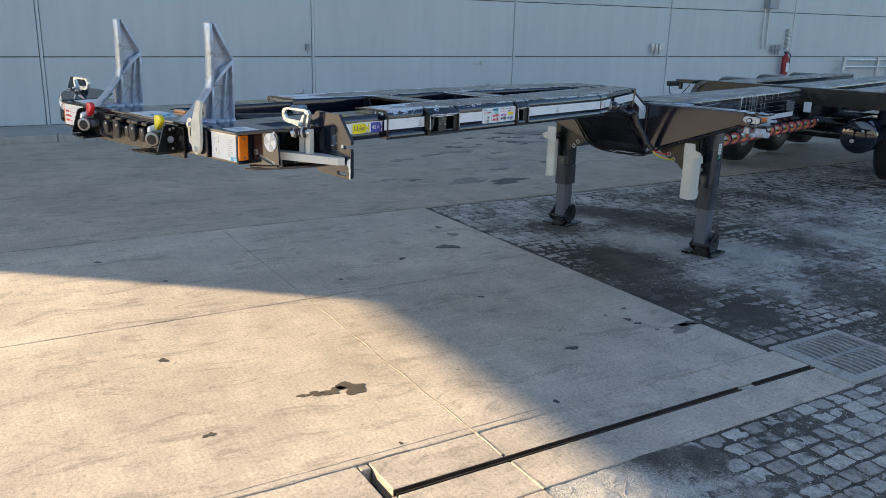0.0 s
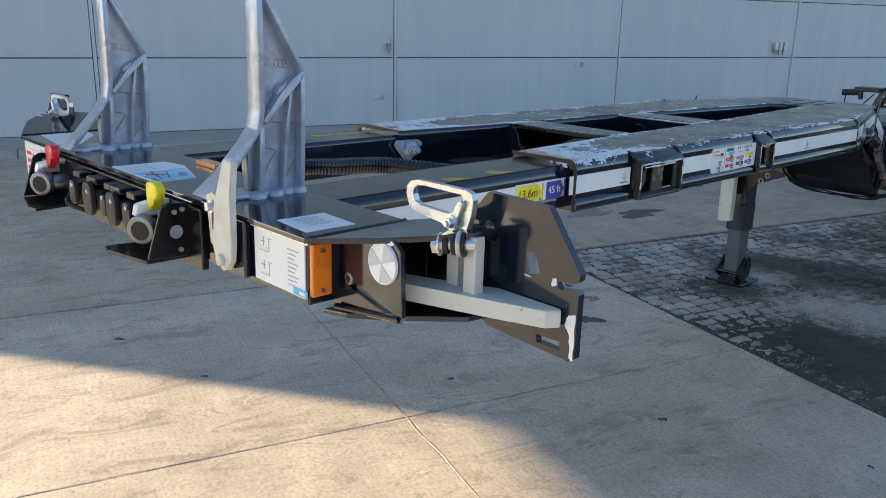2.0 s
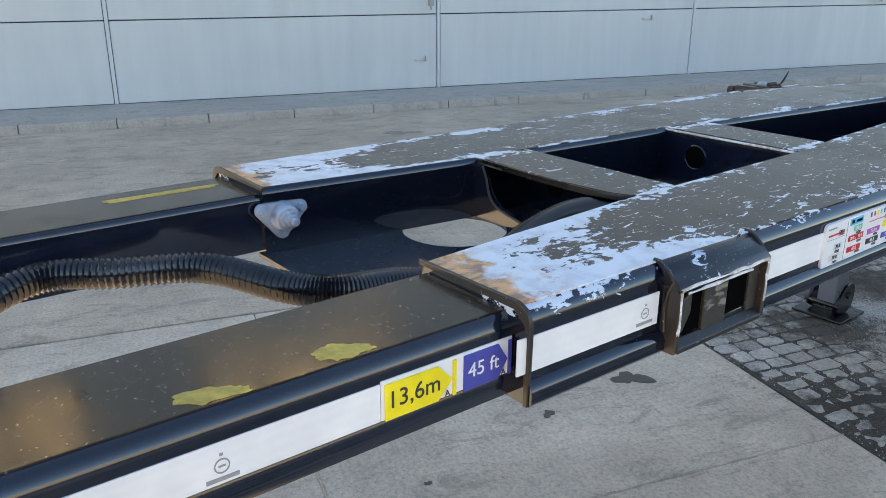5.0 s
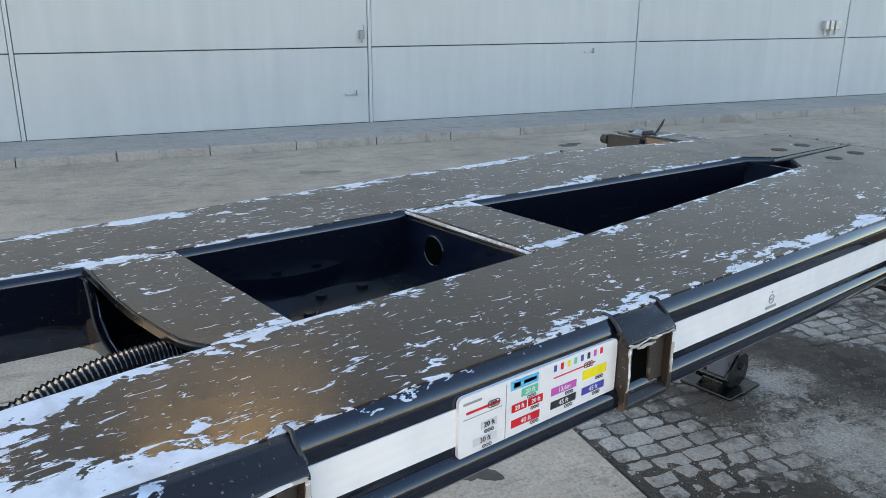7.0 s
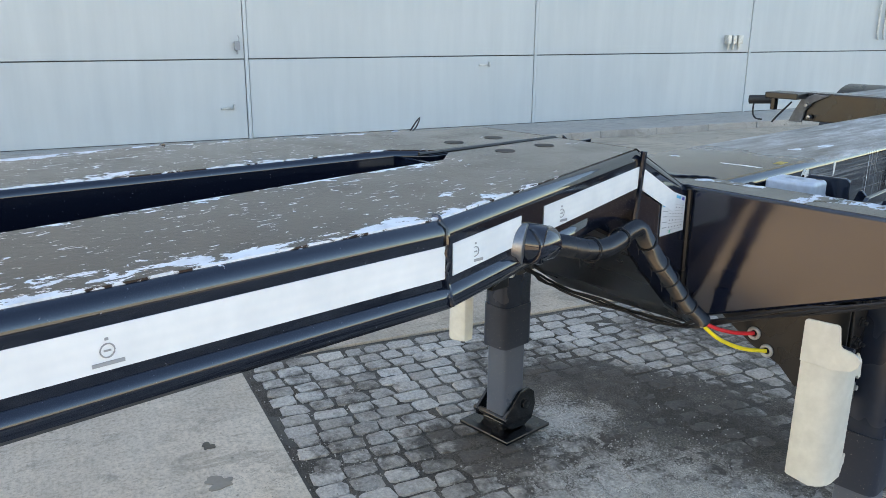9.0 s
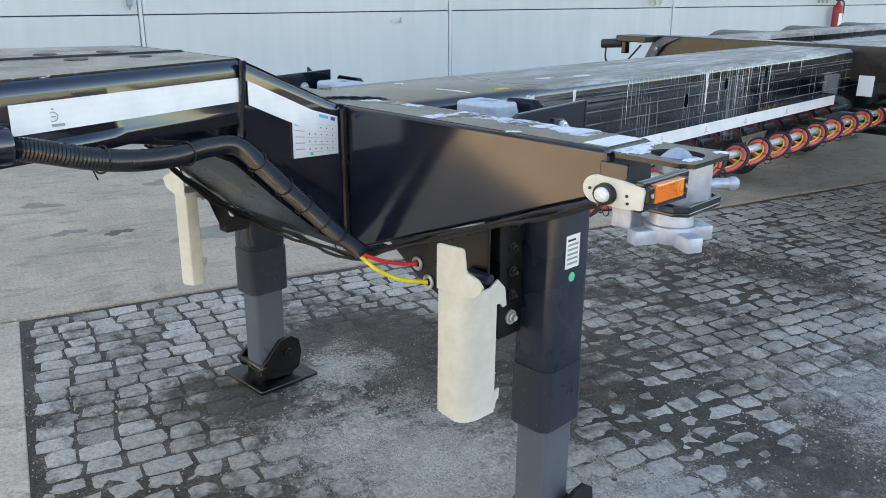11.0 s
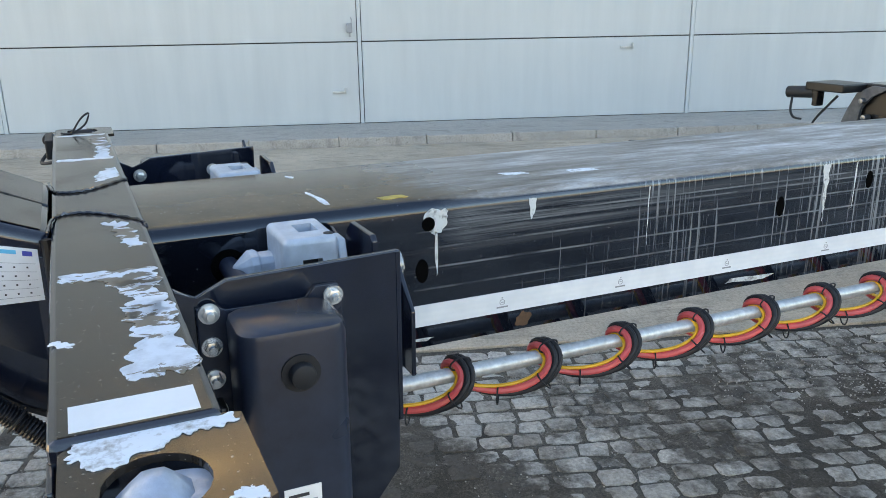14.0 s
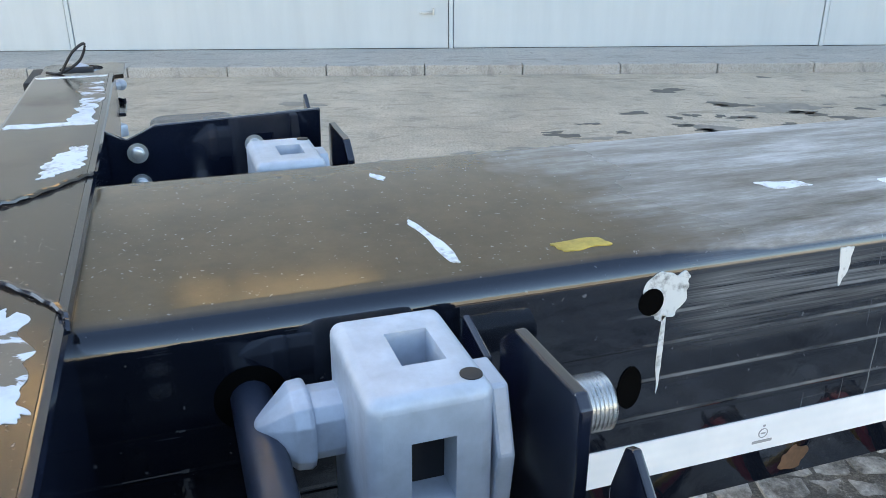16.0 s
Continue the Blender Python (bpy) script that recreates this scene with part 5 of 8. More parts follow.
# ---- lashing pockets in the sleeve's side ----
def pocket(y0, y1, windows):
    """A welded pocket: a sloping roof off the rail's shoulder, cheeks, sill, a black box painted as the shade inside,
    and catches.
    """
    x0, x1 = 0.474, 0.514
    zl, zh = 1.238, 1.350
    bm = bmesh.new()
    # black block close behind the opening, painted shade in place of depth
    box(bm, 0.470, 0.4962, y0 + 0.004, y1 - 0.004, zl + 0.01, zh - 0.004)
    p = part("lashing_pocket", bm, HOLE_SHADE, trailer, "scuffed black lashing pocket", False)
    bm = bmesh.new()
    prism(bm, [(0.462, TOP + 0.0006), (0.482, TOP - 0.003), (0.494, TOP - 0.013), (0.505, 1.353), (x1, 1.345), (x1, 1.337), (0.505, 1.337), (0.49, 1.345), (0.462, 1.345)], "y", y0, y1, 0.0015)
    part("pocket_roof", bm, POCKET_PAINT, p, "", True)
    for ya, yb in ((y0, y0 + 0.009), (y1 - 0.009, y1)):
        bm = bmesh.new()
        prism(bm, [(x0, zl), (x1 - 0.003, zl), (x1, zl + 0.004), (x1, 1.336), (x0, 1.352)], "y", ya, yb, 0.0015)
        part("cheek", bm, RUSTY_EDGE, p)
    bm = bmesh.new()
    prism(bm, [(x0, zl), (x1, zl), (x1, zl + 0.008), (0.500, zl + 0.018), (x0, zl + 0.018)], "y", y0 + 0.008, y1 - 0.008, 0.0015)
    part("sill", bm, WORN, p)
    if windows == 2:
        m = (y0 + y1) / 2
        bm = bmesh.new()
        prism(bm, [(m - 0.038, zl + 0.016), (m - 0.038, 1.334), (m + 0.022, 1.334), (m + 0.022, zl + 0.016)], "x", 0.495, 0.503, 0.002)
        part("divider", bm, DUSTY, p, "dusty dark divider")
        bm = bmesh.new()
        prism(bm, [(y0 + 0.012, 1.275), (y0 + 0.032, 1.262), (y0 + 0.050, 1.292), (y0 + 0.050, 1.326), (y0 + 0.030, 1.318)], "x", 0.495, 0.501, 0.002)
        part("catch", bm, DUSTY, p)
        bm = bmesh.new()
        prism(bm, [(y1 - 0.034, zl + 0.016), (y1 - 0.034, 1.334), (y1 - 0.009, 1.334), (y1 - 0.009, zl + 0.016)], "x", 0.495, 0.502, 0.002)
        part("inner_cheek", bm, DUSTY, p)
    else:
        bm = bmesh.new()
        prism(bm, [(y1 - 0.040, zl + 0.016), (y1 - 0.046, 1.334), (y1 - 0.009, 1.334), (y1 - 0.009, zl + 0.016)], "x", 0.495, 0.502, 0.002)
        part("inner_cheek", bm, DUSTY, p)
    # paint rubbed off the edges
    seed = int(y0 * 100)
    for k, (a, b, zz, w) in enumerate(((y0 + 0.002, y1 - 0.004, 1.3415, 0.0026), (y0 + 0.02, y1 - 0.05, 1.334, 0.0018))):
        bm = bmesh.new()
        prism(bm, torn([(a, zz - w), (b, zz - w), (b, zz + w), (a, zz + w)], 0.0022, seed + k, 12), "x", x1 - 0.001, x1 + 0.0008)
        part("bare_edge", bm, BARE_EDGE, p)
    for k, ya in enumerate((y0 - 0.0005, y1 - 0.0085)):
        bm = bmesh.new()
        prism(bm, torn([(ya + 0.001, 1.270), (ya + 0.007, 1.270), (ya + 0.007, 1.338), (ya + 0.001, 1.338)], 0.0016, seed + 5 + k, 8), "x", x1 - 0.001, x1 + 0.0008)
        part("bare_edge", bm, BARE_EDGE, p)
    for k, ya in enumerate((y0, y1)):
        bm = bmesh.new()
        tube(bm, [(x, ya + 0.002 * math.sin(i * 1.9), z + 0.0012) for i, (x, z) in enumerate(((0.462, TOP + 0.001), (0.474, TOP), (0.484, TOP - 0.004), (0.494, TOP - 0.014), (0.500, 1.350), (0.492, 1.335), (0.490, 1.31), (0.490, 1.27)))], 0.0032, 7)
        part("weld_bead", bm, WORN, p, "", True)
    return p


pocket(3.195, 3.432, 2)
pocket(3.95, 4.062, 1)

# ---- side hose leaving a socket in the rail and running down the neck ----
bm = bmesh.new()
cyl(bm, (0.39, 5.13, 1.285), (0.455, 5.17, 1.278), 0.036, 0.036, 24, 0.004)
cyl(bm, (0.44, 5.135, 1.279), (0.438, 5.20, 1.276), 0.033, 0.031, 24, 0.004)
part("hose_socket", bm, BLACK, trailer, "black hose socket with a welded rim", True)
bm = bmesh.new()
cyl(bm, (0.408, 5.118, 1.283), (0.438, 5.136, 1.281), 0.0385, 0.0385, 24, 0.003)
part("socket_rim", bm, STEEL, trailer, "", True)
HOSE = [(0.44, 5.17, 1.277), (0.436, 5.24, 1.262), (0.425, 5.33, 1.235), (0.40, 5.42, 1.215), (0.365, 5.52, 1.205), (0.335, 5.61, 1.207), (0.312, 5.69, 1.195), (0.302, 5.76, 1.134), (0.302, 5.82, 1.074), (0.306, 5.89, 1.004), (0.312, 5.95, 0.945), (0.33, 6.01, 0.89)]
bm = bmesh.new()
tube(bm, spline(HOSE, 300), 0.0185, 12, 0.0028)
part("corrugated_hose", bm, HOSE_BLACK, trailer, "black corrugated hose", True)
full = spline(HOSE, 60)
for i in (12, 23, 36, 42, 46, 50, 54):
    p, d = full[i], (full[i + 1] - full[i - 1]).normalized()
    s_ = d.cross(Vector((1, 0, 0.2))).normalized()
    w_ = s_.cross(d)
    bm = bmesh.new()
    tube(bm, [p + (s_ * math.cos(a) + w_ * math.sin(a)) * 0.0245 for a in [2 * math.pi * k / 16 for k in range(16)]], 0.002, 6, 0, True)
    tube(bm, [p - w_ * 0.0245, p - w_ * 0.03 + Vector((0.01, 0, -0.02)), p - w_ * 0.035 + Vector((0.012, 0.008, -0.035))], 0.0015, 5)
    part("cable_tie", bm, RUBBER, trailer)
for pts, mt in (([(0.33, 6.0, 0.89), (0.365, 6.04, 0.868), (0.40, 6.08, 0.858), (0.425, 6.115, 0.856)], RED), ([(0.33, 6.0, 0.885), (0.37, 6.03, 0.845), (0.42, 6.07, 0.822), (0.465, 6.115, 0.817)], YELLOW)):
    bm = bmesh.new()
    tube(bm, spline(pts, 24), 0.0055, 8)
    part("air_line", bm, mt, trailer, "", True)
# hanging plate with two grommets
bm = bmesh.new()
prism(bm, [(0.30, 0.90), (0.66, 1.0), (0.66, 0.86), (0.55, 0.74), (0.50, 0.79), (0.42, 0.82)], "y", 6.12, 6.128, 0.001)
hang = both(part("hanger_plate", bm, BLACK_DULL, trailer))
for x, z in ((0.425, 0.856), (0.465, 0.817)):
    bm = bmesh.new()
    tube(bm, [(x + 0.014 * math.cos(a), 6.116, z + 0.014 * math.sin(a)) for a in [2 * math.pi * k / 20 for k in range(20)]], 0.005, 8, 0, True)
    part("grommet", bm, GALV, hang, "", True)

# ---- cross bolster over the landing legs ----
bm = bmesh.new()
prism(bm, [(-1.012, BOL_TOP), (1.012, BOL_TOP), (1.02, 1.155), (0.31, 0.89), (-0.31, 0.89), (-1.02, 1.155)], "y", BOL_Y0, BOL_Y1, 0.008)
part("cross_bolster", bm, BLACK, trailer, "glossy black cross bolster")
bm = bmesh.new()
prism(bm, [(-1.004, BOL_Y0 + 0.010), (1.004, BOL_Y0 + 0.010), (1.004, BOL_Y1 - 0.010), (-1.004, BOL_Y1 - 0.010)], "z", BOL_TOP - 0.001, BOL_TOP + 0.0012)
part("bolster_skin", bm, DECK_CLEAN, trailer, "dusty brown-black bolster top")
bm = bmesh.new()
prism(bm, [(-0.96, BOL_Y0 + 0.03), (-0.962, BOL_Y0 + 0.03)] + [(-0.962, BOL_Y0 + 0.12), (-0.96, BOL_Y0 + 0.12)], "z", BOL_TOP, BOL_TOP + 0.002)
part("scratch", bm, PAPER, trailer)
# curved weld beads where the bolster crosses the beam
for s_ in (-1, 1):
    bm = bmesh.new()
    pts = [(0.235 * s_, 6.205, 1.236), (0.20 * s_, 6.195, 1.2445), (0.12 * s_, 6.13, 1.2455), (0.10 * s_, 6.08, 1.2455), (0.13 * s_, 6.05, 1.2455), (0.235 * s_, 6.04, 1.244)]
    tube(bm, [p + Vector((0, 0, 0.0012 * math.sin(i * 2.0))) for i, p in enumerate(spline(pts, 50))], 0.0032, 6)
    part("weld_bead", bm, BLACK, trailer, "", True)


def bare_patch(outline, z, mat=FLAKED, rough=0.012, seed=0):
    """Paint worn through to white, with a torn outline."""
    pts = torn(outline, rough, seed, 16)
    bm = bmesh.new()
    prism(bm, pts, "z", z - 0.0005, z + 0.0007)
    return part("bare_patch", bm, mat, trailer, "white undercoat where the paint has flaked off")


ZB = BOL_TOP + 0.0014
BARE = scuffed("flaked_undercoat", (0.07, 0.06, 0.05), (0.68, 0.72, 0.78), (0.2, 0.17, 0.13), 0.545, False, 0.45, 0.8)
bare_patch([(0.495, 6.065), (0.505, 6.19), (0.60, 6.19), (0.58, 6.13), (0.54, 6.11), (0.53, 6.06)], ZB, BARE, 0.006, 1)
bare_patch([(0.56, 6.13), (0.56, 6.192), (0.70, 6.192), (0.72, 6.14), (0.64, 6.15)], ZB, BARE, 0.009, 2)
bare_patch([(0.67, 6.13), (0.67, 6.192), (0.90, 6.192), (0.91, 6.13), (0.80, 6.145)], ZB, BARE, 0.010, 3)
bare_patch([(0.19, 6.14), (0.2, 6.165), (0.36, 6.19), (0.38, 6.165), (0.29, 6.145)], ZB, BARE, 0.008, 4)
bare_patch([(0.76, 6.05), (0.775, 6.075), (0.785, 6.07), (0.77, 6.045)], ZB, FLAKED, 0.003, 5)
bare_patch([(-0.50, 6.06), (-0.50, 6.19), (-0.53, 6.19), (-0.53, 6.06)], ZB, FLAKED, 0.005, 6)
bare_patch([(-0.53, 6.15), (-0.53, 6.19), (-0.88, 6.19), (-0.88, 6.145), (-0.7, 6.155)], ZB, BARE, 0.008, 7)
bare_patch([(-0.20, 6.14), (-0.25, 6.185), (-0.36, 6.19), (-0.36, 6.165), (-0.27, 6.14)], ZB, FLAKED, 0.006, 8)
bare_patch([(-0.95, 6.06), (-0.95, 6.19), (-0.965, 6.19), (-0.965, 6.06)], ZB, FLAKED, 0.004, 9)
bm = bmesh.new()
box(bm, 0.945, 1.0, 6.065, 6.185, ZB - 0.001, ZB + 0.0008)
part("bolster_sticker", bm, PAPER, trailer, "white reflective sticker on the bolster")


def twist_lock():
    """Twist-lock head: pierced top plate, cast housing, collar, wing nut, locking handle."""
    bm = bmesh.new()
    out = [(1.0, 6.055), (1.165, 6.052), (1.180, 6.066), (1.178, 6.212), (1.165, 6.222), (1.0, 6.222)]
    hole = [(1.108 + 0.050 * math.cos(a), 6.132 + 0.046 * math.sin(a)) for a in [2 * math.pi * k / 24 for k in range(24)]]
    lo, hi = 1.2275, 1.236
    V = [[bm.verts.new((x, y, z)) for x, y in hole] for z in (lo, hi)]
    O = []
    for z in (lo, hi):
        ring = []
        for x, y in hole:
            d = Vector((x - 1.108, y - 6.132))
            best = None
            for i in range(6):
                a, b = Vector(out[i]), Vector(out[(i + 1) % 6])
                e = b - a
                den = d.x * e.y - d.y * e.x
                if abs(den) < 1e-9:
                    continue
                w = a - Vector((1.108, 6.132))
                t = (w.x * e.y - w.y * e.x) / den
                q = (w.x * d.y - w.y * d.x) / den
                if t > 0 and -1e-6 <= q <= 1 + 1e-6 and (best is None or t < best):
                    best = t
            ring.append(bm.verts.new((1.108 + d.x * best, 6.132 + d.y * best, z)))
        O.append(ring)
    n = 24
    for k in range(n):
        j = (k + 1) % n
        bm.faces.new((V[1][k], V[1][j], O[1][j], O[1][k]))
        bm.faces.new((V[0][k], O[0][k], O[0][j], V[0][j]))
        bm.faces.new((V[0][k], V[0][j], V[1][j], V[1][k]))
        bm.faces.new((O[0][k], O[1][k], O[1][j], O[0][j]))
    tl = both(part("twist_lock_plate", bm, DECK_CLEAN, trailer, "worn twist-lock plate with a slotted hole"))
    bm = bmesh.new()
    cone = [[(1.110 + s * 0.040 * math.cos(a) * (1 + 0.1 * math.cos(3 * a)), 6.130 + s * 0.036 * math.sin(a), z) for a in [2 * math.pi * k / 10 for k in range(10)]] for s, z in ((1.0, 1.205), (0.97, 1.224), (0.45, 1.243), (0.18, 1.247))]
    loft(bm, cone)
    part("lock_head", bm, CAST, tl, "pale cast lock head", True)
    bm = bmesh.new()
    cyl(bm, (1.122, 6.148, 1.227), (1.122, 6.148, 1.146), 0.046, 0.046, 28, 0.003)
    part("lock_housing", bm, CAST, tl, "galvanised cast housing", True)
    bm = bmesh.new()
    tray = [(1.04, 6.062), (1.150, 6.060), (1.172, 6.078), (1.170, 6.200), (1.150, 6.215), (1.04, 6.215)]
    prism(bm, tray, "z", 1.136, 1.144, 0.002)
    tr = part("lower_plate", bm, BLACK, tl)
    bm = bmesh.new()
    rim_in = [(1.105 + (x - 1.105) * 0.9, 6.138 + (y - 6.138) * 0.92) for x, y in tray[1:5]]
    prism(bm, tray[1:5] + rim_in[::-1], "z", 1.144, 1.156, 0.001)
    part("tray_rim", bm, BLACK, tr)
    bm = bmesh.new()
    cyl(bm, (1.110, 6.130, 1.137), (1.110, 6.130, 1.098), 0.037, 0.043, 24, 0.003)
    part("lock_collar", bm, CAST, tl, "pale worn collar", True)
    bm = bmesh.new()
    cyl(bm, (1.110, 6.130, 1.106), (1.110, 6.130, 1.072), 0.050, 0.045, 24, 0.004)
    for k in range(4):
        b = bmesh.new()
        box(b, 0.035, 0.084, -0.017, 0.017, 1.068, 1.098, 0.005)
        b.transform(Matrix.Translation((1.110, 6.130, 0)) @ pose(0, 0, 0, 0, 0, 62 + 90 * k))
        join(bm, b)
    part("wing_nut", bm, CAST, tl, "four-winged cast nut", True)
    bm = bmesh.new()
    cyl(bm, (1.110, 6.130, 1.072), (1.110, 6.130, 1.060), 0.028, 0.026, 20, 0.002)
    part("threaded_end", bm, STEEL, tl, "", True)
    bm = bmesh.new()
    tube(bm, [(1.145, 6.155, 1.182), (1.165, 6.18, 1.182), (1.180, 6.20, 1.182)], 0.0105, 12)
    bmesh.ops.create_uvsphere(bm, u_segments=14, v_segments=8, radius=0.0135, matrix=Matrix.Translation((1.186, 6.206, 1.182)))
    part("lock_handle", bm, CAST, tl, "pale lock handle", True)
    bm = bmesh.new()
    box(bm, 1.005, 1.05, 6.085, 6.125, 1.085, 1.135, 0.004)
    part("guide_block", bm, CAST, tl)
    bm = bmesh.new()
    box(bm, 1.0, 1.06, 6.043, 6.05, 1.145, 1.22, 0.002)
    part("end_cheek", bm, BLACK, tl)
    return tl


twist_lock()
bare_patch([(1.008, 6.065), (1.045, 6.065), (1.07, 6.10), (1.035, 6.16), (1.03, 6.21), (1.008, 6.21)], 1.2368, FLAKED, 0.005, 11)
bare_patch([(1.145, 6.085), (1.16, 6.078), (1.166, 6.115), (1.152, 6.122)], 1.2368, FLAKED, 0.004, 12)
bare_patch([(1.145, 6.205), (1.155, 6.185), (1.174, 6.195), (1.165, 6.215)], 1.2368, FLAKED, 0.004, 13)
bm = bmesh.new()
cyl(bm, (-1.06, 6.10, 1.236), (-1.06, 6.16, 1.236), 0.012, 0.012, 10)
tube(bm, spline([(-1.0, 6.1, 1.245), (-0.99, 6.13, 1.29), (-0.995, 6.155, 1.305), (-1.0, 6.14, 1.27), (-1.0, 6.10, 1.246), (-1.02, 6.07, 1.245)], 30), 0.003, 6)
part("wire_loop", bm, RUBBER, trailer, "loop of black wire", True)


def marker_lamp():
    """White lamp arm with a clear round lamp, and an amber side lamp behind it."""
    bm = bmesh.new()
    prism(bm, arc(1.098, 1.208, 0.027, 270, 90, 9) + [(1.150, 1.232), (1.186, 1.226), (1.190, 1.220), (1.186, 1.184), (1.15, 1.180)], "y", 5.890, 5.897, 0.001)
    arm = part("lamp_arm", bm, WHITE, trailer, "white painted lamp arm")
    bm = bmesh.new()
    cyl(bm, (1.118, 5.891, 1.203), (1.118, 5.876, 1.203), 0.0215, 0.0195, 24, 0.002)
    part("lamp_body", bm, RUBBER, arm, "", True)
    bm = bmesh.new()
    cyl(bm, (1.118, 5.877, 1.203), (1.118, 5.869, 1.203), 0.0155, 0.012, 20, 0.002)
    part("lamp_lens", bm, LENS, arm, "clear round lamp lens", True)
    # screw holes: small black discs for their shade
    for x, z in ((1.086, 1.208), (1.158, 1.206), (1.160, 1.192)):
        bm = bmesh.new()
        cyl(bm, (x, 5.8905, z), (x, 5.8885, z), 0.003, 0.003, 10)
        part("screw_hole", bm, RUBBER, arm)
    bm = bmesh.new()
    tube(bm, [(1.12, 5.90, 1.206), (1.10, 5.97, 1.195), (1.08, 6.06, 1.185)], 0.016, 10)
    part("lamp_cable", bm, RUBBER, arm, "", True)
    bm = bmesh.new()
    box(bm, 1.170, 1.184, 5.892, 6.07, 1.178, 1.236, 0.003)
    part("lamp_rail", bm, BLACK, arm, "", False)
    bm = bmesh.new()
    box(bm, 1.184, 1.198, 5.918, 6.024, 1.194, 1.230, 0.003)
    amber = part("amber_lamp", bm, ORANGE, arm, "amber side marker lamp")
    bm = bmesh.new()
    for k in range(9):
        for j in range(20):
            cyl(bm, (1.1978, 5.9205 + j * 0.0034, 1.1985 + k * 0.0034), (1.1992, 5.9205 + j * 0.0034, 1.1985 + k * 0.0034), 0.0016, 0.0003, 4)
    part("prism_field", bm, ORANGE, amber)
    bm = bmesh.new()
    cyl(bm, (1.197, 6.004, 1.212), (1.2005, 6.004, 1.212), 0.0135, 0.0125, 20, 0.001)
    part("lamp_dome", bm, ORANGE, amber, "", True)
    bm = bmesh.new()
    cyl(bm, (1.2003, 6.004, 1.212), (1.2025, 6.004, 1.212), 0.0075, 0.006, 16, 0.001)
    part("lamp_core", bm, ORANGE, amber, "", True)
    for y in (5.905, 6.034):
        bm = bmesh.new()
        box(bm, 1.184, 1.196, y - 0.010, y + 0.010, 1.196, 1.228, 0.003)
        clip = part("lamp_clip", bm, BLACK_DULL, arm)
        bm = bmesh.new()
        cyl(bm, (1.195, y, 1.212), (1.198, y, 1.212), 0.0045, 0.0045, 10)
        part("clip_screw", bm, ZINC, clip)
    pivot = Vector((1.19, 5.88, 1.208))
    arm.matrix_local = Matrix.Translation(pivot) @ Matrix.Diagonal((1.0, 0.84, 0.88, 1.0)) @ Matrix.Translation(-pivot)
    return arm


marker_lamp()
bm = bmesh.new()
box(bm, -1.20, -1.02, 6.02, 6.045, 1.165, 1.225, 0.004)
cyl(bm, (-1.20, 6.03, 1.20), (-1.235, 6.03, 1.20), 0.022, 0.02, 14, 0.003)
tube(bm, spline([(-1.19, 6.03, 1.17), (-1.13, 6.0, 1.14), (-1.06, 6.04, 1.15)], 12), 0.006, 6)
part("far_marker_lamp", bm, RUBBER, trailer, "black lamp holder with a short cable", False)


# ---- landing legs ----
def hex_bolt(bm, p, d, r=0.016, h=0.012):
    p, d = Vector(p), Vector(d)
    cyl(bm, p, p + d * 0.004, r * 1.35, r * 1.35, 20)
    cyl(bm, p + d * 0.004, p + d * (0.004 + h), r, r, 6, 0.001)
    cyl(bm, p + d * (0.004 + h), p + d * (0.012 + h), r * 0.55, r * 0.5, 12)


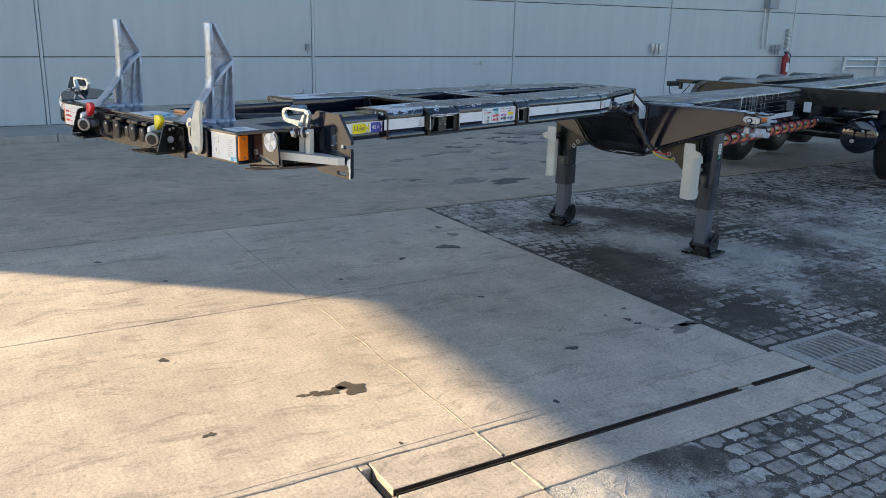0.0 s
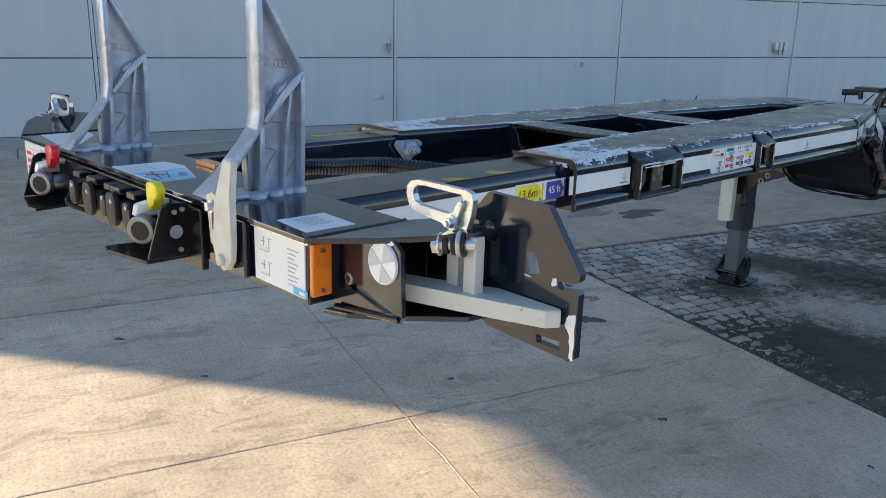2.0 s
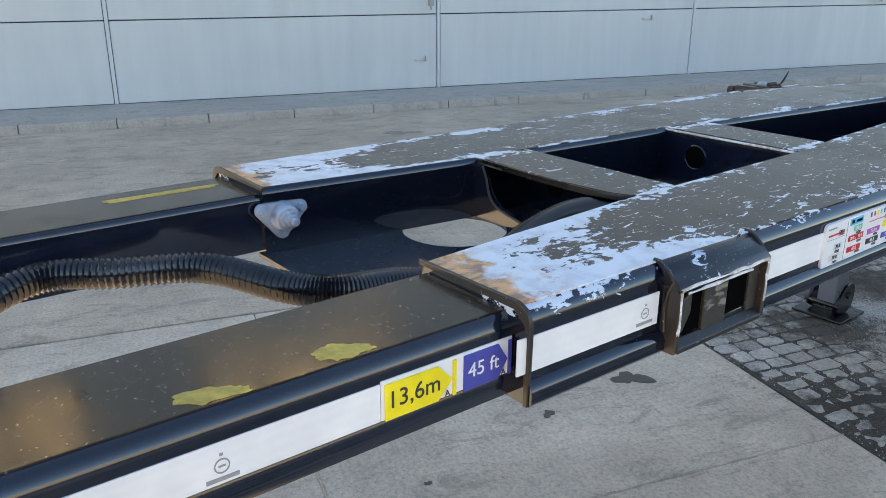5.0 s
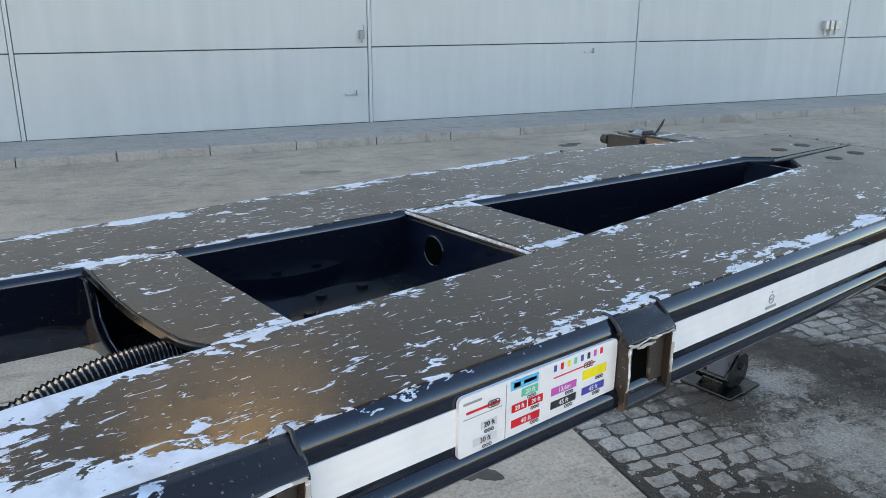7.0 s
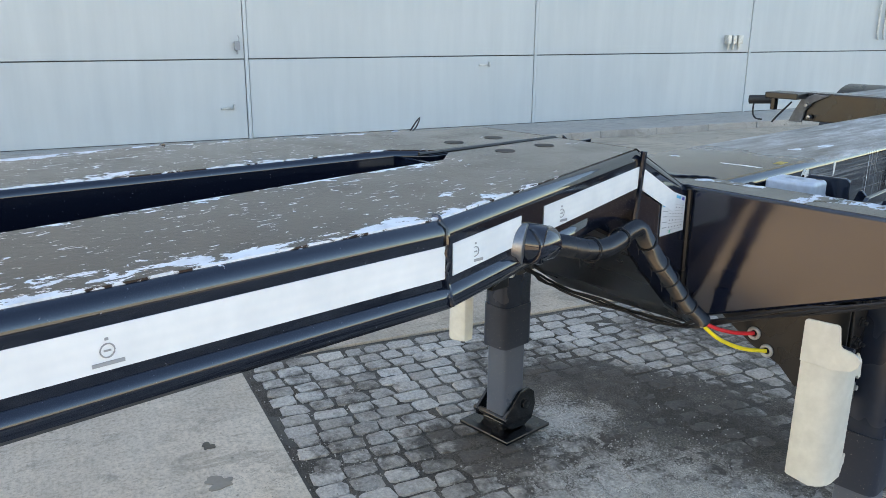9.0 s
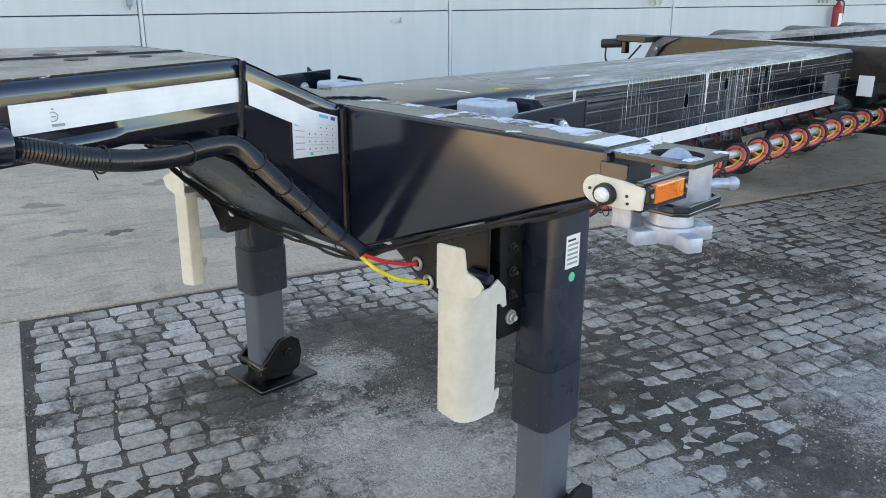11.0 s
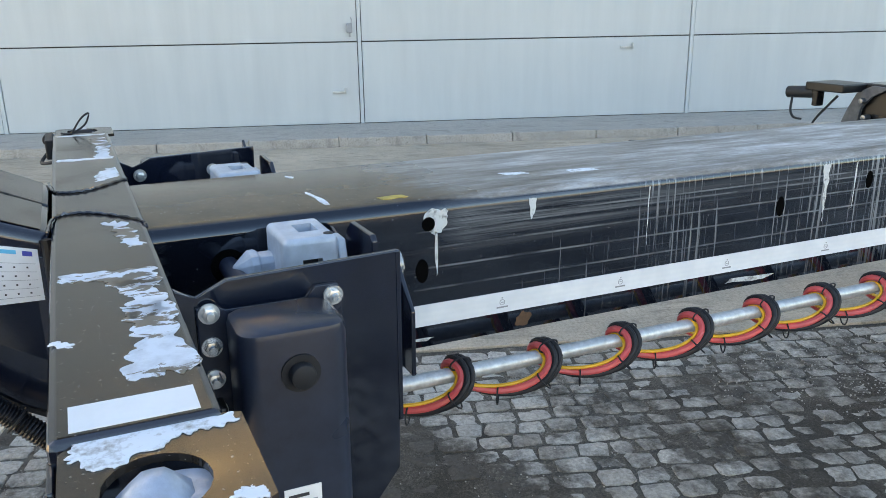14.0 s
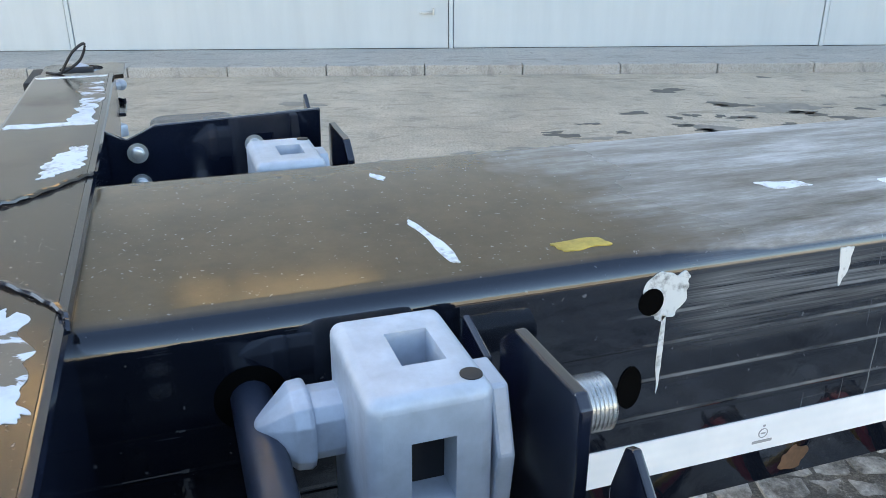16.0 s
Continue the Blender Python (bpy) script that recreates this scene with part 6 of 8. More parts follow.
def landing_leg():
    """Bracket plate, gear tube, telescopic leg and tilting foot."""
    bm = bmesh.new()
    prism(bm, [(6.205, 1.235), (6.235, 1.215), (6.28, 1.240), (6.552, 1.250), (6.545, 0.86), (6.50, 0.80), (6.22, 0.80), (6.205, 1.0)], "x", 0.596, 0.608, 0.002)
    br = both(part("leg_bracket", bm, BLACK, trailer, "black leg bracket plate"))
    bm = bmesh.new()
    prism(bm, [(6.232, 1.205), (6.262, 1.205), (6.275, 1.193), (6.395, 1.193), (6.41, 1.214), (6.445, 1.214), (6.452, 1.20), (6.452, 0.93), (6.232, 0.93)], "x", 0.608, 0.617, 0.002)
    part("mounting_plate", bm, LEG_GREY, br)
    for k in range(5):
        for y in (6.250, 6.437):
            bm = bmesh.new()
            hex_bolt(bm, (0.617, y, 1.196 - k * 0.052), (1, 0, 0), 0.0115, 0.008)
            part("bolt", bm, ZINC, br, "", True)
            bm = bmesh.new()
            cyl(bm, (0.596, y, 1.196 - k * 0.052), (0.593, y, 1.196 - k * 0.052), 0.0165, 0.0165, 18)
            cyl(bm, (0.593, y, 1.196 - k * 0.052), (0.585, y, 1.196 - k * 0.052), 0.012, 0.009, 14, 0.002)
            part("bolt_head", bm, ZINC, br, "", True)
    bm = bmesh.new()
    loft(bm, [[(0.678 + x * s, 6.347 + y * s, z) for x, y in round_rect(0.122, 0.155, 0.026)] for s, z in ((1.0, 0.44), (1.0, 1.188), (0.97, 1.196), (0.88, 1.200))])
    lg = both(part("landing_leg", bm, LEG_GREY, trailer, "dark grey landing leg with a chipped inner tube", True))
    bm = bmesh.new()
    cyl(bm, (0.738, 6.35, 1.135), (0.743, 6.35, 1.135), 0.028, 0.028, 24)
    cyl(bm, (0.743, 6.35, 1.135), (0.760, 6.35, 1.135), 0.019, 0.018, 20, 0.003)
    part("plug", bm, RUBBER, lg, "black rubber plug", True)
    bm = bmesh.new()
    loft(bm, [[(0.678 + x, 6.347 + y, z) for x, y in round_rect(0.10, 0.118, 0.012)] for z in (0.13, 0.46)])
    part("inner_tube", bm, LEG_INNER, lg, "grey-blue inner tube with bare flecks", True)
    bm = bmesh.new()
    loft(bm, [[(0.678 + x, 6.347 + y, z) for x, y in round_rect(0.130, 0.163, 0.028)] for z in (0.43, 0.60)])
    part("lower_sleeve", bm, LEG_CHIPPED, lg, "", True)
    bm = bmesh.new()
    box(bm, 0.56, 0.828, 6.24, 6.50, 0.052, 0.066, 0.003)
    part("foot_plate", bm, BLACK_DULL, lg)
    for x in (0.612, 0.762):
        bm = bmesh.new()
        prism(bm, [(6.275, 0.13), (6.285, 0.10), (6.33, 0.073), (6.40, 0.068), (6.45, 0.09), (6.465, 0.15), (6.455, 0.205), (6.42, 0.23), (6.37, 0.225)], "x", x, x + 0.014, 0.002)
        part("foot_cheek", bm, BLACK_DULL, lg)
    for y, z, r in ((6.29, 0.125, 0.013), (6.40, 0.165, 0.02)):
        bm = bmesh.new()
        cyl(bm, (0.604, y, z), (0.786, y, z), r, r, 14, 0.002)
        part("foot_axle", bm, BLACK_DULL, lg, "", True)
    bm = bmesh.new()
    box(bm, 0.64, 0.75, 6.30, 6.44, 0.062, 0.10, 0.004)
    part("foot_block", bm, BLACK_DULL, lg)
    # white trough guard with hooked cheeks
    bm = bmesh.new()
    out = [(0.590, 6.06), (0.590, 6.032), (0.5935, 6.0235), (0.600, 6.020), (0.656, 6.020), (0.672, 6.024), (0.685, 6.034), (0.693, 6.047), (0.696, 6.062), (0.696, 6.115),
           (0.690, 6.115), (0.690, 6.063), (0.687, 6.050), (0.680, 6.039), (0.669, 6.030), (0.655, 6.026), (0.602, 6.026), (0.598, 6.029), (0.596, 6.034), (0.596, 6.06)]
    loft(bm, [[(x, y, z + (0.010 * abs(x - 0.655) / 0.06 if z < 0.6 else 0.0)) for x, y in out] for z in (0.534, 0.545, 0.868)])
    tr = both(part("guard_trough", bm, WHITE, trailer, "cream-white steel guard on the leg", True))
    bm = bmesh.new()
    prism(bm, [(0.592, 0.860), (0.592, 0.963), (0.594, 0.968), (0.599, 0.971), (0.668, 0.974), (0.674, 0.972), (0.677, 0.966), (0.681, 0.924), (0.686, 0.918), (0.706, 0.917), (0.720, 0.912), (0.735, 0.898), (0.729, 0.883), (0.714, 0.868), (0.692, 0.863), (0.672, 0.858)], "y", 6.0185, 6.0255, 0.0015)
    part("guard_tongue", bm, WHITE, tr)
    bm = bmesh.new()
    prism(bm, [(6.09, 0.868), (6.117, 0.884), (6.143, 0.857), (6.150, 0.812), (6.137, 0.808), (6.128, 0.822), (6.108, 0.822), (6.09, 0.83)], "x", 0.6905, 0.6965, 0.001)
    part("guard_hook", bm, WHITE, tr)
    bm = bmesh.new()
    prism(bm, [(6.108, 0.555), (6.108, 0.596), (6.133, 0.600), (6.131, 0.572), (6.122, 0.570), (6.118, 0.548)], "x", 0.6905, 0.6965, 0.001)
    part("guard_hook", bm, WHITE, tr)
    bm = bmesh.new()
    cyl(bm, (0.60, 6.10, 0.885), (0.688, 6.10, 0.885), 0.012, 0.012, 12)
    part("guard_pin", bm, LEG_GREY, tr, "", True)
    bm = bmesh.new()
    box(bm, 0.60, 0.655, 6.17, 6.26, 0.70, 1.06, 0.004)
    ml = part("leg_channel", bm, BLACK_DULL, lg)
    for k in range(5):
        bm = bmesh.new()
        hex_bolt(bm, (0.655, 6.215, 0.75 + k * 0.06), (1, 0, 0), 0.010 if k else 0.014, 0.006)
        part("bolt", bm, GALV if k == 0 else RUBBER, ml, "", True)
    bm = bmesh.new()
    box(bm, 0.731, 0.7405, 6.315, 6.370, 0.87, 0.955)
    st = part("leg_sticker", bm, PAPER, lg, "white sticker with small print")
    for k in range(6):
        bm = bmesh.new()
        box(bm, 0.740, 0.7415, 6.321, 6.321 + (0.03 if k == 0 else 0.042), 0.940 - k * 0.012, 0.945 - k * 0.012)
        part("print_line", bm, INK if k == 0 else GREY_INK, st)
    bm = bmesh.new()
    cyl(bm, (0.736, 6.345, 0.845), (0.7405, 6.345, 0.845), 0.013, 0.012, 20)
    part("round_sticker", bm, GREEN, lg, "small round green sticker", True)
    return lg


landing_leg()
bm = bmesh.new()
tube(bm, [(-0.60, 6.346, 1.14), (0.60, 6.346, 1.14)], 0.0195, 16)
part("leg_shaft", bm, LEG_GREY, trailer, "", True)
bm = bmesh.new()
prism(bm, [(-0.62, 0.86), (-0.40, 0.86), (-0.26, 0.93), (-0.26, 0.98), (-0.62, 1.0)], "y", 6.42, 6.45, 0.004)
part("leg_brace", bm, BLACK_DULL, trailer)
bm = bmesh.new()
tube(bm, [(-0.30, 6.4, 0.90), (-0.22, 6.36, 0.80)], 0.016, 12)
part("crank_stub", bm, BLACK_DULL, trailer, "", True)


# ---- stowed container lock: cast box with a pointed cone, held between plates ----
def stowed_lock():
    lock = bmesh.new()
    x0, x1, y0, y1, z0, z1 = 0.266, 0.410, 6.413, 6.514, 1.030, 1.229
    box(lock, x0, x1, y0, y1, z0, z1)
    bmesh.ops.bevel(lock, geom=list(lock.edges), offset=0.011, segments=5, profile=0.5, affect="EDGES", clamp_overlap=True)
    windows = ((2, 0.307, 0.362, 6.453, 6.490), (0, 6.446, 6.482, 1.132, 1.190))
    for axis, a0, a1, b0, b1 in windows:
        for ax, cuts in (((axis + 1) % 3 if axis else 1, (a0, a1)), ((axis + 2) % 3 if axis else 2, (b0, b1))):
            for co in cuts:
                p, nn = Vector((0, 0, 0)), Vector((0, 0, 0))
                p[ax], nn[ax] = co, 1.0
                bmesh.ops.bisect_plane(lock, geom=lock.verts[:] + lock.edges[:] + lock.faces[:], plane_co=p, plane_no=nn)
    top = [f for f in lock.faces if f.normal.z > 0.9 and 0.307 < f.calc_center_median().x < 0.362 and 6.453 < f.calc_center_median().y < 6.490]
    front = [f for f in lock.faces if f.normal.x > 0.9 and 6.446 < f.calc_center_median().y < 6.482 and 1.132 < f.calc_center_median().z < 1.190]
    for fs, step in ((top, Vector((0, 0, -0.035))), (front, Vector((-0.035, 0, 0)))):
        got = bmesh.ops.extrude_face_region(lock, geom=fs)
        bmesh.ops.translate(lock, vec=step, verts=[g for g in got["geom"] if isinstance(g, bmesh.types.BMVert)])
        bmesh.ops.delete(lock, geom=fs, context="FACES")
    ob = both(part("stowed_lock", lock, LOCK_PAINT, trailer, "pale cast container lock stowed beside the beam", True))
    for p in ob.data.polygons:
        p.use_smooth = max(abs(c) for c in p.normal) < 0.999
    # black plates at the bottom of both windows, painted shade
    bm = bmesh.new()
    box(bm, 0.306, 0.363, 6.452, 6.491, 1.186, 1.194)
    box(bm, 0.378, 0.3805, 6.445, 6.483, 1.131, 1.191)
    part("lock_inside", bm, RUBBER, ob, "black plates painted as the shade inside the lock")
    bm = bmesh.new()
    cx, cz = 0.302, 1.153
    secs = []
    square = [(abs(math.cos(a)) ** 0.62 * (1 if math.cos(a) > 0 else -1), abs(math.sin(a)) ** 0.62 * (1 if math.sin(a) > 0 else -1)) for a in [2 * math.pi * (k + 0.5) / 10 for k in range(10)]]
    for y, w, h in ((y0 + 0.01, 0.027, 0.029), (6.388, 0.027, 0.029), (6.3875, 0.034, 0.032), (6.384, 0.036, 0.034), (6.372, 0.035, 0.033), (6.350, 0.017, 0.015), (6.343, 0.010, 0.009), (6.340, 0.004, 0.004)):
        secs.append([(cx + w * p, y, cz + h * q) for p, q in square])
    loft(bm, secs)
    part("lock_cone", bm, LOCK_PAINT, ob, "blunt pointed cone", False, 0.002)
    # small black disc on top, for the shade in a rivet hole
    bm = bmesh.new()
    cyl(bm, (x1 - 0.02, y1 - 0.014, z1 - 0.001), (x1 - 0.02, y1 - 0.014, z1 + 0.001), 0.009, 0.009, 16)
    part("rivet_hole", bm, RUBBER, ob)
    bm = bmesh.new()
    prism(bm, [(0.30, 1.13), (0.345, 1.215), (0.39, 1.215), (0.41, 1.16), (0.40, 1.09), (0.33, 1.09)], "y", y1 + 0.002, y1 + 0.018, 0.003)
    part("lock_lever", bm, LOCK_PAINT, ob)
    return ob


stowed_lock()
bm = bmesh.new()
prism(bm, [(0.24, 1.20), (0.30, 1.185), (0.305, 1.10), (0.24, 1.10)], "y", 6.548, 6.556, 0.002)
both(part("gusset", bm, BLACK, trailer))
bm = bmesh.new()
prism(bm, [(0.305, 1.205), (0.335, 1.230), (0.445, 1.232), (0.455, 1.222), (0.455, 0.96), (0.305, 0.96)], "y", 6.560, 6.571, 0.002)
both(part("lock_bracket", bm, BLACK, trailer))
bm = bmesh.new()
prism(bm, [(0.56, 1.22), (0.61, 1.25), (0.61, 0.95), (0.52, 0.95)], "y", 6.545, 6.553, 0.002)
both(part("edge_cheek", bm, BLACK, trailer))
bm = bmesh.new()
loft(bm, [[(0.318 + r * math.cos(a), 6.571 + k * 0.0022, 1.128 + r * math.sin(a)) for a in [2 * math.pi * i / 20 for i in range(20)]] for k, r in enumerate([0.0285, 0.0255] * 22)])
both(part("threaded_bolt", bm, ZINC, trailer, "bright threaded bolt end", True))
bm = bmesh.new()
prism(bm, [(0.455, 1.150), (0.470, 1.196), (0.480, 1.200), (0.560, 1.12), (0.560, 1.0), (0.455, 1.0)], "y", 6.590, 6.598, 0.002)
both(part("cheek_gusset", bm, BLACK, trailer))
bm = bmesh.new()
# black disc round the shaft, painting the shade of an uncut hole
cyl(bm, (BEAM_W - 0.002, 6.346, 1.14), (BEAM_W + 0.0012, 6.346, 1.14), 0.034, 0.034, 28)
both(part("shaft_hole", bm, HOLE_SHADE, trailer))

# ---- main beam ----
bm = bmesh.new()
prof = [(-BEAM_W, BEAM_LOW), (BEAM_W, BEAM_LOW)]
for z in (0.90, 1.02, 1.068, 1.112):
    prof += [(BEAM_W, z - 0.002), (BEAM_W, z), (BEAM_W - 0.0008, z + 0.003), (BEAM_W, z + 0.006), (BEAM_W, z + 0.008)] if z > 0.95 else []
prof += arc(BEAM_W - 0.03, BEAM_TOP - 0.03, 0.03, 0, 90, 6) + arc(-BEAM_W + 0.03, BEAM_TOP - 0.03, 0.03, 90, 180, 6)
loft(bm, [[(x, y, z) for x, z in prof] for y in (6.1, 6.9, 8.0, 9.0, 10.0, 12.0, 14.6)])
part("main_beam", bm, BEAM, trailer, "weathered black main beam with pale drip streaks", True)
for y, z, a, b in ((6.768, 1.174, 0.015, 0.016), (6.752, 1.071, 0.015, 0.027), (7.79, 1.103, 0.014, 0.027), (8.12, 1.145, 0.013, 0.025), (8.51, 1.170, 0.012, 0.024)):
    # flat black disc on the side, the shade of a hole painted on
    bm = bmesh.new()
    prism(bm, [(y + a * math.cos(t), z + b * math.sin(t)) for t in [2 * math.pi * k / 20 for k in range(20)]], "x", BEAM_W - 0.001, BEAM_W + 0.0012)
    part("beam_hole", bm, HOLE_SHADE, trailer, "black disc painted as a hole's shade on the beam's side")


def side_splash(outline, seed, rough=0.004, mat=None):
    pts = torn(outline, rough * 0.8, seed, 6)
    bm = bmesh.new()
    prism(bm, pts, "x", BEAM_W - 0.001, BEAM_W + 0.0005)
    part("paint_splash", bm, mat or SPLASH, trailer, "dried white splash")


side_splash([(6.765, 1.158), (6.785, 1.148), (6.808, 1.165), (6.815, 1.198), (6.79, 1.205), (6.76, 1.198)], 1, 0.006)
side_splash([(6.783, 1.155), (6.789, 1.155), (6.790, 1.09), (6.787, 1.055), (6.783, 1.09)], 2, 0.001)
side_splash([(7.015, 1.205), (7.035, 1.205), (7.032, 1.175), (7.022, 1.155)], 3, 0.002)
side_splash([(6.985, 0.905), (7.02, 0.902), (7.03, 0.925), (7.008, 0.938), (6.99, 0.925)], 4, 0.003, RUST)
side_splash([(6.62, 0.908), (6.76, 0.906), (6.78, 0.913), (6.64, 0.916)], 5, 0.002)
side_splash([(7.62, 0.91), (7.76, 0.905), (7.80, 0.915), (7.64, 0.922)], 6, 0.003)
side_splash([(7.93, 1.205), (7.965, 1.205), (7.96, 1.165), (7.954, 1.10), (7.951, 1.04), (7.946, 1.10), (7.94, 1.155)], 7, 0.005)
for y0, ln, w in ((8.06, 0.14, 0.006), (8.22, 0.16, 0.004), (8.27, 0.1, 0.004), (8.33, 0.17, 0.004), (8.44, 0.12, 0.005), (8.55, 0.14, 0.005), (8.75, 0.05, 0.01), (8.9, 0.06, 0.008), (7.35, 0.15, 0.004)):
    side_splash([(y0, 1.20), (y0 + w, 1.20), (y0 + w * 0.8, 1.2 - ln * 0.6), (y0 + w * 0.6, 1.2 - ln), (y0 + w * 0.2, 1.2 - ln * 0.7)], int(y0 * 100), 0.0015)
for k, pts in enumerate(([(0.045, 6.553), (0.06, 6.548), (0.178, 6.558), (0.182, 6.568), (0.16, 6.57)], [(-0.15, 6.556), (-0.135, 6.552), (-0.11, 6.566), (-0.125, 6.57)], [(0.165, 6.675), (0.19, 6.68), (0.188, 6.74), (0.165, 6.735)], [(0.05, 7.03), (0.08, 7.04), (0.085, 7.10), (0.06, 7.09)], [(0.09, 7.2), (0.12, 7.2), (0.12, 7.28), (0.10, 7.27)])):
    bm = bmesh.new()
    prism(bm, torn(pts, 0.003, 60 + k, 6), "z", BEAM_TOP, BEAM_TOP + 0.0012)
    part("paint_mark", bm, FLAKED if k != 2 else OCHRE, trailer)

# carrier rod with coiled brake and electric lines
ROD_X, ROD_Z = 0.335, 0.868
bm = bmesh.new()
tube(bm, [(ROD_X, 6.45 + k * 0.25, ROD_Z) for k in range(15)], 0.0165, 14)
part("carrier_rod", bm, GALV, trailer, "galvanised carrier rod", True)
PITCH = 0.215


def coil_point(turn, radius, dy):
    """On the line's way round the rod: it hangs below, comes up in front and crosses over."""
    a = 2 * math.pi * turn
    return Vector((ROD_X - radius * math.sin(a), 6.565 + dy + PITCH * turn - 0.046 * math.sin(a), ROD_Z - 0.017 + (radius + 0.003) * math.cos(a)))


def coil(r_cable, radius, dy, mat, label):
    bm = bmesh.new()
    tube(bm, [coil_point(k / 26, radius, dy) for k in range(26 * 15)], r_cable, 8)
    part("coiled_line", bm, mat, trailer, label, True)


coil(0.0068, 0.050, 0.003, RUBBER, "black coiled cable")
coil(0.0068, 0.049, 0.016, RUBBER, "black coiled cable")
coil(0.0084, 0.040, -0.006, simple("salmon_line", (0.70, 0.10, 0.10), 0.35, 0.0, 0.2, 30.0, 0.02), "red coiled air line")
coil(0.0042, 0.028, -0.012, simple("amber_line", (0.80, 0.44, 0.02), 0.35, 0.0, 0.2, 30.0, 0.02), "yellow coiled air line")
for k in range(14):
    for off in (0.50, 0.70, 0.93):
        bm = bmesh.new()
        c = coil_point(k + off, 0.052, -0.003)
        d = (coil_point(k + off + 0.01, 0.052, 0) - coil_point(k + off - 0.01, 0.052, 0)).normalized()
        e = d.cross(Vector((0, 0.3, 1))).normalized()
        g = e.cross(d)
        tube(bm, [c + e * (0.028 * math.cos(t)) + g * (0.020 * math.sin(t)) for t in [2 * math.pi * i / 12 for i in range(12)]], 0.002, 5, 0, True)
        part("cable_tie", bm, RUBBER, trailer)

SLEEVE_PARTS = set(trailer.children)
# ---- front bolster: box beam, plates, reflectors, locking bars ----
FT = 1.3695
FAR_END = 0.105   # the head reaches further out on the far side
bm = bmesh.new()
box(bm, -0.688 - FAR_END, 0.688, 1.889, 2.10, 1.245, FT - 0.012, 0.004)
part("front_box", bm, BLACK, trailer, "glossy black front box beam")
bm = bmesh.new()
half = [(0.692, 1.880), (0.692, 2.105), (0.452, 2.105)]
prism(bm, half + [(-x - (FAR_END if x > 0.6 else 0.0), y) for x, y in half[::-1]], "z", FT - 0.010, FT, 0.002)
part("front_top_plate", bm, BLACK, trailer, "glossy black front top plate")
bm = bmesh.new()
prism(bm, [(0.6925, 1.881), (0.702, 1.886), (0.772, 1.915), (0.842, 1.945), (0.895, 1.990), (0.942, 2.032), (0.946, 2.042), (0.930, 2.105), (0.90, 2.175), (0.80, 2.20), (0.6925, 2.105)], "z", FT - 0.010, FT, 0.002)
sloped(bm, 0.692, 0.151)
both(part("gusset_plate", bm, BLACK, trailer, "glossy black gusset plate rising outwards"))
bm = bmesh.new()
tube(bm, [(0.692, 1.885 + 0.011 * k, FT + 0.0004 * math.sin(k * 2.3)) for k in range(21)], 0.0032, 6)
both(part("weld_seam", bm, BLACK_DULL, trailer, "", True))
bm = bmesh.new()
prism(bm, [(0.671, 1.930), (0.735, 1.935), (0.812, 1.970), (0.928, 2.038), (0.936, 2.072), (0.90, 2.165), (0.671, 2.11)], "z", 1.217, 1.2265, 0.002)
sloped(bm, 0.67, 0.13)
both(part("lower_gusset", bm, BLACK, trailer))


# big end plate with slots
EP = 2.091
bm = bmesh.new()
plate = [(0.880, 1.425), (0.914, 1.462), (1.042, 1.459), (1.110, 1.366), (1.108, 1.356), (1.102, 1.351), (1.071, 1.347), (1.065, 1.341), (1.071, 1.335), (1.106, 1.340), (1.109, 1.334), (1.109, 1.230), (1.097, 1.223), (0.924, 1.232), (0.867, 1.262), (0.857, 1.36)]
prism(bm, pierced(plate, [(1.001, 1.378), (1.020, 1.383), (1.032, 1.350), (1.013, 1.343)], [(1.031, 1.249), (1.079, 1.250), (1.081, 1.235), (1.032, 1.236)]), "y", EP, EP + 0.014)
endp = both(part("end_plate", bm, BLACK, trailer, "large black end plate with slots"))
bm = bmesh.new()
bmesh.ops.create_uvsphere(bm, u_segments=14, v_segments=8, radius=0.012, matrix=Matrix.Translation((0.926, EP - 0.004, 1.406)))
tube(bm, [(0.926, EP, 1.398), (0.926, EP - 0.010, 1.390), (0.924, EP - 0.004, 1.382)], 0.006, 8)
part("weld_stud", bm, BLACK, endp, "", True)
bm = bmesh.new()
tube(bm, [(0.932 - 0.02 * k, EP - 0.002, 1.404 - 0.003 * k) for k in range(4)], 0.005, 8)
part("weld_bead", bm, BLACK, endp, "", True)
for pts, rg, sd, n in (([(1.095, 1.300), (1.107, 1.304), (1.107, 1.226), (1.100, 1.228), (1.098, 1.262), (1.088, 1.286)], 0.002, 31, 6), ([(1.056, 1.351), (1.067, 1.350), (1.064, 1.338), (1.059, 1.336)], 0.0015, 32, 6), ([(1.000, 1.343), (1.012, 1.342), (1.014, 1.340), (1.001, 1.341)], 0.0005, 33, 4)):
    bm = bmesh.new()
    prism(bm, torn(pts, rg, sd, n), "y", EP - 0.0012, EP + 0.002)
    part("bare_spot", bm, PAPER, endp)
# dark web behind the locking bar
bm = bmesh.new()
prism(bm, [(0.680, 2.098), (0.690, 2.098), (0.690, 2.164), (0.905, 2.164), (0.905, 2.176), (0.680, 2.176)], "z", 1.2265, FT - 0.012, 0.002)
both(part("back_web", bm, BLACK_DULL, trailer))
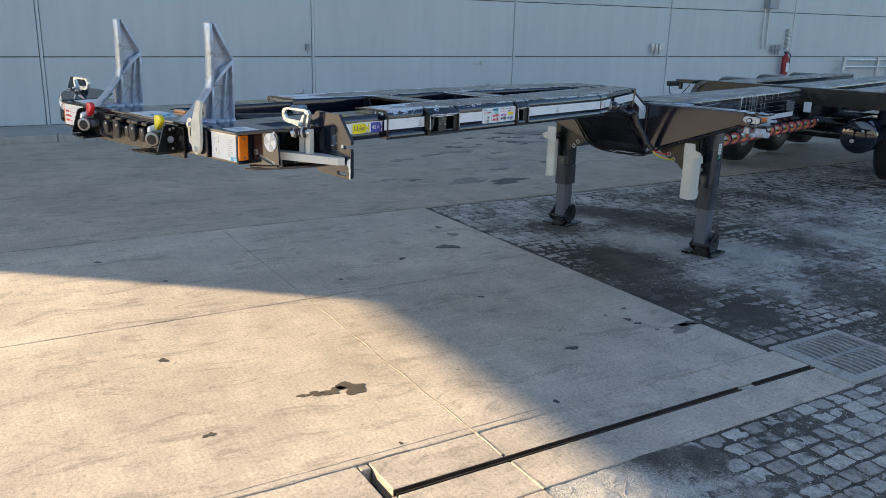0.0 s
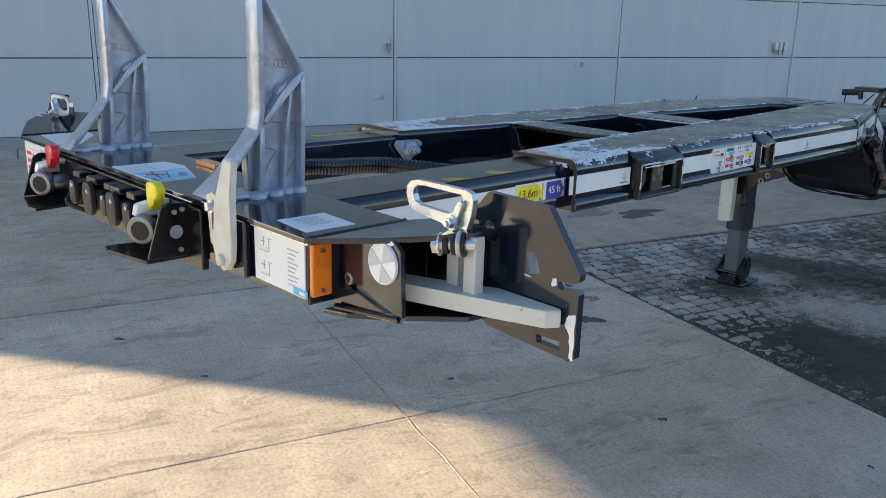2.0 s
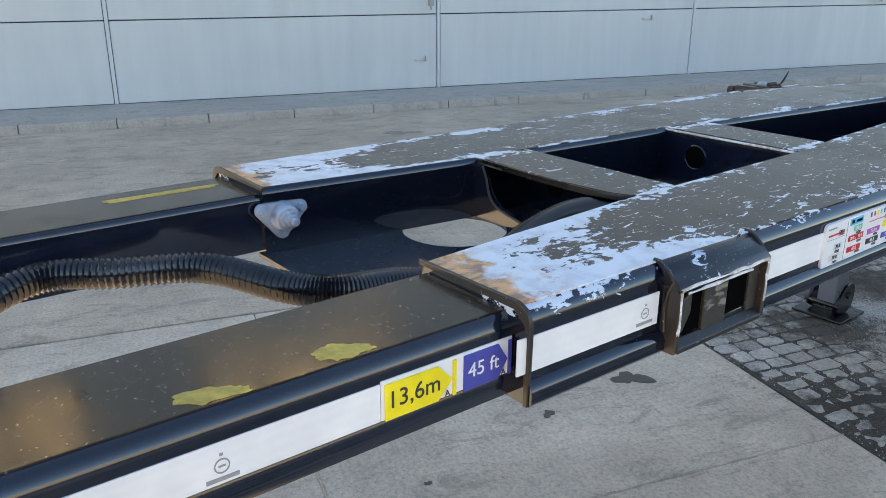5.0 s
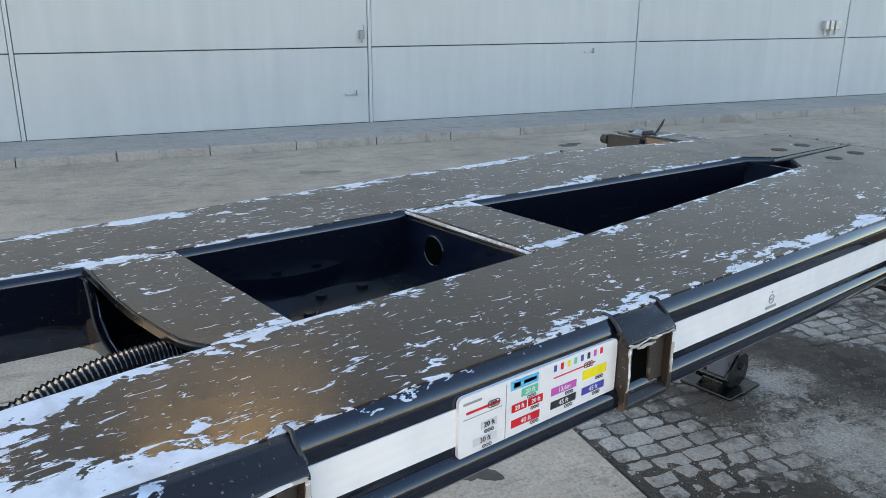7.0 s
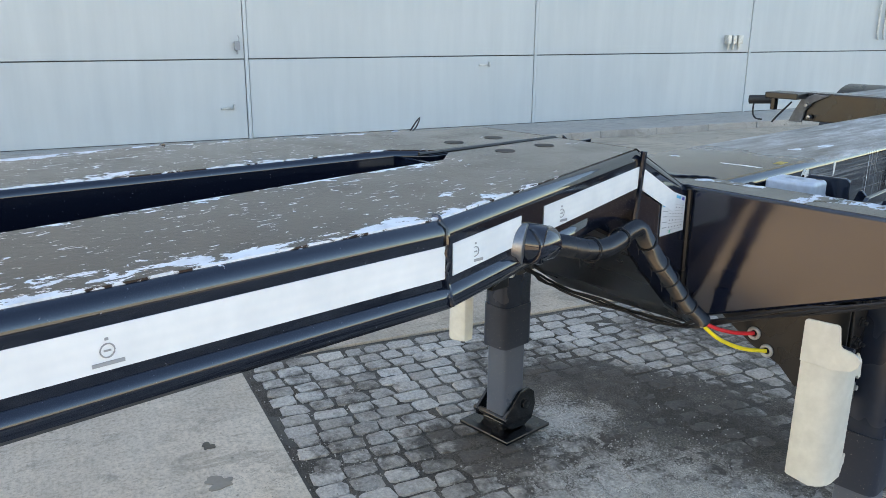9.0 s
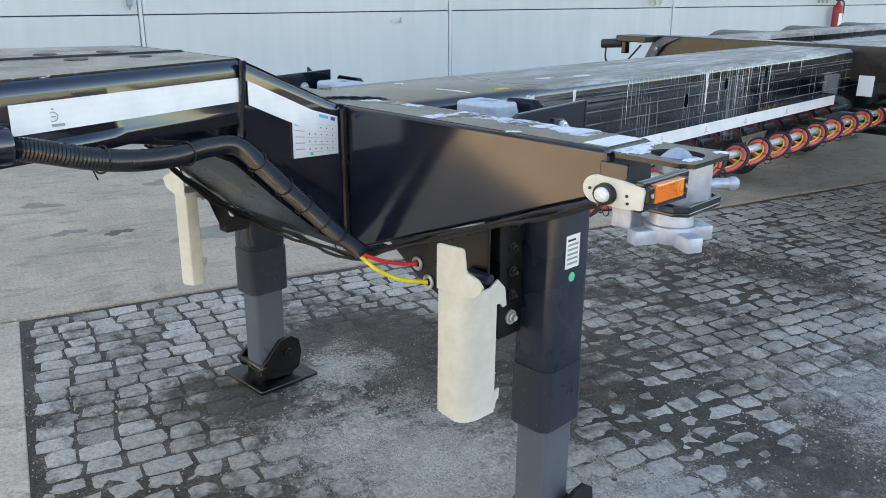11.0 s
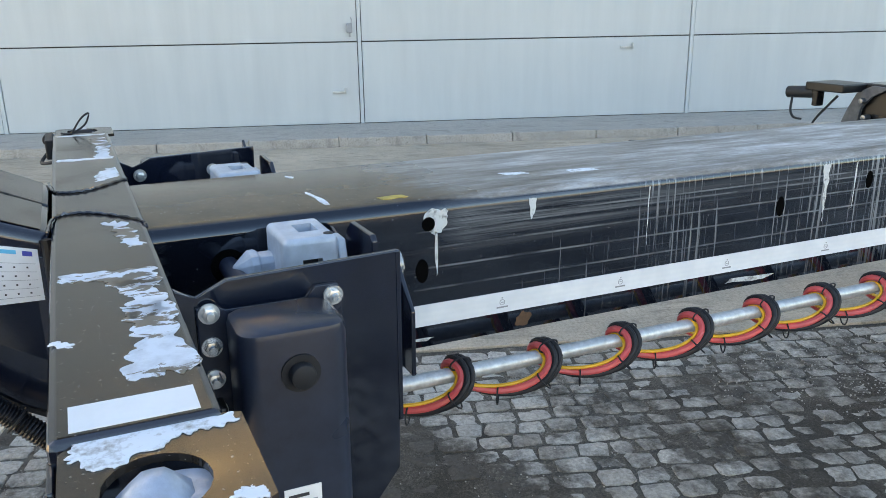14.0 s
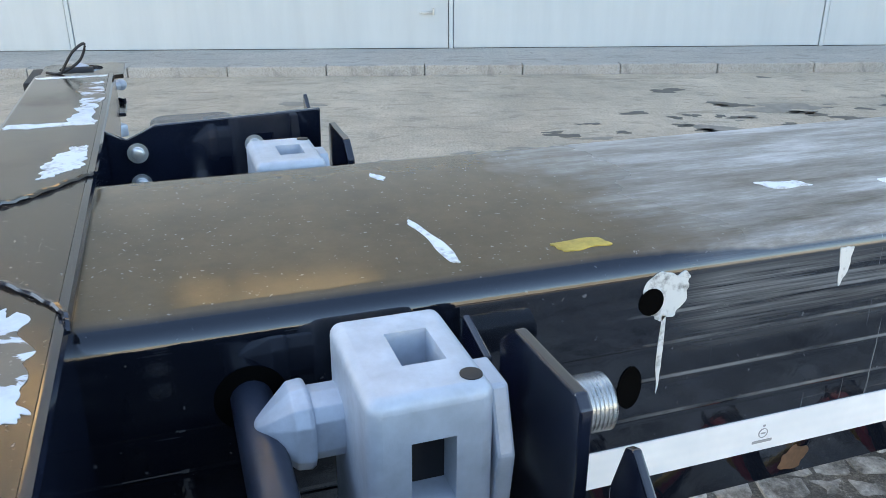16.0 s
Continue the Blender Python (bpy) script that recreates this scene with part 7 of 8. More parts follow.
# amber lamp on the box's end, then the reflector plate with its long slot
bm = bmesh.new()
box(bm, 0.688, 0.699, 1.890, 1.931, 1.262, 1.358, 0.003)
lamp = both(part("side_lamp", bm, ORANGE, trailer, "amber side lamp with a prismatic upper half"))
bm = bmesh.new()
for k in range(12):
    for j in range(9):
        cyl(bm, (0.6988, 1.8945 + j * 0.004, 1.3135 + k * 0.0034), (0.7004, 1.8945 + j * 0.004, 1.3135 + k * 0.0034), 0.0019, 0.0004, 4)
part("prism_field", bm, ORANGE, lamp)
for z in (1.273, 1.345):
    bm = bmesh.new()
    cyl(bm, (0.6985, 1.911, z), (0.702, 1.911, z), 0.0045, 0.0045, 10)
    part("screw", bm, STEEL, lamp)
RP = 1.945
bm = bmesh.new()
slot = [(0.694, 1.297), (0.701, 1.304), (0.716, 1.301), (0.752, 1.291), (0.800, 1.279), (0.842, 1.270), (0.848, 1.262), (0.842, 1.257), (0.800, 1.264), (0.752, 1.275), (0.712, 1.286), (0.697, 1.290)]
prism(bm, pierced([(0.683, 1.352), (0.836, 1.387), (0.846, 1.388), (0.864, 1.372), (0.870, 1.262), (0.862, 1.250), (0.683, 1.232)], slot), "y", RP, RP + 0.009)
rp = both(part("reflector_plate", bm, BLACK, trailer, "black slotted reflector plate"))
bm = bmesh.new()
cyl(bm, (0.823, RP, 1.345), (0.823, RP - 0.005, 1.345), 0.036, 0.0352, 40, 0.001)
refl = part("round_reflector", bm, TAPE, rp, "round white reflector with a star of wedges", True)
for k in range(3):
    bm = bmesh.new()
    a0 = radians(20 + 120 * k)
    prism(bm, [(0.823, 1.345)] + [(0.823 + 0.033 * math.cos(a0 + radians(60) * i / 8), 1.345 + 0.033 * math.sin(a0 + radians(60) * i / 8)) for i in range(9)], "y", RP - 0.0058, RP - 0.004)
    part("reflector_wedge", bm, GREY_FILM, refl)
bm = bmesh.new()
cyl(bm, (0.731, RP + 0.012, 1.296), (0.731, RP - 0.004, 1.296), 0.0115, 0.0115, 18, 0.001)
pin = part("pivot_pin", bm, STEEL, rp, "bare steel pin end", True)
# black disc on the pin's end, for the shade in its bore
bm = bmesh.new()
cyl(bm, (0.731, RP - 0.0035, 1.296), (0.731, RP - 0.0048, 1.296), 0.006, 0.006, 14)
part("pin_bore", bm, RUBBER, pin)
bm = bmesh.new()
box(bm, 0.735, 0.84, RP + 0.012, RP + 0.016, 1.255, 1.296)
part("slot_bar", bm, GALV, rp)
bm = bmesh.new()
tube(bm, spline([(0.70, 1.938, 1.238), (0.77, 1.943, 1.246), (0.862, 1.946, 1.258)], 24), 0.006, 8)
part("weld_bead", bm, BLACK, rp, "", True)
bm = bmesh.new()
prism(bm, torn([(0.822, 1.379), (0.842, 1.386), (0.848, 1.383), (0.842, 1.378), (0.828, 1.376)], 0.0015, 41, 5), "y", RP - 0.0012, RP + 0.001)
part("bare_spot", bm, PAPER, rp)

# galvanised wedge-shaped locking bar
bm = bmesh.new()
prism(bm, [(0.735, 1.957), (0.828, 1.978), (0.985, 2.030), (1.072, 2.060), (1.086, 2.082), (1.078, 2.0895), (0.950, 2.0895), (0.88, 2.052), (0.735, 1.995)], "z", 1.277, 1.306, 0.003)
lb = both(part("locking_bar", bm, ZINC_BAR, trailer, "galvanised wedge-shaped locking bar with dark scuffs"))
# two uprights with a pivot bolt
for x, y, w, top in ((0.885, 2.050, 0.026, 1.385), (0.9365, 2.038, 0.026, 1.400)):
    bm = bmesh.new()
    box(bm, x - w / 2, x + w / 2, y - 0.010, y + 0.012, 1.305, top, 0.002)
    part("upright", bm, ZINC_BAR, lb)
bm = bmesh.new()
A, B = Vector((0.884, 1.996, 1.383)), Vector((0.945, 2.034, 1.388))
d = (B - A).normalized()
cyl(bm, A, A + d * 0.011, 0.0155, 0.0155, 6, 0.001)
cyl(bm, A + d * 0.011, A + d * 0.014, 0.019, 0.019, 20)
cyl(bm, A + d * 0.014, B, 0.010, 0.010, 14)
part("pivot_bolt", bm, ZINC, lb, "large hex pivot bolt", True)
bm = bmesh.new()
for k in range(3):
    p = A + d * (0.019 + 0.014 * k)
    cyl(bm, p, p + d * 0.009, 0.016 + 0.002 * k, 0.016 + 0.002 * k, 18, 0.002)
part("spacer", bm, RUBBER, lb, "", True)
bm = bmesh.new()
cyl(bm, A + d * 0.042, A + d * 0.05, 0.0225, 0.0225, 22, 0.002)
part("washer", bm, GALV, lb, "", True)
# looped pull handle, cut from flat bar
HY = 2.055
bm = bmesh.new()
outer = [(0.757, 1.438), (0.758, 1.452), (0.768, 1.462), (0.785, 1.4665), (0.845, 1.4675), (0.903, 1.467), (0.915, 1.463), (0.920, 1.453), (0.9165, 1.428), (0.907, 1.402), (0.900, 1.388), (0.876, 1.388), (0.866, 1.398), (0.845, 1.403), (0.782, 1.410), (0.765, 1.418)]
inner = [(0.774, 1.440), (0.776, 1.451), (0.786, 1.4575), (0.800, 1.459), (0.890, 1.4585), (0.898, 1.4535), (0.893, 1.438), (0.880, 1.428), (0.862, 1.421), (0.795, 1.4235), (0.779, 1.429)]
prism(bm, pierced(outer, inner), "y", HY - 0.006, HY + 0.006)
part("pull_handle", bm, ZINC, lb, "bright zinc looped pull handle", False)
bm = bmesh.new()
prism(bm, [(0.868, 1.407), (0.890, 1.446), (0.898, 1.451), (0.904, 1.446), (0.890, 1.410), (0.878, 1.402)], "y", HY - 0.014, HY - 0.0065, 0.002)
part("handle_catch", bm, ZINC, lb)
bm = bmesh.new()
cyl(bm, (0.880, HY - 0.014, 1.411), (0.880, HY - 0.017, 1.411), 0.0125, 0.0125, 18)
cyl(bm, (0.880, HY - 0.017, 1.411), (0.880, HY - 0.025, 1.411), 0.009, 0.009, 6, 0.001)
cyl(bm, (0.880, HY - 0.025, 1.411), (0.880, HY - 0.030, 1.411), 0.005, 0.0045, 12)
part("handle_bolt", bm, ZINC, lb, "", True)
bm = bmesh.new()
box(bm, 0.872, 0.905, HY - 0.010, HY + 0.014, 1.384, 1.402, 0.003)
part("handle_foot", bm, ZINC, lb)

# printed sheets on the front box
def sheet_front(x0, x1, z0, z1, y=1.889):
    bm = bmesh.new()
    box(bm, x0, x1, y - 0.0025, y, z0, z1)
    return part("instruction_sheet", bm, PAPER, trailer, "white printed instruction sheet")


def front_bar(sheet, x0, x1, z0, z1, mat, y=1.8865):
    bm = bmesh.new()
    box(bm, x0, x1, y - 0.0012, y, z0, z1)
    part("print_line", bm, mat, sheet)


fs = sheet_front(0.516, 0.680, 1.256, 1.356)
for k in range(9):
    front_bar(fs, 0.628, 0.660 - 0.006 * (k % 3), 1.335 - k * 0.008, 1.3372 - k * 0.008, LIGHT_INK)
for z in (1.335, 1.29):
    front_bar(fs, 0.539, 0.552, z - 0.0022, z - 0.001, RED)
    front_bar(fs, 0.555, 0.566, z - 0.0145, z - 0.0115, YELLOW)
    front_bar(fs, 0.535, 0.566, z - 0.0195, z - 0.0185, LIGHT_INK)
    front_bar(fs, 0.566, 0.567, z - 0.018, z + 0.006, LIGHT_INK)
    front_bar(fs, 0.548, 0.549, z - 0.010, z + 0.008, LIGHT_INK)
    front_bar(fs, 0.56, 0.575, z + 0.006, z + 0.0068, LIGHT_INK)
front_bar(fs, 0.645, 0.688, 1.258, 1.272, CYAN)
front_bar(fs, 0.665, 0.684, 1.262, 1.268, PAPER, 1.8852)
fs = sheet_front(-0.785, -0.585, 1.256, 1.356)
for k in range(3):
    front_bar(fs, -0.772, -0.735 + 0.01 * (k % 2), 1.318 - k * 0.022, 1.328 - k * 0.022, RED)
    front_bar(fs, -0.722, -0.712, 1.318 - k * 0.022, 1.324 - k * 0.022, RED)
    front_bar(fs, -0.69, -0.678, 1.318 - k * 0.022, 1.3205 - k * 0.022, RED)
    front_bar(fs, -0.650 + 0.016 * k, -0.638 + 0.016 * k, 1.334, 1.346, LIGHT_INK)
front_bar(fs, -0.74, -0.66, 1.337, 1.3385, LIGHT_INK)
bm = bmesh.new()
box(bm, 0.508, 0.695, 1.882, 1.889, 1.3565, 1.361, 0.001)
part("edge_trim", bm, ZINC, trailer)
# printed sheets on the top plate
def sheet_top(pts, mat, label):
    bm = bmesh.new()
    prism(bm, pts, "z", FT - 0.0005, FT + 0.0012)
    return part("top_sheet", bm, mat, trailer, label)


ts = sheet_top([(0.555, 1.912), (0.660, 1.905), (0.664, 2.008), (0.558, 2.014)], PAPER, "white printed sheet on the top plate")
for k in range(5):
    bm = bmesh.new()
    box(bm, 0.575 + 0.012 * k, 0.579 + 0.012 * k, 1.935, 1.985 - 0.006 * (k % 2), FT + 0.0008, FT + 0.002)
    part("print_line", bm, LIGHT_INK, ts)
ts = sheet_top([(-0.14, 1.868 + 0.02), (0.10, 1.888), (0.10, 1.985), (-0.06, 2.035), (-0.14, 2.02)], PAPER, "white and cyan printed sheet on the top plate")
bm = bmesh.new()
prism(bm, [(-0.02, 1.892), (0.098, 1.892), (0.098, 1.982), (-0.03, 2.02)], "z", FT + 0.0008, FT + 0.0020)
part("cyan_field", bm, simple("pale_cyan_print", (0.25, 0.62, 0.85), 0.3, 0.0, 0.2, 20.0, 0.0), ts)
for x0, y0, x1, y1, mt in ((-0.02, 1.93, 0.075, 1.915, INK), (0.0, 1.96, 0.07, 1.935, INK), (0.01, 1.905, 0.03, 1.945, RED), (0.03, 1.975, 0.045, 1.99, INK), (0.055, 1.965, 0.07, 1.978, INK), (0.06, 1.90, 0.09, 1.90, INK), (-0.115, 1.93, -0.06, 1.925, LIGHT_INK), (-0.115, 1.96, -0.05, 1.955, LIGHT_INK)):
    bm = bmesh.new()
    tube(bm, [(x0, y0, FT + 0.0018), (x1, y1, FT + 0.0018)], 0.0012 if mt is LIGHT_INK else 0.0018, 4)
    part("print_line", bm, mt, ts)
sheet_top([(-0.77, 1.93), (-0.56, 1.905), (-0.54, 1.96), (-0.70, 2.06), (-0.78, 2.06)], PAPER, "pale printed sheet on the top plate")
bm = bmesh.new()
box(bm, -0.07, 0.03, 2.068, 2.10, FT - 0.001, FT + 0.012, 0.003)
part("amber_marker", bm, ORANGE, trailer, "flat amber marker on the top plate")


# ---- stop horn: a cast upright with a forward foot ----
def stop_horn():
    bm = bmesh.new()
    # front flange, kinked forward at its foot
    secs = []
    for y, z, w in ((2.003, 1.770, 0.046), (2.003, 1.65, 0.047), (2.002, 1.545, 0.048), (1.995, 1.508, 0.050), (1.977, 1.482, 0.052), (1.925, 1.420, 0.060), (1.886, 1.374, 0.085)):
        secs.append([(0.361 - w, y - 0.003, z), (0.361, y - 0.003, z), (0.361, y + 0.011, z + 0.002), (0.361 - w, y + 0.011, z + 0.002)])
    loft(bm, secs)
    horn = part("stop_horn", bm, CAST, trailer, "pale cast stop horn with ribs", True, 0.003)
    # deep panels between the ribs
    bm = bmesh.new()
    prism(bm, [(2.008, 1.771), (2.024, 1.771), (2.104, 1.630), (2.100, 1.612), (2.055, 1.578), (2.012, 1.525)], "x", 0.328, 0.337, 0.001)
    part("upper_web", bm, CAST, horn)
    bm = bmesh.new()
    prism(bm, [(2.010, 1.522), (2.057, 1.574), (2.104, 1.612), (2.102, 1.372), (1.998, 1.372), (2.002, 1.49)], "x", 0.330, 0.338, 0.001)
    part("lower_web", bm, CAST, horn)
    for pts, w, x0, x1 in (([(2.022, 1.768), (2.060, 1.701), (2.104, 1.622)], 0.011, 0.315, 0.362),
                           ([(2.106, 1.616), (2.078, 1.597), (2.056, 1.574), (2.012, 1.520)], 0.015, 0.315, 0.362),
                           ([(2.103, 1.622), (2.103, 1.605), (2.101, 1.49), (2.098, 1.374)], 0.011, 0.315, 0.362),
                           ([(2.080, 1.592), (2.068, 1.51), (2.055, 1.376)], 0.008, 0.334, 0.356),
                           ([(2.004, 1.512), (2.003, 1.44), (1.996, 1.374)], 0.012, 0.312, 0.362),
                           ([(1.981, 1.478), (1.979, 1.43), (1.980, 1.376)], 0.007, 0.322, 0.346)):
        bm = bmesh.new()
        flat_rib(bm, pts, w, x0, x1)
        part("rib", bm, CAST, horn, "", True)
    bm = bmesh.new()
    prism(bm, [(1.981, 1.476), (1.998, 1.492), (1.998, 1.376), (1.980, 1.376)], "x", 0.330, 0.336)
    part("post_web", bm, CAST, horn)
    # step in the slanting rib
    bm = bmesh.new()
    prism(bm, [(2.044, 1.572), (2.060, 1.588), (2.072, 1.596), (2.062, 1.600), (2.050, 1.590), (2.042, 1.582)], "x", 0.335, 0.358, 0.003)
    part("rib_step", bm, CAST, horn, "", True)
    for pts in ([(2.011, 1.470), (2.044, 1.461), (2.047, 1.457), (2.012, 1.405)], [(2.018, 1.523), (2.068, 1.515)], [(2.078, 1.515), (2.096, 1.512)], [(2.096, 1.44), (2.064, 1.39)]):
        bm = bmesh.new()
        tube(bm, [(0.3385, y, z) for y, z in pts], 0.0017, 6)
        part("mould_line", bm, STEEL, horn)
    # foot with rounded lobes
    bm = bmesh.new()
    box(bm, 0.296, 0.366, 1.895, 2.106, FT - 0.001, FT + 0.011, 0.005)
    for x, y, r in ((0.352, 1.925, 0.020), (0.362, 1.985, 0.024), (0.364, 2.028, 0.020), (0.356, 2.060, 0.018), (0.360, 2.088, 0.019)):
        cyl(bm, (x, y, FT - 0.001), (x, y, FT + 0.013), r, r * 0.78, 18, 0.004)
    part("foot_flange", bm, CAST, horn, "", True)
    bm = bmesh.new()
    for k, y in enumerate((2.030, 2.0375, 2.046, 2.055, 2.065, 2.074)):
        text_mesh(bm, "21-002"[k], 0.027, on_side(0.3375, y, 1.640 - 0.001 * k, -3))
    part("cast_digits", bm, STEEL, horn, "raised cast characters reading 21-002")
    return horn


horn = stop_horn()
copy_thing(horn, pose(-0.765, 0, 0))
# cream-white locking lever in front of the near horn, on a slotted holder
bm = bmesh.new()
prism(bm, [(0.462, 1.470), (0.466, 1.476), (0.492, 1.477), (0.497, 1.470), (0.482, 1.409), (0.486, 1.321), (0.479, 1.281), (0.462, 1.262), (0.447, 1.257), (0.425, 1.272), (0.412, 1.300), (0.424, 1.385), (0.438, 1.405)], "y", 1.855, 1.869, 0.003)
lev = part("lock_lever", bm, WHITE, trailer, "cream-white locking lever")
bm = bmesh.new()
cyl(bm, (0.448, 1.856, 1.280), (0.448, 1.846, 1.280), 0.012, 0.011, 16, 0.002)
part("lever_bolt", bm, WHITE, lev, "", True)
bm = bmesh.new()
prism(bm, pierced([(0.375, 1.392), (0.400, 1.402), (0.424, 1.392), (0.424, 1.300), (0.405, 1.290), (0.385, 1.300)], [(0.393, 1.362), (0.393, 1.330), (0.398, 1.324), (0.404, 1.330), (0.404, 1.362)]), "y", 1.866, 1.873)
part("lever_holder", bm, GALV, lev)
bm = bmesh.new()
cyl(bm, (0.398, 1.866, 1.374), (0.398, 1.862, 1.374), 0.0125, 0.0125, 18)
cyl(bm, (0.398, 1.862, 1.374), (0.398, 1.852, 1.374), 0.009, 0.009, 6, 0.001)
part("holder_bolt", bm, ZINC, lev, "", True)
bm = bmesh.new()
box(bm, 0.36, 0.50, 1.874, 1.888, 1.25, 1.36, 0.004)
part("lever_bracket", bm, BLACK, trailer)

# ---- coupling panel ----
bm = bmesh.new()
box(bm, -0.52, 0.33, 1.874, 1.889, 1.225, 1.352, 0.003)
panel = part("coupling_panel", bm, BLACK_DULL, trailer, "black coupling panel")
for x, s_ in ((-0.50, 1), (0.268, -1)):
    bm = bmesh.new()
    prism(bm, [(1.876, 1.358), (1.835, 1.362), (1.818, 1.352), (1.785, 1.25), (1.876, 1.245)], "x", x, x + 0.006, 0.002)
    ck = part("coupling_cheek", bm, BLACK_DULL, panel)
    for y, z in ((1.845, 1.342), (1.862, 1.346), (1.855, 1.262)):
        bm = bmesh.new()
        cyl(bm, (x + 0.006, y, z), (x + 0.0105, y, z), 0.005, 0.005, 10)
        part("rivet", bm, GALV, ck)
    bm = bmesh.new()
    cyl(bm, (x + 0.0055, 1.848, 1.300), (x + 0.0066, 1.848, 1.300), 0.014, 0.014, 24)
    part("cheek_hole", bm, CAST, ck, "round hole with the bright coupling behind it")
    bm = bmesh.new()
    prism(bm, [(x, 1.785), (x + s_ * 0.13, 1.758), (x + s_ * 0.165, 1.765), (x + s_ * 0.15, 1.875), (x, 1.875)], "z", 1.240, 1.247, 0.001)
    part("coupling_tray", bm, BLACK_DULL, panel)


def gladhand(x, cap, mat):
    """Air coupling: bright cast head turned aside, dark rubber seal, leaf-shaped coloured cap."""
    d = Vector((0.55, -0.83, -0.06)).normalized()
    c = Vector((x - 0.006, 1.812, 1.296))
    bm = bmesh.new()
    cyl(bm, (x, 1.872, 1.295), (x, 1.82, 1.297), 0.019, 0.021, 20, 0.003)
    cyl(bm, c - d * 0.030, c - d * 0.008, 0.017, 0.030, 28, 0.003)
    cyl(bm, c - d * 0.009, c + d * 0.014, 0.033, 0.031, 28, 0.004)
    tube(bm, spline([c - d * 0.02 + Vector((0, 0, 0.02)), c - d * 0.035 + Vector((-0.006, 0, 0.004)), c - d * 0.02 + Vector((-0.012, 0, -0.022))], 10), 0.006, 8)
    gh = part("air_coupling", bm, STEEL, panel, "bright cast air coupling", True)
    bm = bmesh.new()
    cyl(bm, c + d * 0.0135, c + d * 0.0155, 0.021, 0.020, 24)
    part("seal", bm, RUBBER, gh, "dark rubber seal", True)
    bm = bmesh.new()
    prism(bm, [(x - 0.012, 1.328), (x - 0.022, 1.348), (x - 0.024, 1.384), (x - 0.017, 1.394), (x + 0.010, 1.396), (x + 0.027, 1.390), (x + 0.032, 1.374), (x + 0.024, 1.360), (x + 0.008, 1.352), (x - 0.002, 1.336)], "y", 1.828, 1.850, 0.006)
    part("coupling_cap", bm, mat, gh, cap, True)
    bm = bmesh.new()
    prism(bm, [(1.80, 1.322), (1.806, 1.346), (1.835, 1.352), (1.86, 1.345), (1.86, 1.318)], "x", x - 0.036, x - 0.014, 0.004)
    cyl(bm, (x - 0.014, 1.838, 1.352), (x - 0.014, 1.872, 1.346), 0.007, 0.007, 10)
    part("cap_arm", bm, PAPER if mat is YELLOW else ZINC, gh, "", True)


gladhand(-0.405, "red coupling cap", RED)
gladhand(0.205, "yellow coupling cap", YELLOW)


def socket(x, r):
    bm = bmesh.new()
    cyl(bm, (x, 1.872, 1.30), (x, 1.835, 1.298), r, r, 22, 0.003)
    so = part("plug_socket", bm, BLACK_DULL, panel, "black electric socket with a flap", True)
    bm = bmesh.new()
    prism(bm, [(x + p, 1.30 + q) for p, q in round_rect(r * 1.7, r * 2.5, r * 0.6, 4)], "y", 1.822, 1.835, 0.003)
    part("socket_flap", bm, RUBBER, so, "", True)
    bm = bmesh.new()
    cyl(bm, (x + r * 0.4, 1.822, 1.32), (x + r * 0.4, 1.818, 1.32), 0.005, 0.005, 10)
    part("screw", bm, GALV, so)
    bm = bmesh.new()
    box(bm, x - r * 0.9, x + r * 0.9, 1.835, 1.872, 1.335, 1.350, 0.003)
    part("hinge", bm, BLACK_DULL, so)


for x, r in ((-0.235, 0.024), (-0.14, 0.032), (-0.045, 0.02), (0.0, 0.031), (0.085, 0.024)):
    socket(x, r)
bm = bmesh.new()
tube(bm, spline([(-0.30, 1.86, 1.30), (-0.27, 1.82, 1.27), (-0.23, 1.85, 1.25)], 12), 0.006, 8)
part("cable", bm, RUBBER, panel, "", True)

# the neck is drawn out a little less than built above: its whole head sits further back
for ob in trailer.children:
    if ob not in SLEEVE_PARTS:
        ob.location.y = 0.03

# ---- rear running gear, far behind the bolster ----
GREY_STAY = simple("dull_grey_paint", (0.12, 0.12, 0.125), 0.5, 0.0, 0.4, 30.0, 0.15)
bm = bmesh.new()
box(bm, -1.02, 1.20, 9.60, 9.76, 1.06, 1.245, 0.006)
part("rear_cross_member", bm, BLACK_DULL, trailer)
bm = bmesh.new()
box(bm, -1.0, 1.0, 9.61, 9.75, 1.245, 1.2465)
part("cross_member_skin", bm, DECK_CLEAN, trailer)
bm = bmesh.new()
box(bm, 0.28, 0.36, 9.593, 9.60, 0.98, 1.09)
part("white_plate", bm, PAPER, trailer)
for s_ in (-1, 1):
    bm = bmesh.new()
    loft(bm, [[(s_ * 0.62, y, 1.02), (s_ * 0.86, y, 1.02), (s_ * 0.86, y, 1.238), (s_ * 0.62, y, 1.238)] for y in (9.76, 14.6)])
    part("rear_side_rail", bm, BEAM, trailer, "", False, 0.006)
bm = bmesh.new()
box(bm, -1.20, -0.98, 9.44, 9.64, 1.205, 1.245, 0.006)
rlb = part("rear_lamp_bracket", bm, BLACK_DULL, trailer)
bm = bmesh.new()
box(bm, -1.16, -1.13, 9.45, 9.50, 1.13, 1.21, 0.004)
part("bracket_tab", bm, BLACK_DULL, rlb)
bm = bmesh.new()
cyl(bm, (-1.31, 9.45, 1.185), (-1.17, 9.48, 1.195), 0.030, 0.030, 14, 0.004)
part("rear_marker_lamp", bm, RUBBER, trailer, "", True)
bm = bmesh.new()
tube(bm, spline([(-1.27, 9.44, 1.17), (-1.265, 9.43, 1.10), (-1.24, 9.43, 1.065), (-1.20, 9.44, 1.06)], 14), 0.006, 6)
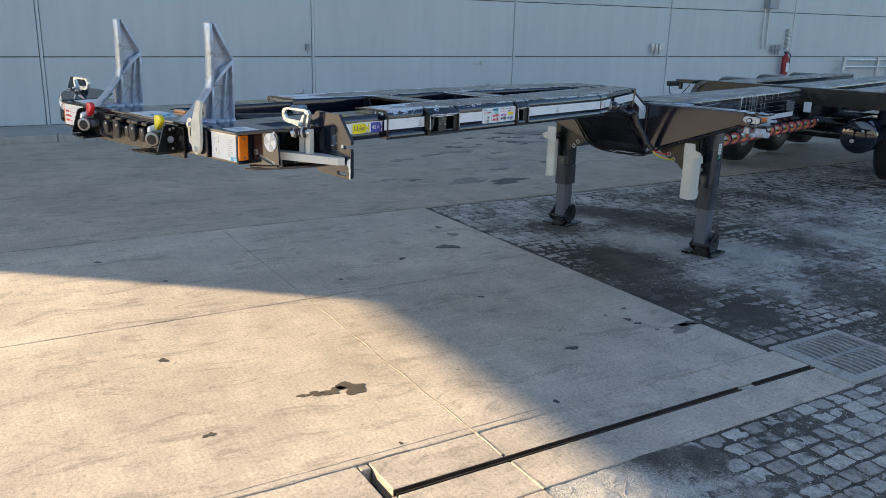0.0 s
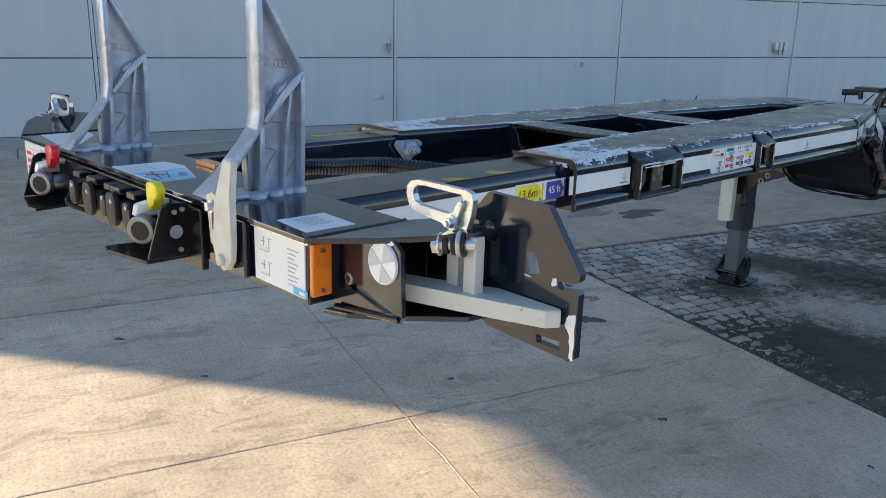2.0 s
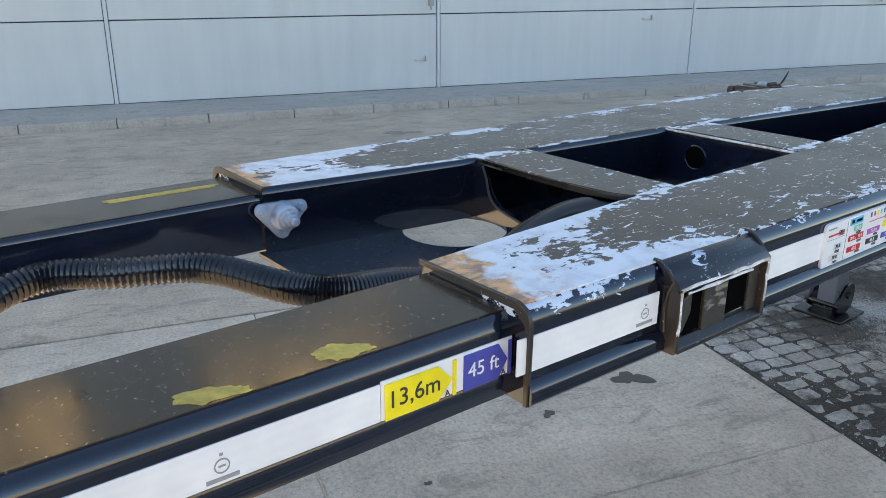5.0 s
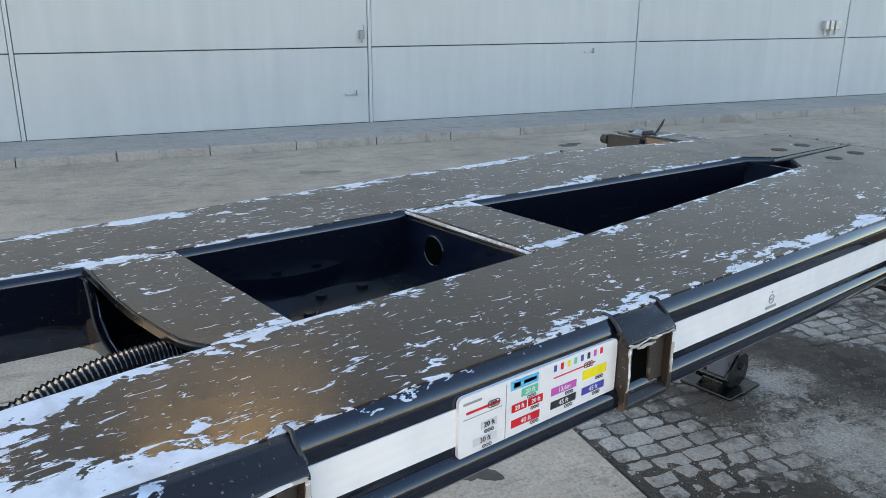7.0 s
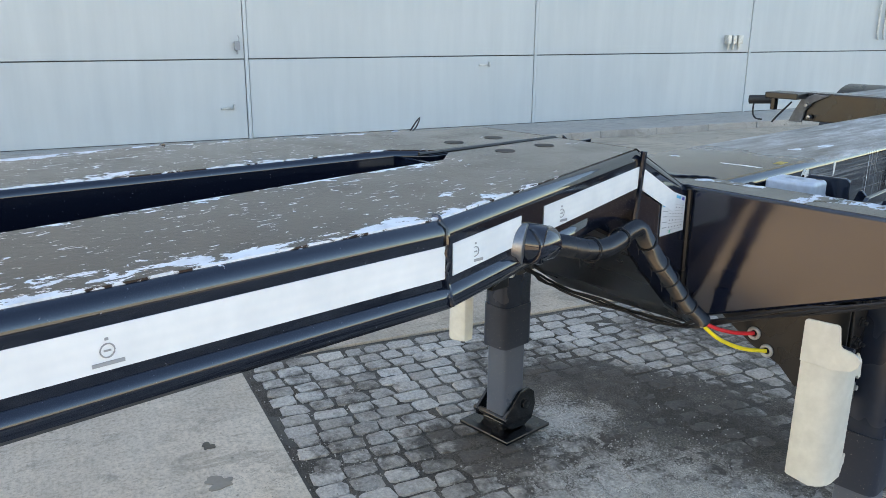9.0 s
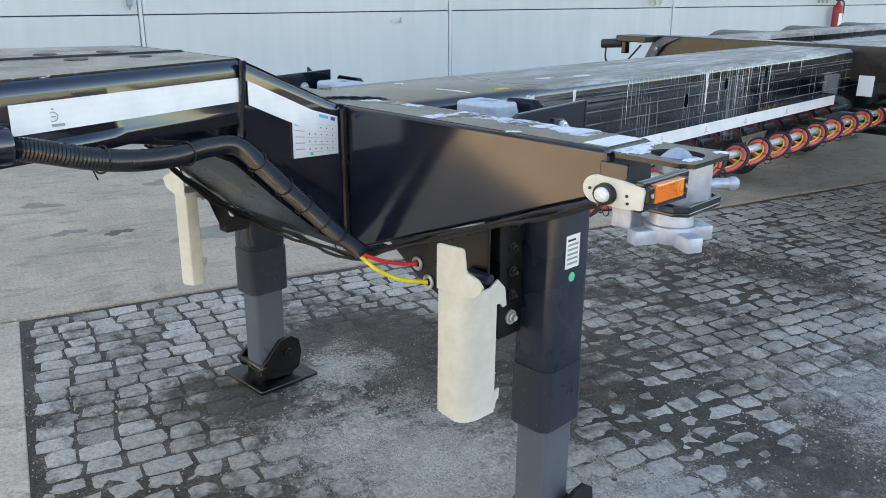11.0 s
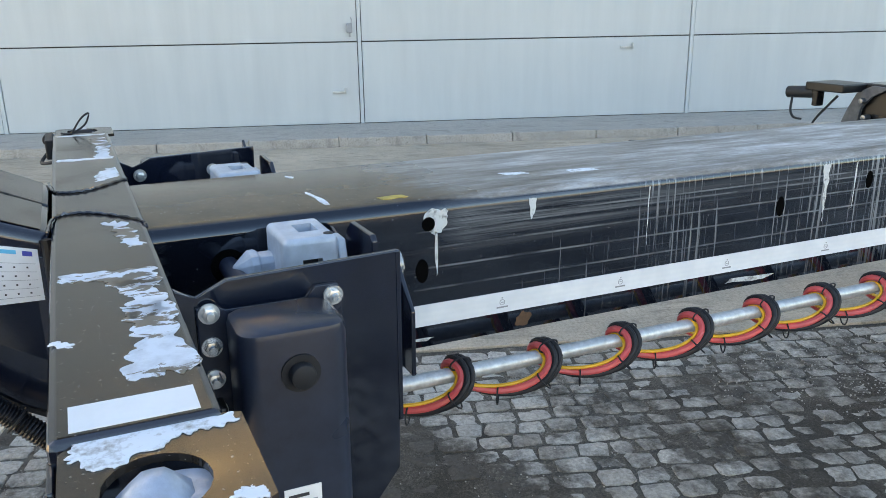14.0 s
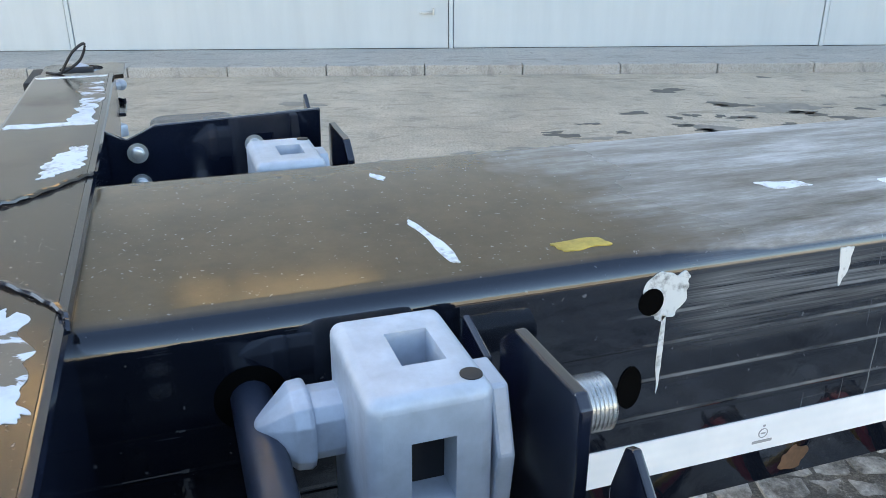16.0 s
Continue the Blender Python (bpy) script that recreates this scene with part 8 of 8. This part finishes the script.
part("lamp_cable", bm, RUBBER, trailer, "", True)
bm = bmesh.new()
tube(bm, spline([(-1.02, 9.46, 1.19), (-1.06, 9.45, 1.14), (-1.10, 9.44, 1.09), (-1.13, 9.44, 1.05)], 10), 0.006, 6)
part("lamp_cable", bm, RUBBER, trailer, "", True)
bm = bmesh.new()
prism(bm, [(-1.08, 1.05), (-0.99, 1.05), (-0.98, 1.13), (-0.93, 1.19), (-0.83, 1.235), (-0.93, 1.24), (-1.01, 1.20), (-1.05, 1.12)], "y", 9.575, 9.592, 0.003)
part("rear_stay", bm, GREY_STAY, trailer, "dull grey curved stay")
for x, z in ((-0.965, 1.165), (-0.94, 1.09)):
    bm = bmesh.new()
    cyl(bm, (x, 9.59, z), (x, 9.55, z), 0.016, 0.014, 8, 0.002)
    part("stay_bolt", bm, STEEL, trailer, "", True)
bm = bmesh.new()
tube(bm, [(1.05, 9.62, 1.09), (1.12, 10.2, 1.08), (1.16, 14.0, 1.04)], 0.022, 10)
part("side_tube", bm, GALV, trailer, "galvanised side tube", True)
bm = bmesh.new()
cyl(bm, (0.75, 10.1, 0.72), (0.75, 10.75, 0.72), 0.20, 0.20, 28, 0.03)
tank = part("air_tank", bm, BLACK, trailer, "glossy black air tank", True)
bm = bmesh.new()
cyl(bm, (0.70, 10.1, 0.66), (0.70, 10.075, 0.66), 0.022, 0.022, 10, 0.002)
part("tank_plug", bm, GALV, tank, "", True)
bm = bmesh.new()
cyl(bm, (0.80, 10.1, 0.78), (0.80, 10.08, 0.78), 0.018, 0.018, 10, 0.002)
part("tank_plug", bm, GALV, tank, "", True)


def wheel():
    """Truck tyre on a steel rim."""
    bm = bmesh.new()
    prof = [(-0.17, 0.30), (-0.185, 0.36), (-0.18, 0.45), (-0.14, 0.50), (-0.07, 0.51), (0.07, 0.51), (0.14, 0.50), (0.18, 0.45), (0.185, 0.36), (0.17, 0.30)]
    secs = [[(x, r * math.cos(a), r * math.sin(a)) for x, r in prof] for a in [2 * math.pi * k / 40 for k in range(41)]]
    loft(bm, secs, False)
    w = part("wheel", bm, RUBBER, trailer, "black truck tyre on a steel rim", True)
    bm = bmesh.new()
    cyl(bm, (-0.16, 0, 0), (0.06, 0, 0), 0.30, 0.28, 28)
    cyl(bm, (0.05, 0, 0), (0.13, 0, 0), 0.13, 0.12, 20, 0.005)
    part("rim", bm, GALV, w, "", True)
    return w


w0 = wheel()
first = True
for y in (10.95, 12.26, 13.57):
    for x in (-1.02, 1.02):
        turn = pose(x, y, 0.555 + 0.0085 * y, 0, 0, 0 if x > 0 else 180)
        if first:
            w0.matrix_local = turn
            first = False
        else:
            copy_thing(w0, turn)
for s_ in (-1, 1):
    for y in (10.95, 12.26, 13.57):
        bm = bmesh.new()
        out = []
        for k in range(15):
            a = radians(20 + 140 * k / 14)
            out.append((y + 0.60 * math.cos(a), 0.64 + 0.60 * math.sin(a)))
        inn = [(y + (p - y) * 0.975, 0.64 + (q - 0.64) * 0.975) for p, q in out[::-1]]
        prism(bm, out + inn, "x", s_ * 0.84, s_ * 1.22)
        part("mudguard", bm, BLACK_DULL, trailer, "black plastic mudguard", True)
for y in (10.95, 12.26, 13.57):
    bm = bmesh.new()
    tube(bm, [(-0.95, y, 0.64), (0.95, y, 0.64)], 0.07, 14)
    part("axle", bm, BLACK_DULL, trailer, "", True)
bm = bmesh.new()
box(bm, 1.1, 1.13, 11.55, 11.66, 0.55, 1.0, 0.004)
part("mud_flap", bm, WHITE, trailer)

# the far bracket and its lock sit closer to the beam
for ob in PAIRS:
    twin = mirrored(ob)
    twin.location.x = 0.118 if ob.name.startswith("leg_bracket") else 0.03 if ob.name.startswith("stowed_lock") else -FAR_END if ob not in SLEEVE_PARTS else 0.0


# ---- wall fittings ----
def wall_fit(name, build, u, z, mat, label, category):
    bm = bmesh.new()
    build(bm)
    ob = finish(name, bm, mat)
    ob.matrix_world = YARD @ pose(V_WALL + 0.002, u, z)
    return tagged(ob, label, category)


def small_box(bm):
    box(bm, 0, 0.06, -0.035, 0.035, -0.05, 0.06, 0.008)
    cyl(bm, (0.03, 0.0, -0.05), (0.03, 0.0, -0.1), 0.012, 0.012, 10)
    tube(bm, [(0.03, 0.02, 0.05), (0.04, 0.03, 0.1), (0.02, 0.02, 0.13)], 0.006, 6)


def torn_bracket(bm):
    box(bm, 0, 0.03, -0.10, 0.05, -0.012, 0.012, 0.004)
    box(bm, 0, 0.05, 0.05, 0.07, -0.02, 0.05, 0.004)


def sockets(bm):
    for k, w in enumerate((0.08, 0.08, 0.11)):
        box(bm, 0, 0.09, -0.17 + k * 0.115, -0.17 + k * 0.115 + w, -0.03, 0.12, 0.012)
        cyl(bm, (0.05, -0.13 + k * 0.115, -0.03), (0.05, -0.13 + k * 0.115, -0.12), 0.022, 0.02, 12)


wall_fit("wall_switch", small_box, 6.49, 1.26, GREY_INK, "small dark switch box on the wall", "switch")
wall_fit("torn_bracket", torn_bracket, 6.35, 0.49, GALV, "small bent bracket still fixed to the wall", "bracket")
wall_fit("torn_bracket", torn_bracket, 10.05, 0.97, GALV, "small bent bracket still fixed to the wall", "bracket")
wall_fit("wall_sockets", sockets, 14.78, 1.27, GALV, "row of weathered wall sockets", "socket")


def panel_box(bm):
    box(bm, 0, 0.18, -0.18, 0.16, 0, 0.9, 0.01)


def pipes(bm):
    tube(bm, [(0.04, -0.10, 0.95), (0.04, -0.10, 0.10), (0.04, -0.06, 0.0)], 0.018, 10)
    tube(bm, [(0.04, 0.06, 0.95), (0.04, 0.06, 0.10), (0.04, 0.10, 0.0)], 0.018, 10)


wall_fit("electric_cabinet", panel_box, 18.47, 2.24, GREY_INK, "grey electric cabinet on the wall", "cabinet")
wall_fit("conduit", pipes, 18.42, 1.30, GALV, "pair of grey conduits on the wall", "pipe")
wall_fit("wall_sockets", sockets, 18.87, 1.27, GREY_INK, "row of grey wall sockets under the conduits", "socket")


def extinguisher(bm):
    cyl(bm, (0.13, 0, 0), (0.13, 0, 0.44), 0.085, 0.085, 20, 0.02)
    cyl(bm, (0.13, 0, 0.44), (0.13, 0, 0.52), 0.06, 0.025, 16)


fe = wall_fit("fire_extinguisher", extinguisher, 19.2, 0.66, DEEP_RED, "red fire extinguisher hanging on the wall", "extinguisher")
bm = bmesh.new()
box(bm, 0.10, 0.17, -0.06, 0.04, 0.52, 0.57, 0.01)
tube(bm, spline([(0.14, 0.03, 0.54), (0.17, 0.10, 0.50), (0.17, 0.11, 0.3), (0.16, 0.09, 0.1)], 16), 0.012, 8)
part("valve_and_hose", bm, RUBBER, fe, "black valve and hose", True)
bm = bmesh.new()
box(bm, 0.205, 0.216, -0.045, 0.045, 0.08, 0.3)
part("print_label", bm, PAPER, fe)


def hose_stack(bm):
    for k in range(5):
        box(bm, 0, 0.1, -0.07, 0.07, k * 0.105, k * 0.105 + 0.075, 0.012)


hs = wall_fit("cable_holder", hose_stack, 19.3, 1.28, GALV, "stack of grey cable holders on the wall", "holder")


def rail_rack(bm):
    tube(bm, [(0.2, -0.9, 0.0), (0.2, 4.0, 0.0)], 0.03, 8)
    tube(bm, [(0.2, -0.9, 0.18), (0.2, 4.0, 0.18)], 0.03, 8)
    for u in (-0.9, 0.6, 2.1, 3.6):
        box(bm, 0.16, 0.24, u - 0.04, u + 0.04, -0.75, 0.25, 0.006)


wall_fit("steel_barrier", rail_rack, 22.4, 0.84, GALV, "galvanised steel barrier along the wall", "barrier")


# ---- stains on the slabs ----
def stain(u, v, size, seed, stretch=1.0, mat=STAIN, turn=0.0):
    """A thin dried puddle with a torn outline."""
    r = random.Random(seed)
    bm = bmesh.new()
    n = 26
    ph = [r.uniform(0, 6.28) for _ in range(5)]
    pts = []
    for k in range(n):
        a = 2 * math.pi * k / n
        rad = size * (0.72 + 0.22 * math.sin(2 * a + ph[0]) + 0.16 * math.sin(3 * a + ph[1]) + 0.12 * math.sin(5 * a + ph[2]) + 0.06 * math.sin(9 * a + ph[3]))
        x, y = rad * math.cos(a), rad * math.sin(a) * stretch
        pts.append((v + x * math.cos(turn) - y * math.sin(turn), u + x * math.sin(turn) + y * math.cos(turn)))
    prism(bm, pts, "z", -0.004, 0.0016)
    ob = finish("oil_stain", bm, mat)
    ob.matrix_world = YARD
    return tagged(ob, "thin dark stain dried on the concrete", "stain", "stains on the slabs")


DAMP = simple("damp_stain", (0.12, 0.095, 0.06), 0.3, 0.0, 0.35, 25.0, 0.1)
SPOT = simple("dark_spot", (0.085, 0.075, 0.064), 0.5, 0.0, 0.3, 25.0, 0.1)
PALE_DAMP = simple("faded_stain", (0.27, 0.24, 0.205), 0.6, 0.0, 0.3, 12.0, 0.1)
for k, (u, v, size, stretch, mat) in enumerate((
        (2.64, -0.27, 0.085, 1.2, DAMP), (2.54, -0.28, 0.05, 1.5, DAMP), (2.46, -0.29, 0.035, 1.2, DAMP), (2.40, -0.30, 0.02, 2.5, DAMP),
        (4.42, -2.31, 0.075, 1.4, SPOT), (3.97, -0.16, 0.035, 1.2, SPOT), (1.89, -0.13, 0.025, 1.3, SPOT), (2.60, 0.33, 0.012, 1.0, SPOT),
        (1.89, -1.04, 0.028, 1.4, SPOT), (4.58, -0.36, 0.026, 1.3, SPOT), (4.59, -0.28, 0.022, 1.3, SPOT), (4.70, -0.53, 0.018, 1.0, SPOT),
        (3.93, -2.17, 0.028, 1.3, SPOT), (1.86, -3.06, 0.025, 1.3, SPOT), (3.46, 0.33, 0.02, 1.0, SPOT), (3.99, -1.14, 0.022, 1.0, SPOT),
        (4.62, -0.15, 0.015, 1.0, SPOT), (4.5, -0.48, 0.014, 1.0, SPOT), (3.3, -1.9, 0.016, 1.0, SPOT), (2.2, -2.4, 0.02, 1.0, SPOT),
        (8.53, -8.46, 0.13, 1.5, SPOT), (8.89, -7.84, 0.12, 2.0, SPOT), (9.30, -7.71, 0.22, 1.8, PALE_DAMP), (9.42, -7.50, 0.12, 1.5, SPOT),
        (8.61, -6.93, 0.22, 1.6, PALE_DAMP), (7.14, -6.46, 0.13, 2.0, PALE_DAMP), (6.06, -6.16, 0.12, 1.8, PALE_DAMP), (5.21, -8.00, 0.10, 2.8, PALE_DAMP),
        (7.32, -6.85, 0.08, 2.0, SPOT), (8.02, -7.56, 0.09, 1.4, SPOT), (6.78, -6.41, 0.06, 2.4, PALE_DAMP), (6.11, -4.61, 0.16, 2.4, PALE_DAMP),
        (6.54, -4.43, 0.16, 2.2, SPOT), (6.58, -6.36, 0.10, 2.0, PALE_DAMP), (8.60, -5.81, 0.14, 2.0, PALE_DAMP), (5.28, -5.02, 0.08, 1.5, PALE_DAMP),
        (5.56, -4.89, 0.07, 1.5, SPOT), (9.7, -7.3, 0.10, 2.0, SPOT), (4.67, -2.62, 0.05, 1.5, PALE_DAMP), (5.15, -5.80, 0.10, 1.6, PALE_DAMP),
        (7.6, -7.2, 0.05, 1.5, SPOT), (8.3, -7.1, 0.05, 1.6, SPOT), (10.3, -7.0, 0.16, 2.0, SPOT), (7.9, -5.3, 0.12, 2.0, SPOT),
        (4.78, -0.10, 0.07, 2.0, PALE_DAMP), (4.88, -0.13, 0.045, 2.4, SPOT), (4.68, -2.9, 0.03, 1.2, SPOT), (6.9, -5.1, 0.09, 2.0, PALE_DAMP))):
    stain(u + (0.028 if u < 4.9 else 0.0), v, size, 100 + k, stretch, mat)

spots = random.Random(77)
for k in range(46):
    cu, cv, spread = ((9.6, -7.5, 0.55), (8.7, -7.4, 0.5), (10.4, -7.9, 0.5), (7.6, -6.9, 0.5), (9.9, -6.6, 0.5))[k % 5]
    stain(cu + spots.gauss(0, spread), cv + spots.gauss(0, spread * 0.7), spots.uniform(0.018, 0.075), 300 + k, spots.uniform(1.0, 2.4), SPOT if k % 3 else PALE_DAMP)


# ---- paving stones: small worn setts in courses along the hall ----
rnd = random.Random(23)


def sett(w, l, h):
    """One stone about its middle: a worn, uneven eight-cornered top on a wider foot."""
    lo, hi = [], []
    for sx, sy in ((1, -0.74), (1, 0.74), (0.74, 1), (-0.74, 1), (-1, 0.74), (-1, -0.74), (-0.74, -1), (0.74, -1)):
        x, y = sx * w / 2, sy * l / 2
        lo.append((x, y, -0.035))
        hi.append((x * rnd.uniform(0.84, 0.98) + rnd.uniform(-0.005, 0.005), y * rnd.uniform(0.86, 0.98) + rnd.uniform(-0.007, 0.007), h + rnd.uniform(-0.006, 0.001)))
    return lo + hi + [(rnd.uniform(-0.01, 0.01), rnd.uniform(-0.015, 0.015), h + 0.003)]


SETT_FACES = tuple((8 + k, 8 + (k + 1) % 8, 16) for k in range(8)) + tuple((k, (k + 1) % 8, 8 + (k + 1) % 8, 8 + k) for k in range(8))
shapes = []
for k in range(12):
    l = (0.10, 0.125, 0.15, 0.115)[k % 4]
    me = bpy.data.meshes.new("paving_stone")
    me.from_pydata(sett(0.091, l, 0.0), [], SETT_FACES)
    me.materials.append(COBBLE)
    shapes.append((l, me))
verts, faces = [], []
near_count = 0


def lay(v0, v1, u0, u1):
    """Fills a field with courses; the stretch beside the legs is laid as single stones."""
    global near_count
    v = v0 + 0.055
    while v < v1 - 0.04:
        u = u0 + rnd.uniform(0.0, 0.05)
        while u < u1 - 0.06:
            k = rnd.randrange(12)
            l, me = shapes[k]
            g = rnd.uniform(0.004, 0.014)
            cu = u + l / 2
            dip = -0.010 * (0.5 + 0.5 * noise.noise(Vector((v * 0.9, cu * 0.9, 0)))) + rnd.uniform(-0.004, 0.003)
            if near_count < 300 and -2.2 < v < 0.35 and 5.0 < cu < 6.9:
                ob = new("paving_stone", me)
                ob.parent = ground
                ob.matrix_local = pose(v + rnd.uniform(-0.005, 0.005), cu, dip, 0, 0, rnd.uniform(-3, 3))
                near_count += 1
            else:
                base = len(verts)
                c, s = math.cos(a := rnd.uniform(-0.05, 0.05)), math.sin(a)
                for x, y, z in sett(0.091 + rnd.uniform(-0.008, 0.004), l, dip):
                    verts.append((v + x * c - y * s, cu + x * s + y * c, z))
                faces.extend(tuple(base + i for i in f) for f in SETT_FACES)
            u += l + g
        v += 0.096 + rnd.uniform(-0.003, 0.003)


lay(V1 + 0.02, V3, U_BRICK + 0.014, 20.0)
lay(V3, 0.93, 5.66, 17.0)
lay(0.93, 5.5, 5.50, 17.0)
lay(V4, 3.2, 2.95, 5.50)
lay(V1 + 0.02, 1.0, 20.0, 32.0)
me = bpy.data.meshes.new("paving_stones")
me.from_pydata(verts, [], faces)
me.materials.append(COBBLE)
stones = new("paving_stones", me)
stones.parent = ground
tagged(stones, "worn grey paving stones in dirty joints", "", kind="stuff")


# dirt that has filled the joints and in places covers the stones
def dirt_height(v, u):
    big = noise.noise(Vector((v * 0.55, u * 0.55, 3.0)))
    mid = noise.noise(Vector((v * 2.3, u * 2.3, 8.0)))
    small = noise.noise(Vector((v * 17.0, u * 17.0, 1.0)))
    tiny = noise.noise(Vector((v * 41.0, u * 41.0, 4.0)))
    # trodden deepest beside the legs, less where the crushed grit lies
    heap = 0.0
    for cv, cu, r, w in DARK_DIRT:
        heap += w * math.exp(-((v - cv) ** 2 + (u - cu) ** 2) / (r * r))
    for cv, cu, r, w in PALE_GRIT:
        heap += 0.45 * w * math.exp(-((v - cv) ** 2 + (u - cu) ** 2) / (r * r))
    heap = min(heap, 1.5) - 0.5 * math.exp(-((v + 3.0) / 0.6) ** 2 - ((u - 5.3) / 0.4) ** 2)
    return -0.0122 + 0.0050 * max(-0.6, big + 0.15) + 0.0045 * mid + 0.0045 * small + 0.0026 * tiny + 0.0075 * heap


dv, df = [], []
for v0, v1, u0, u1, step in ((V1, V3, U_BRICK + 0.01, 9.5, 0.026), (V4, 3.0, 2.95, 5.50, 0.026), (0.90, 2.0, 5.5, 8.0, 0.03), (V3, 0.90, 5.66, 8.0, 0.03), (V1, V3, 9.5, 20.0, 0.06), (V3, 5.0, 8.0, 17.0, 0.06), (2.0, 5.0, 5.5, 8.0, 0.06)):
    nv, nu = int((v1 - v0) / step) + 1, int((u1 - u0) / step) + 1
    base = len(dv)
    for i in range(nv + 1):
        for j in range(nu + 1):
            v, u = v0 + (v1 - v0) * i / nv, u0 + (u1 - u0) * j / nu
            dv.append((v, u, dirt_height(v, u)))
    for i in range(nv):
        for j in range(nu):
            a = base + i * (nu + 1) + j
            df.append((a, a + nu + 1, a + nu + 2, a + 1))
me = bpy.data.meshes.new("joint_dirt")
me.from_pydata(dv, [], df)
me.materials.append(DIRT)
me.polygons.foreach_set("use_smooth", [True] * len(df))
dirt = new("joint_dirt", me)
dirt.parent = ground
tagged(dirt, "dark dirt and pale grit between the paving stones", "", kind="stuff")
# loose grit over the stones
gv, gf = [], []
for k in range(90000):
    u, v = rnd.uniform(2.9, 10.0), rnd.uniform(-3.6, 2.6)
    if (v < V3 and u < U_BRICK) or (v < V4 and u < 5.5 and v > V3):
        continue
    heap = max(w * math.exp(-((v - cv) ** 2 + (u - cu) ** 2) / (r * r)) for cv, cu, r, w in PALE_GRIT)
    if 0.7 * noise.noise(Vector((u * 1.1, v * 1.1, 5.0))) + 0.75 * heap + rnd.uniform(-0.45, 0.3) < 0.22:
        continue
    r = rnd.uniform(0.0012, 0.0042)
    b = len(gv)
    z = -0.005
    gv += [(v - r, u - r, z), (v + r, u - r * 0.6, z), (v + r * 0.3, u + r, z), (v, u, z + r * 1.6)]
    gf += [(b, b + 1, b + 3), (b + 1, b + 2, b + 3), (b + 2, b, b + 3)]
me = bpy.data.meshes.new("grit")
me.from_pydata(gv, [], gf)
me.materials.append(KERB_STONE)
grit = new("grit", me)
grit.matrix_world = YARD
tagged(grit, "pale loose grit scattered on the paving", "grit", kind="stuff")
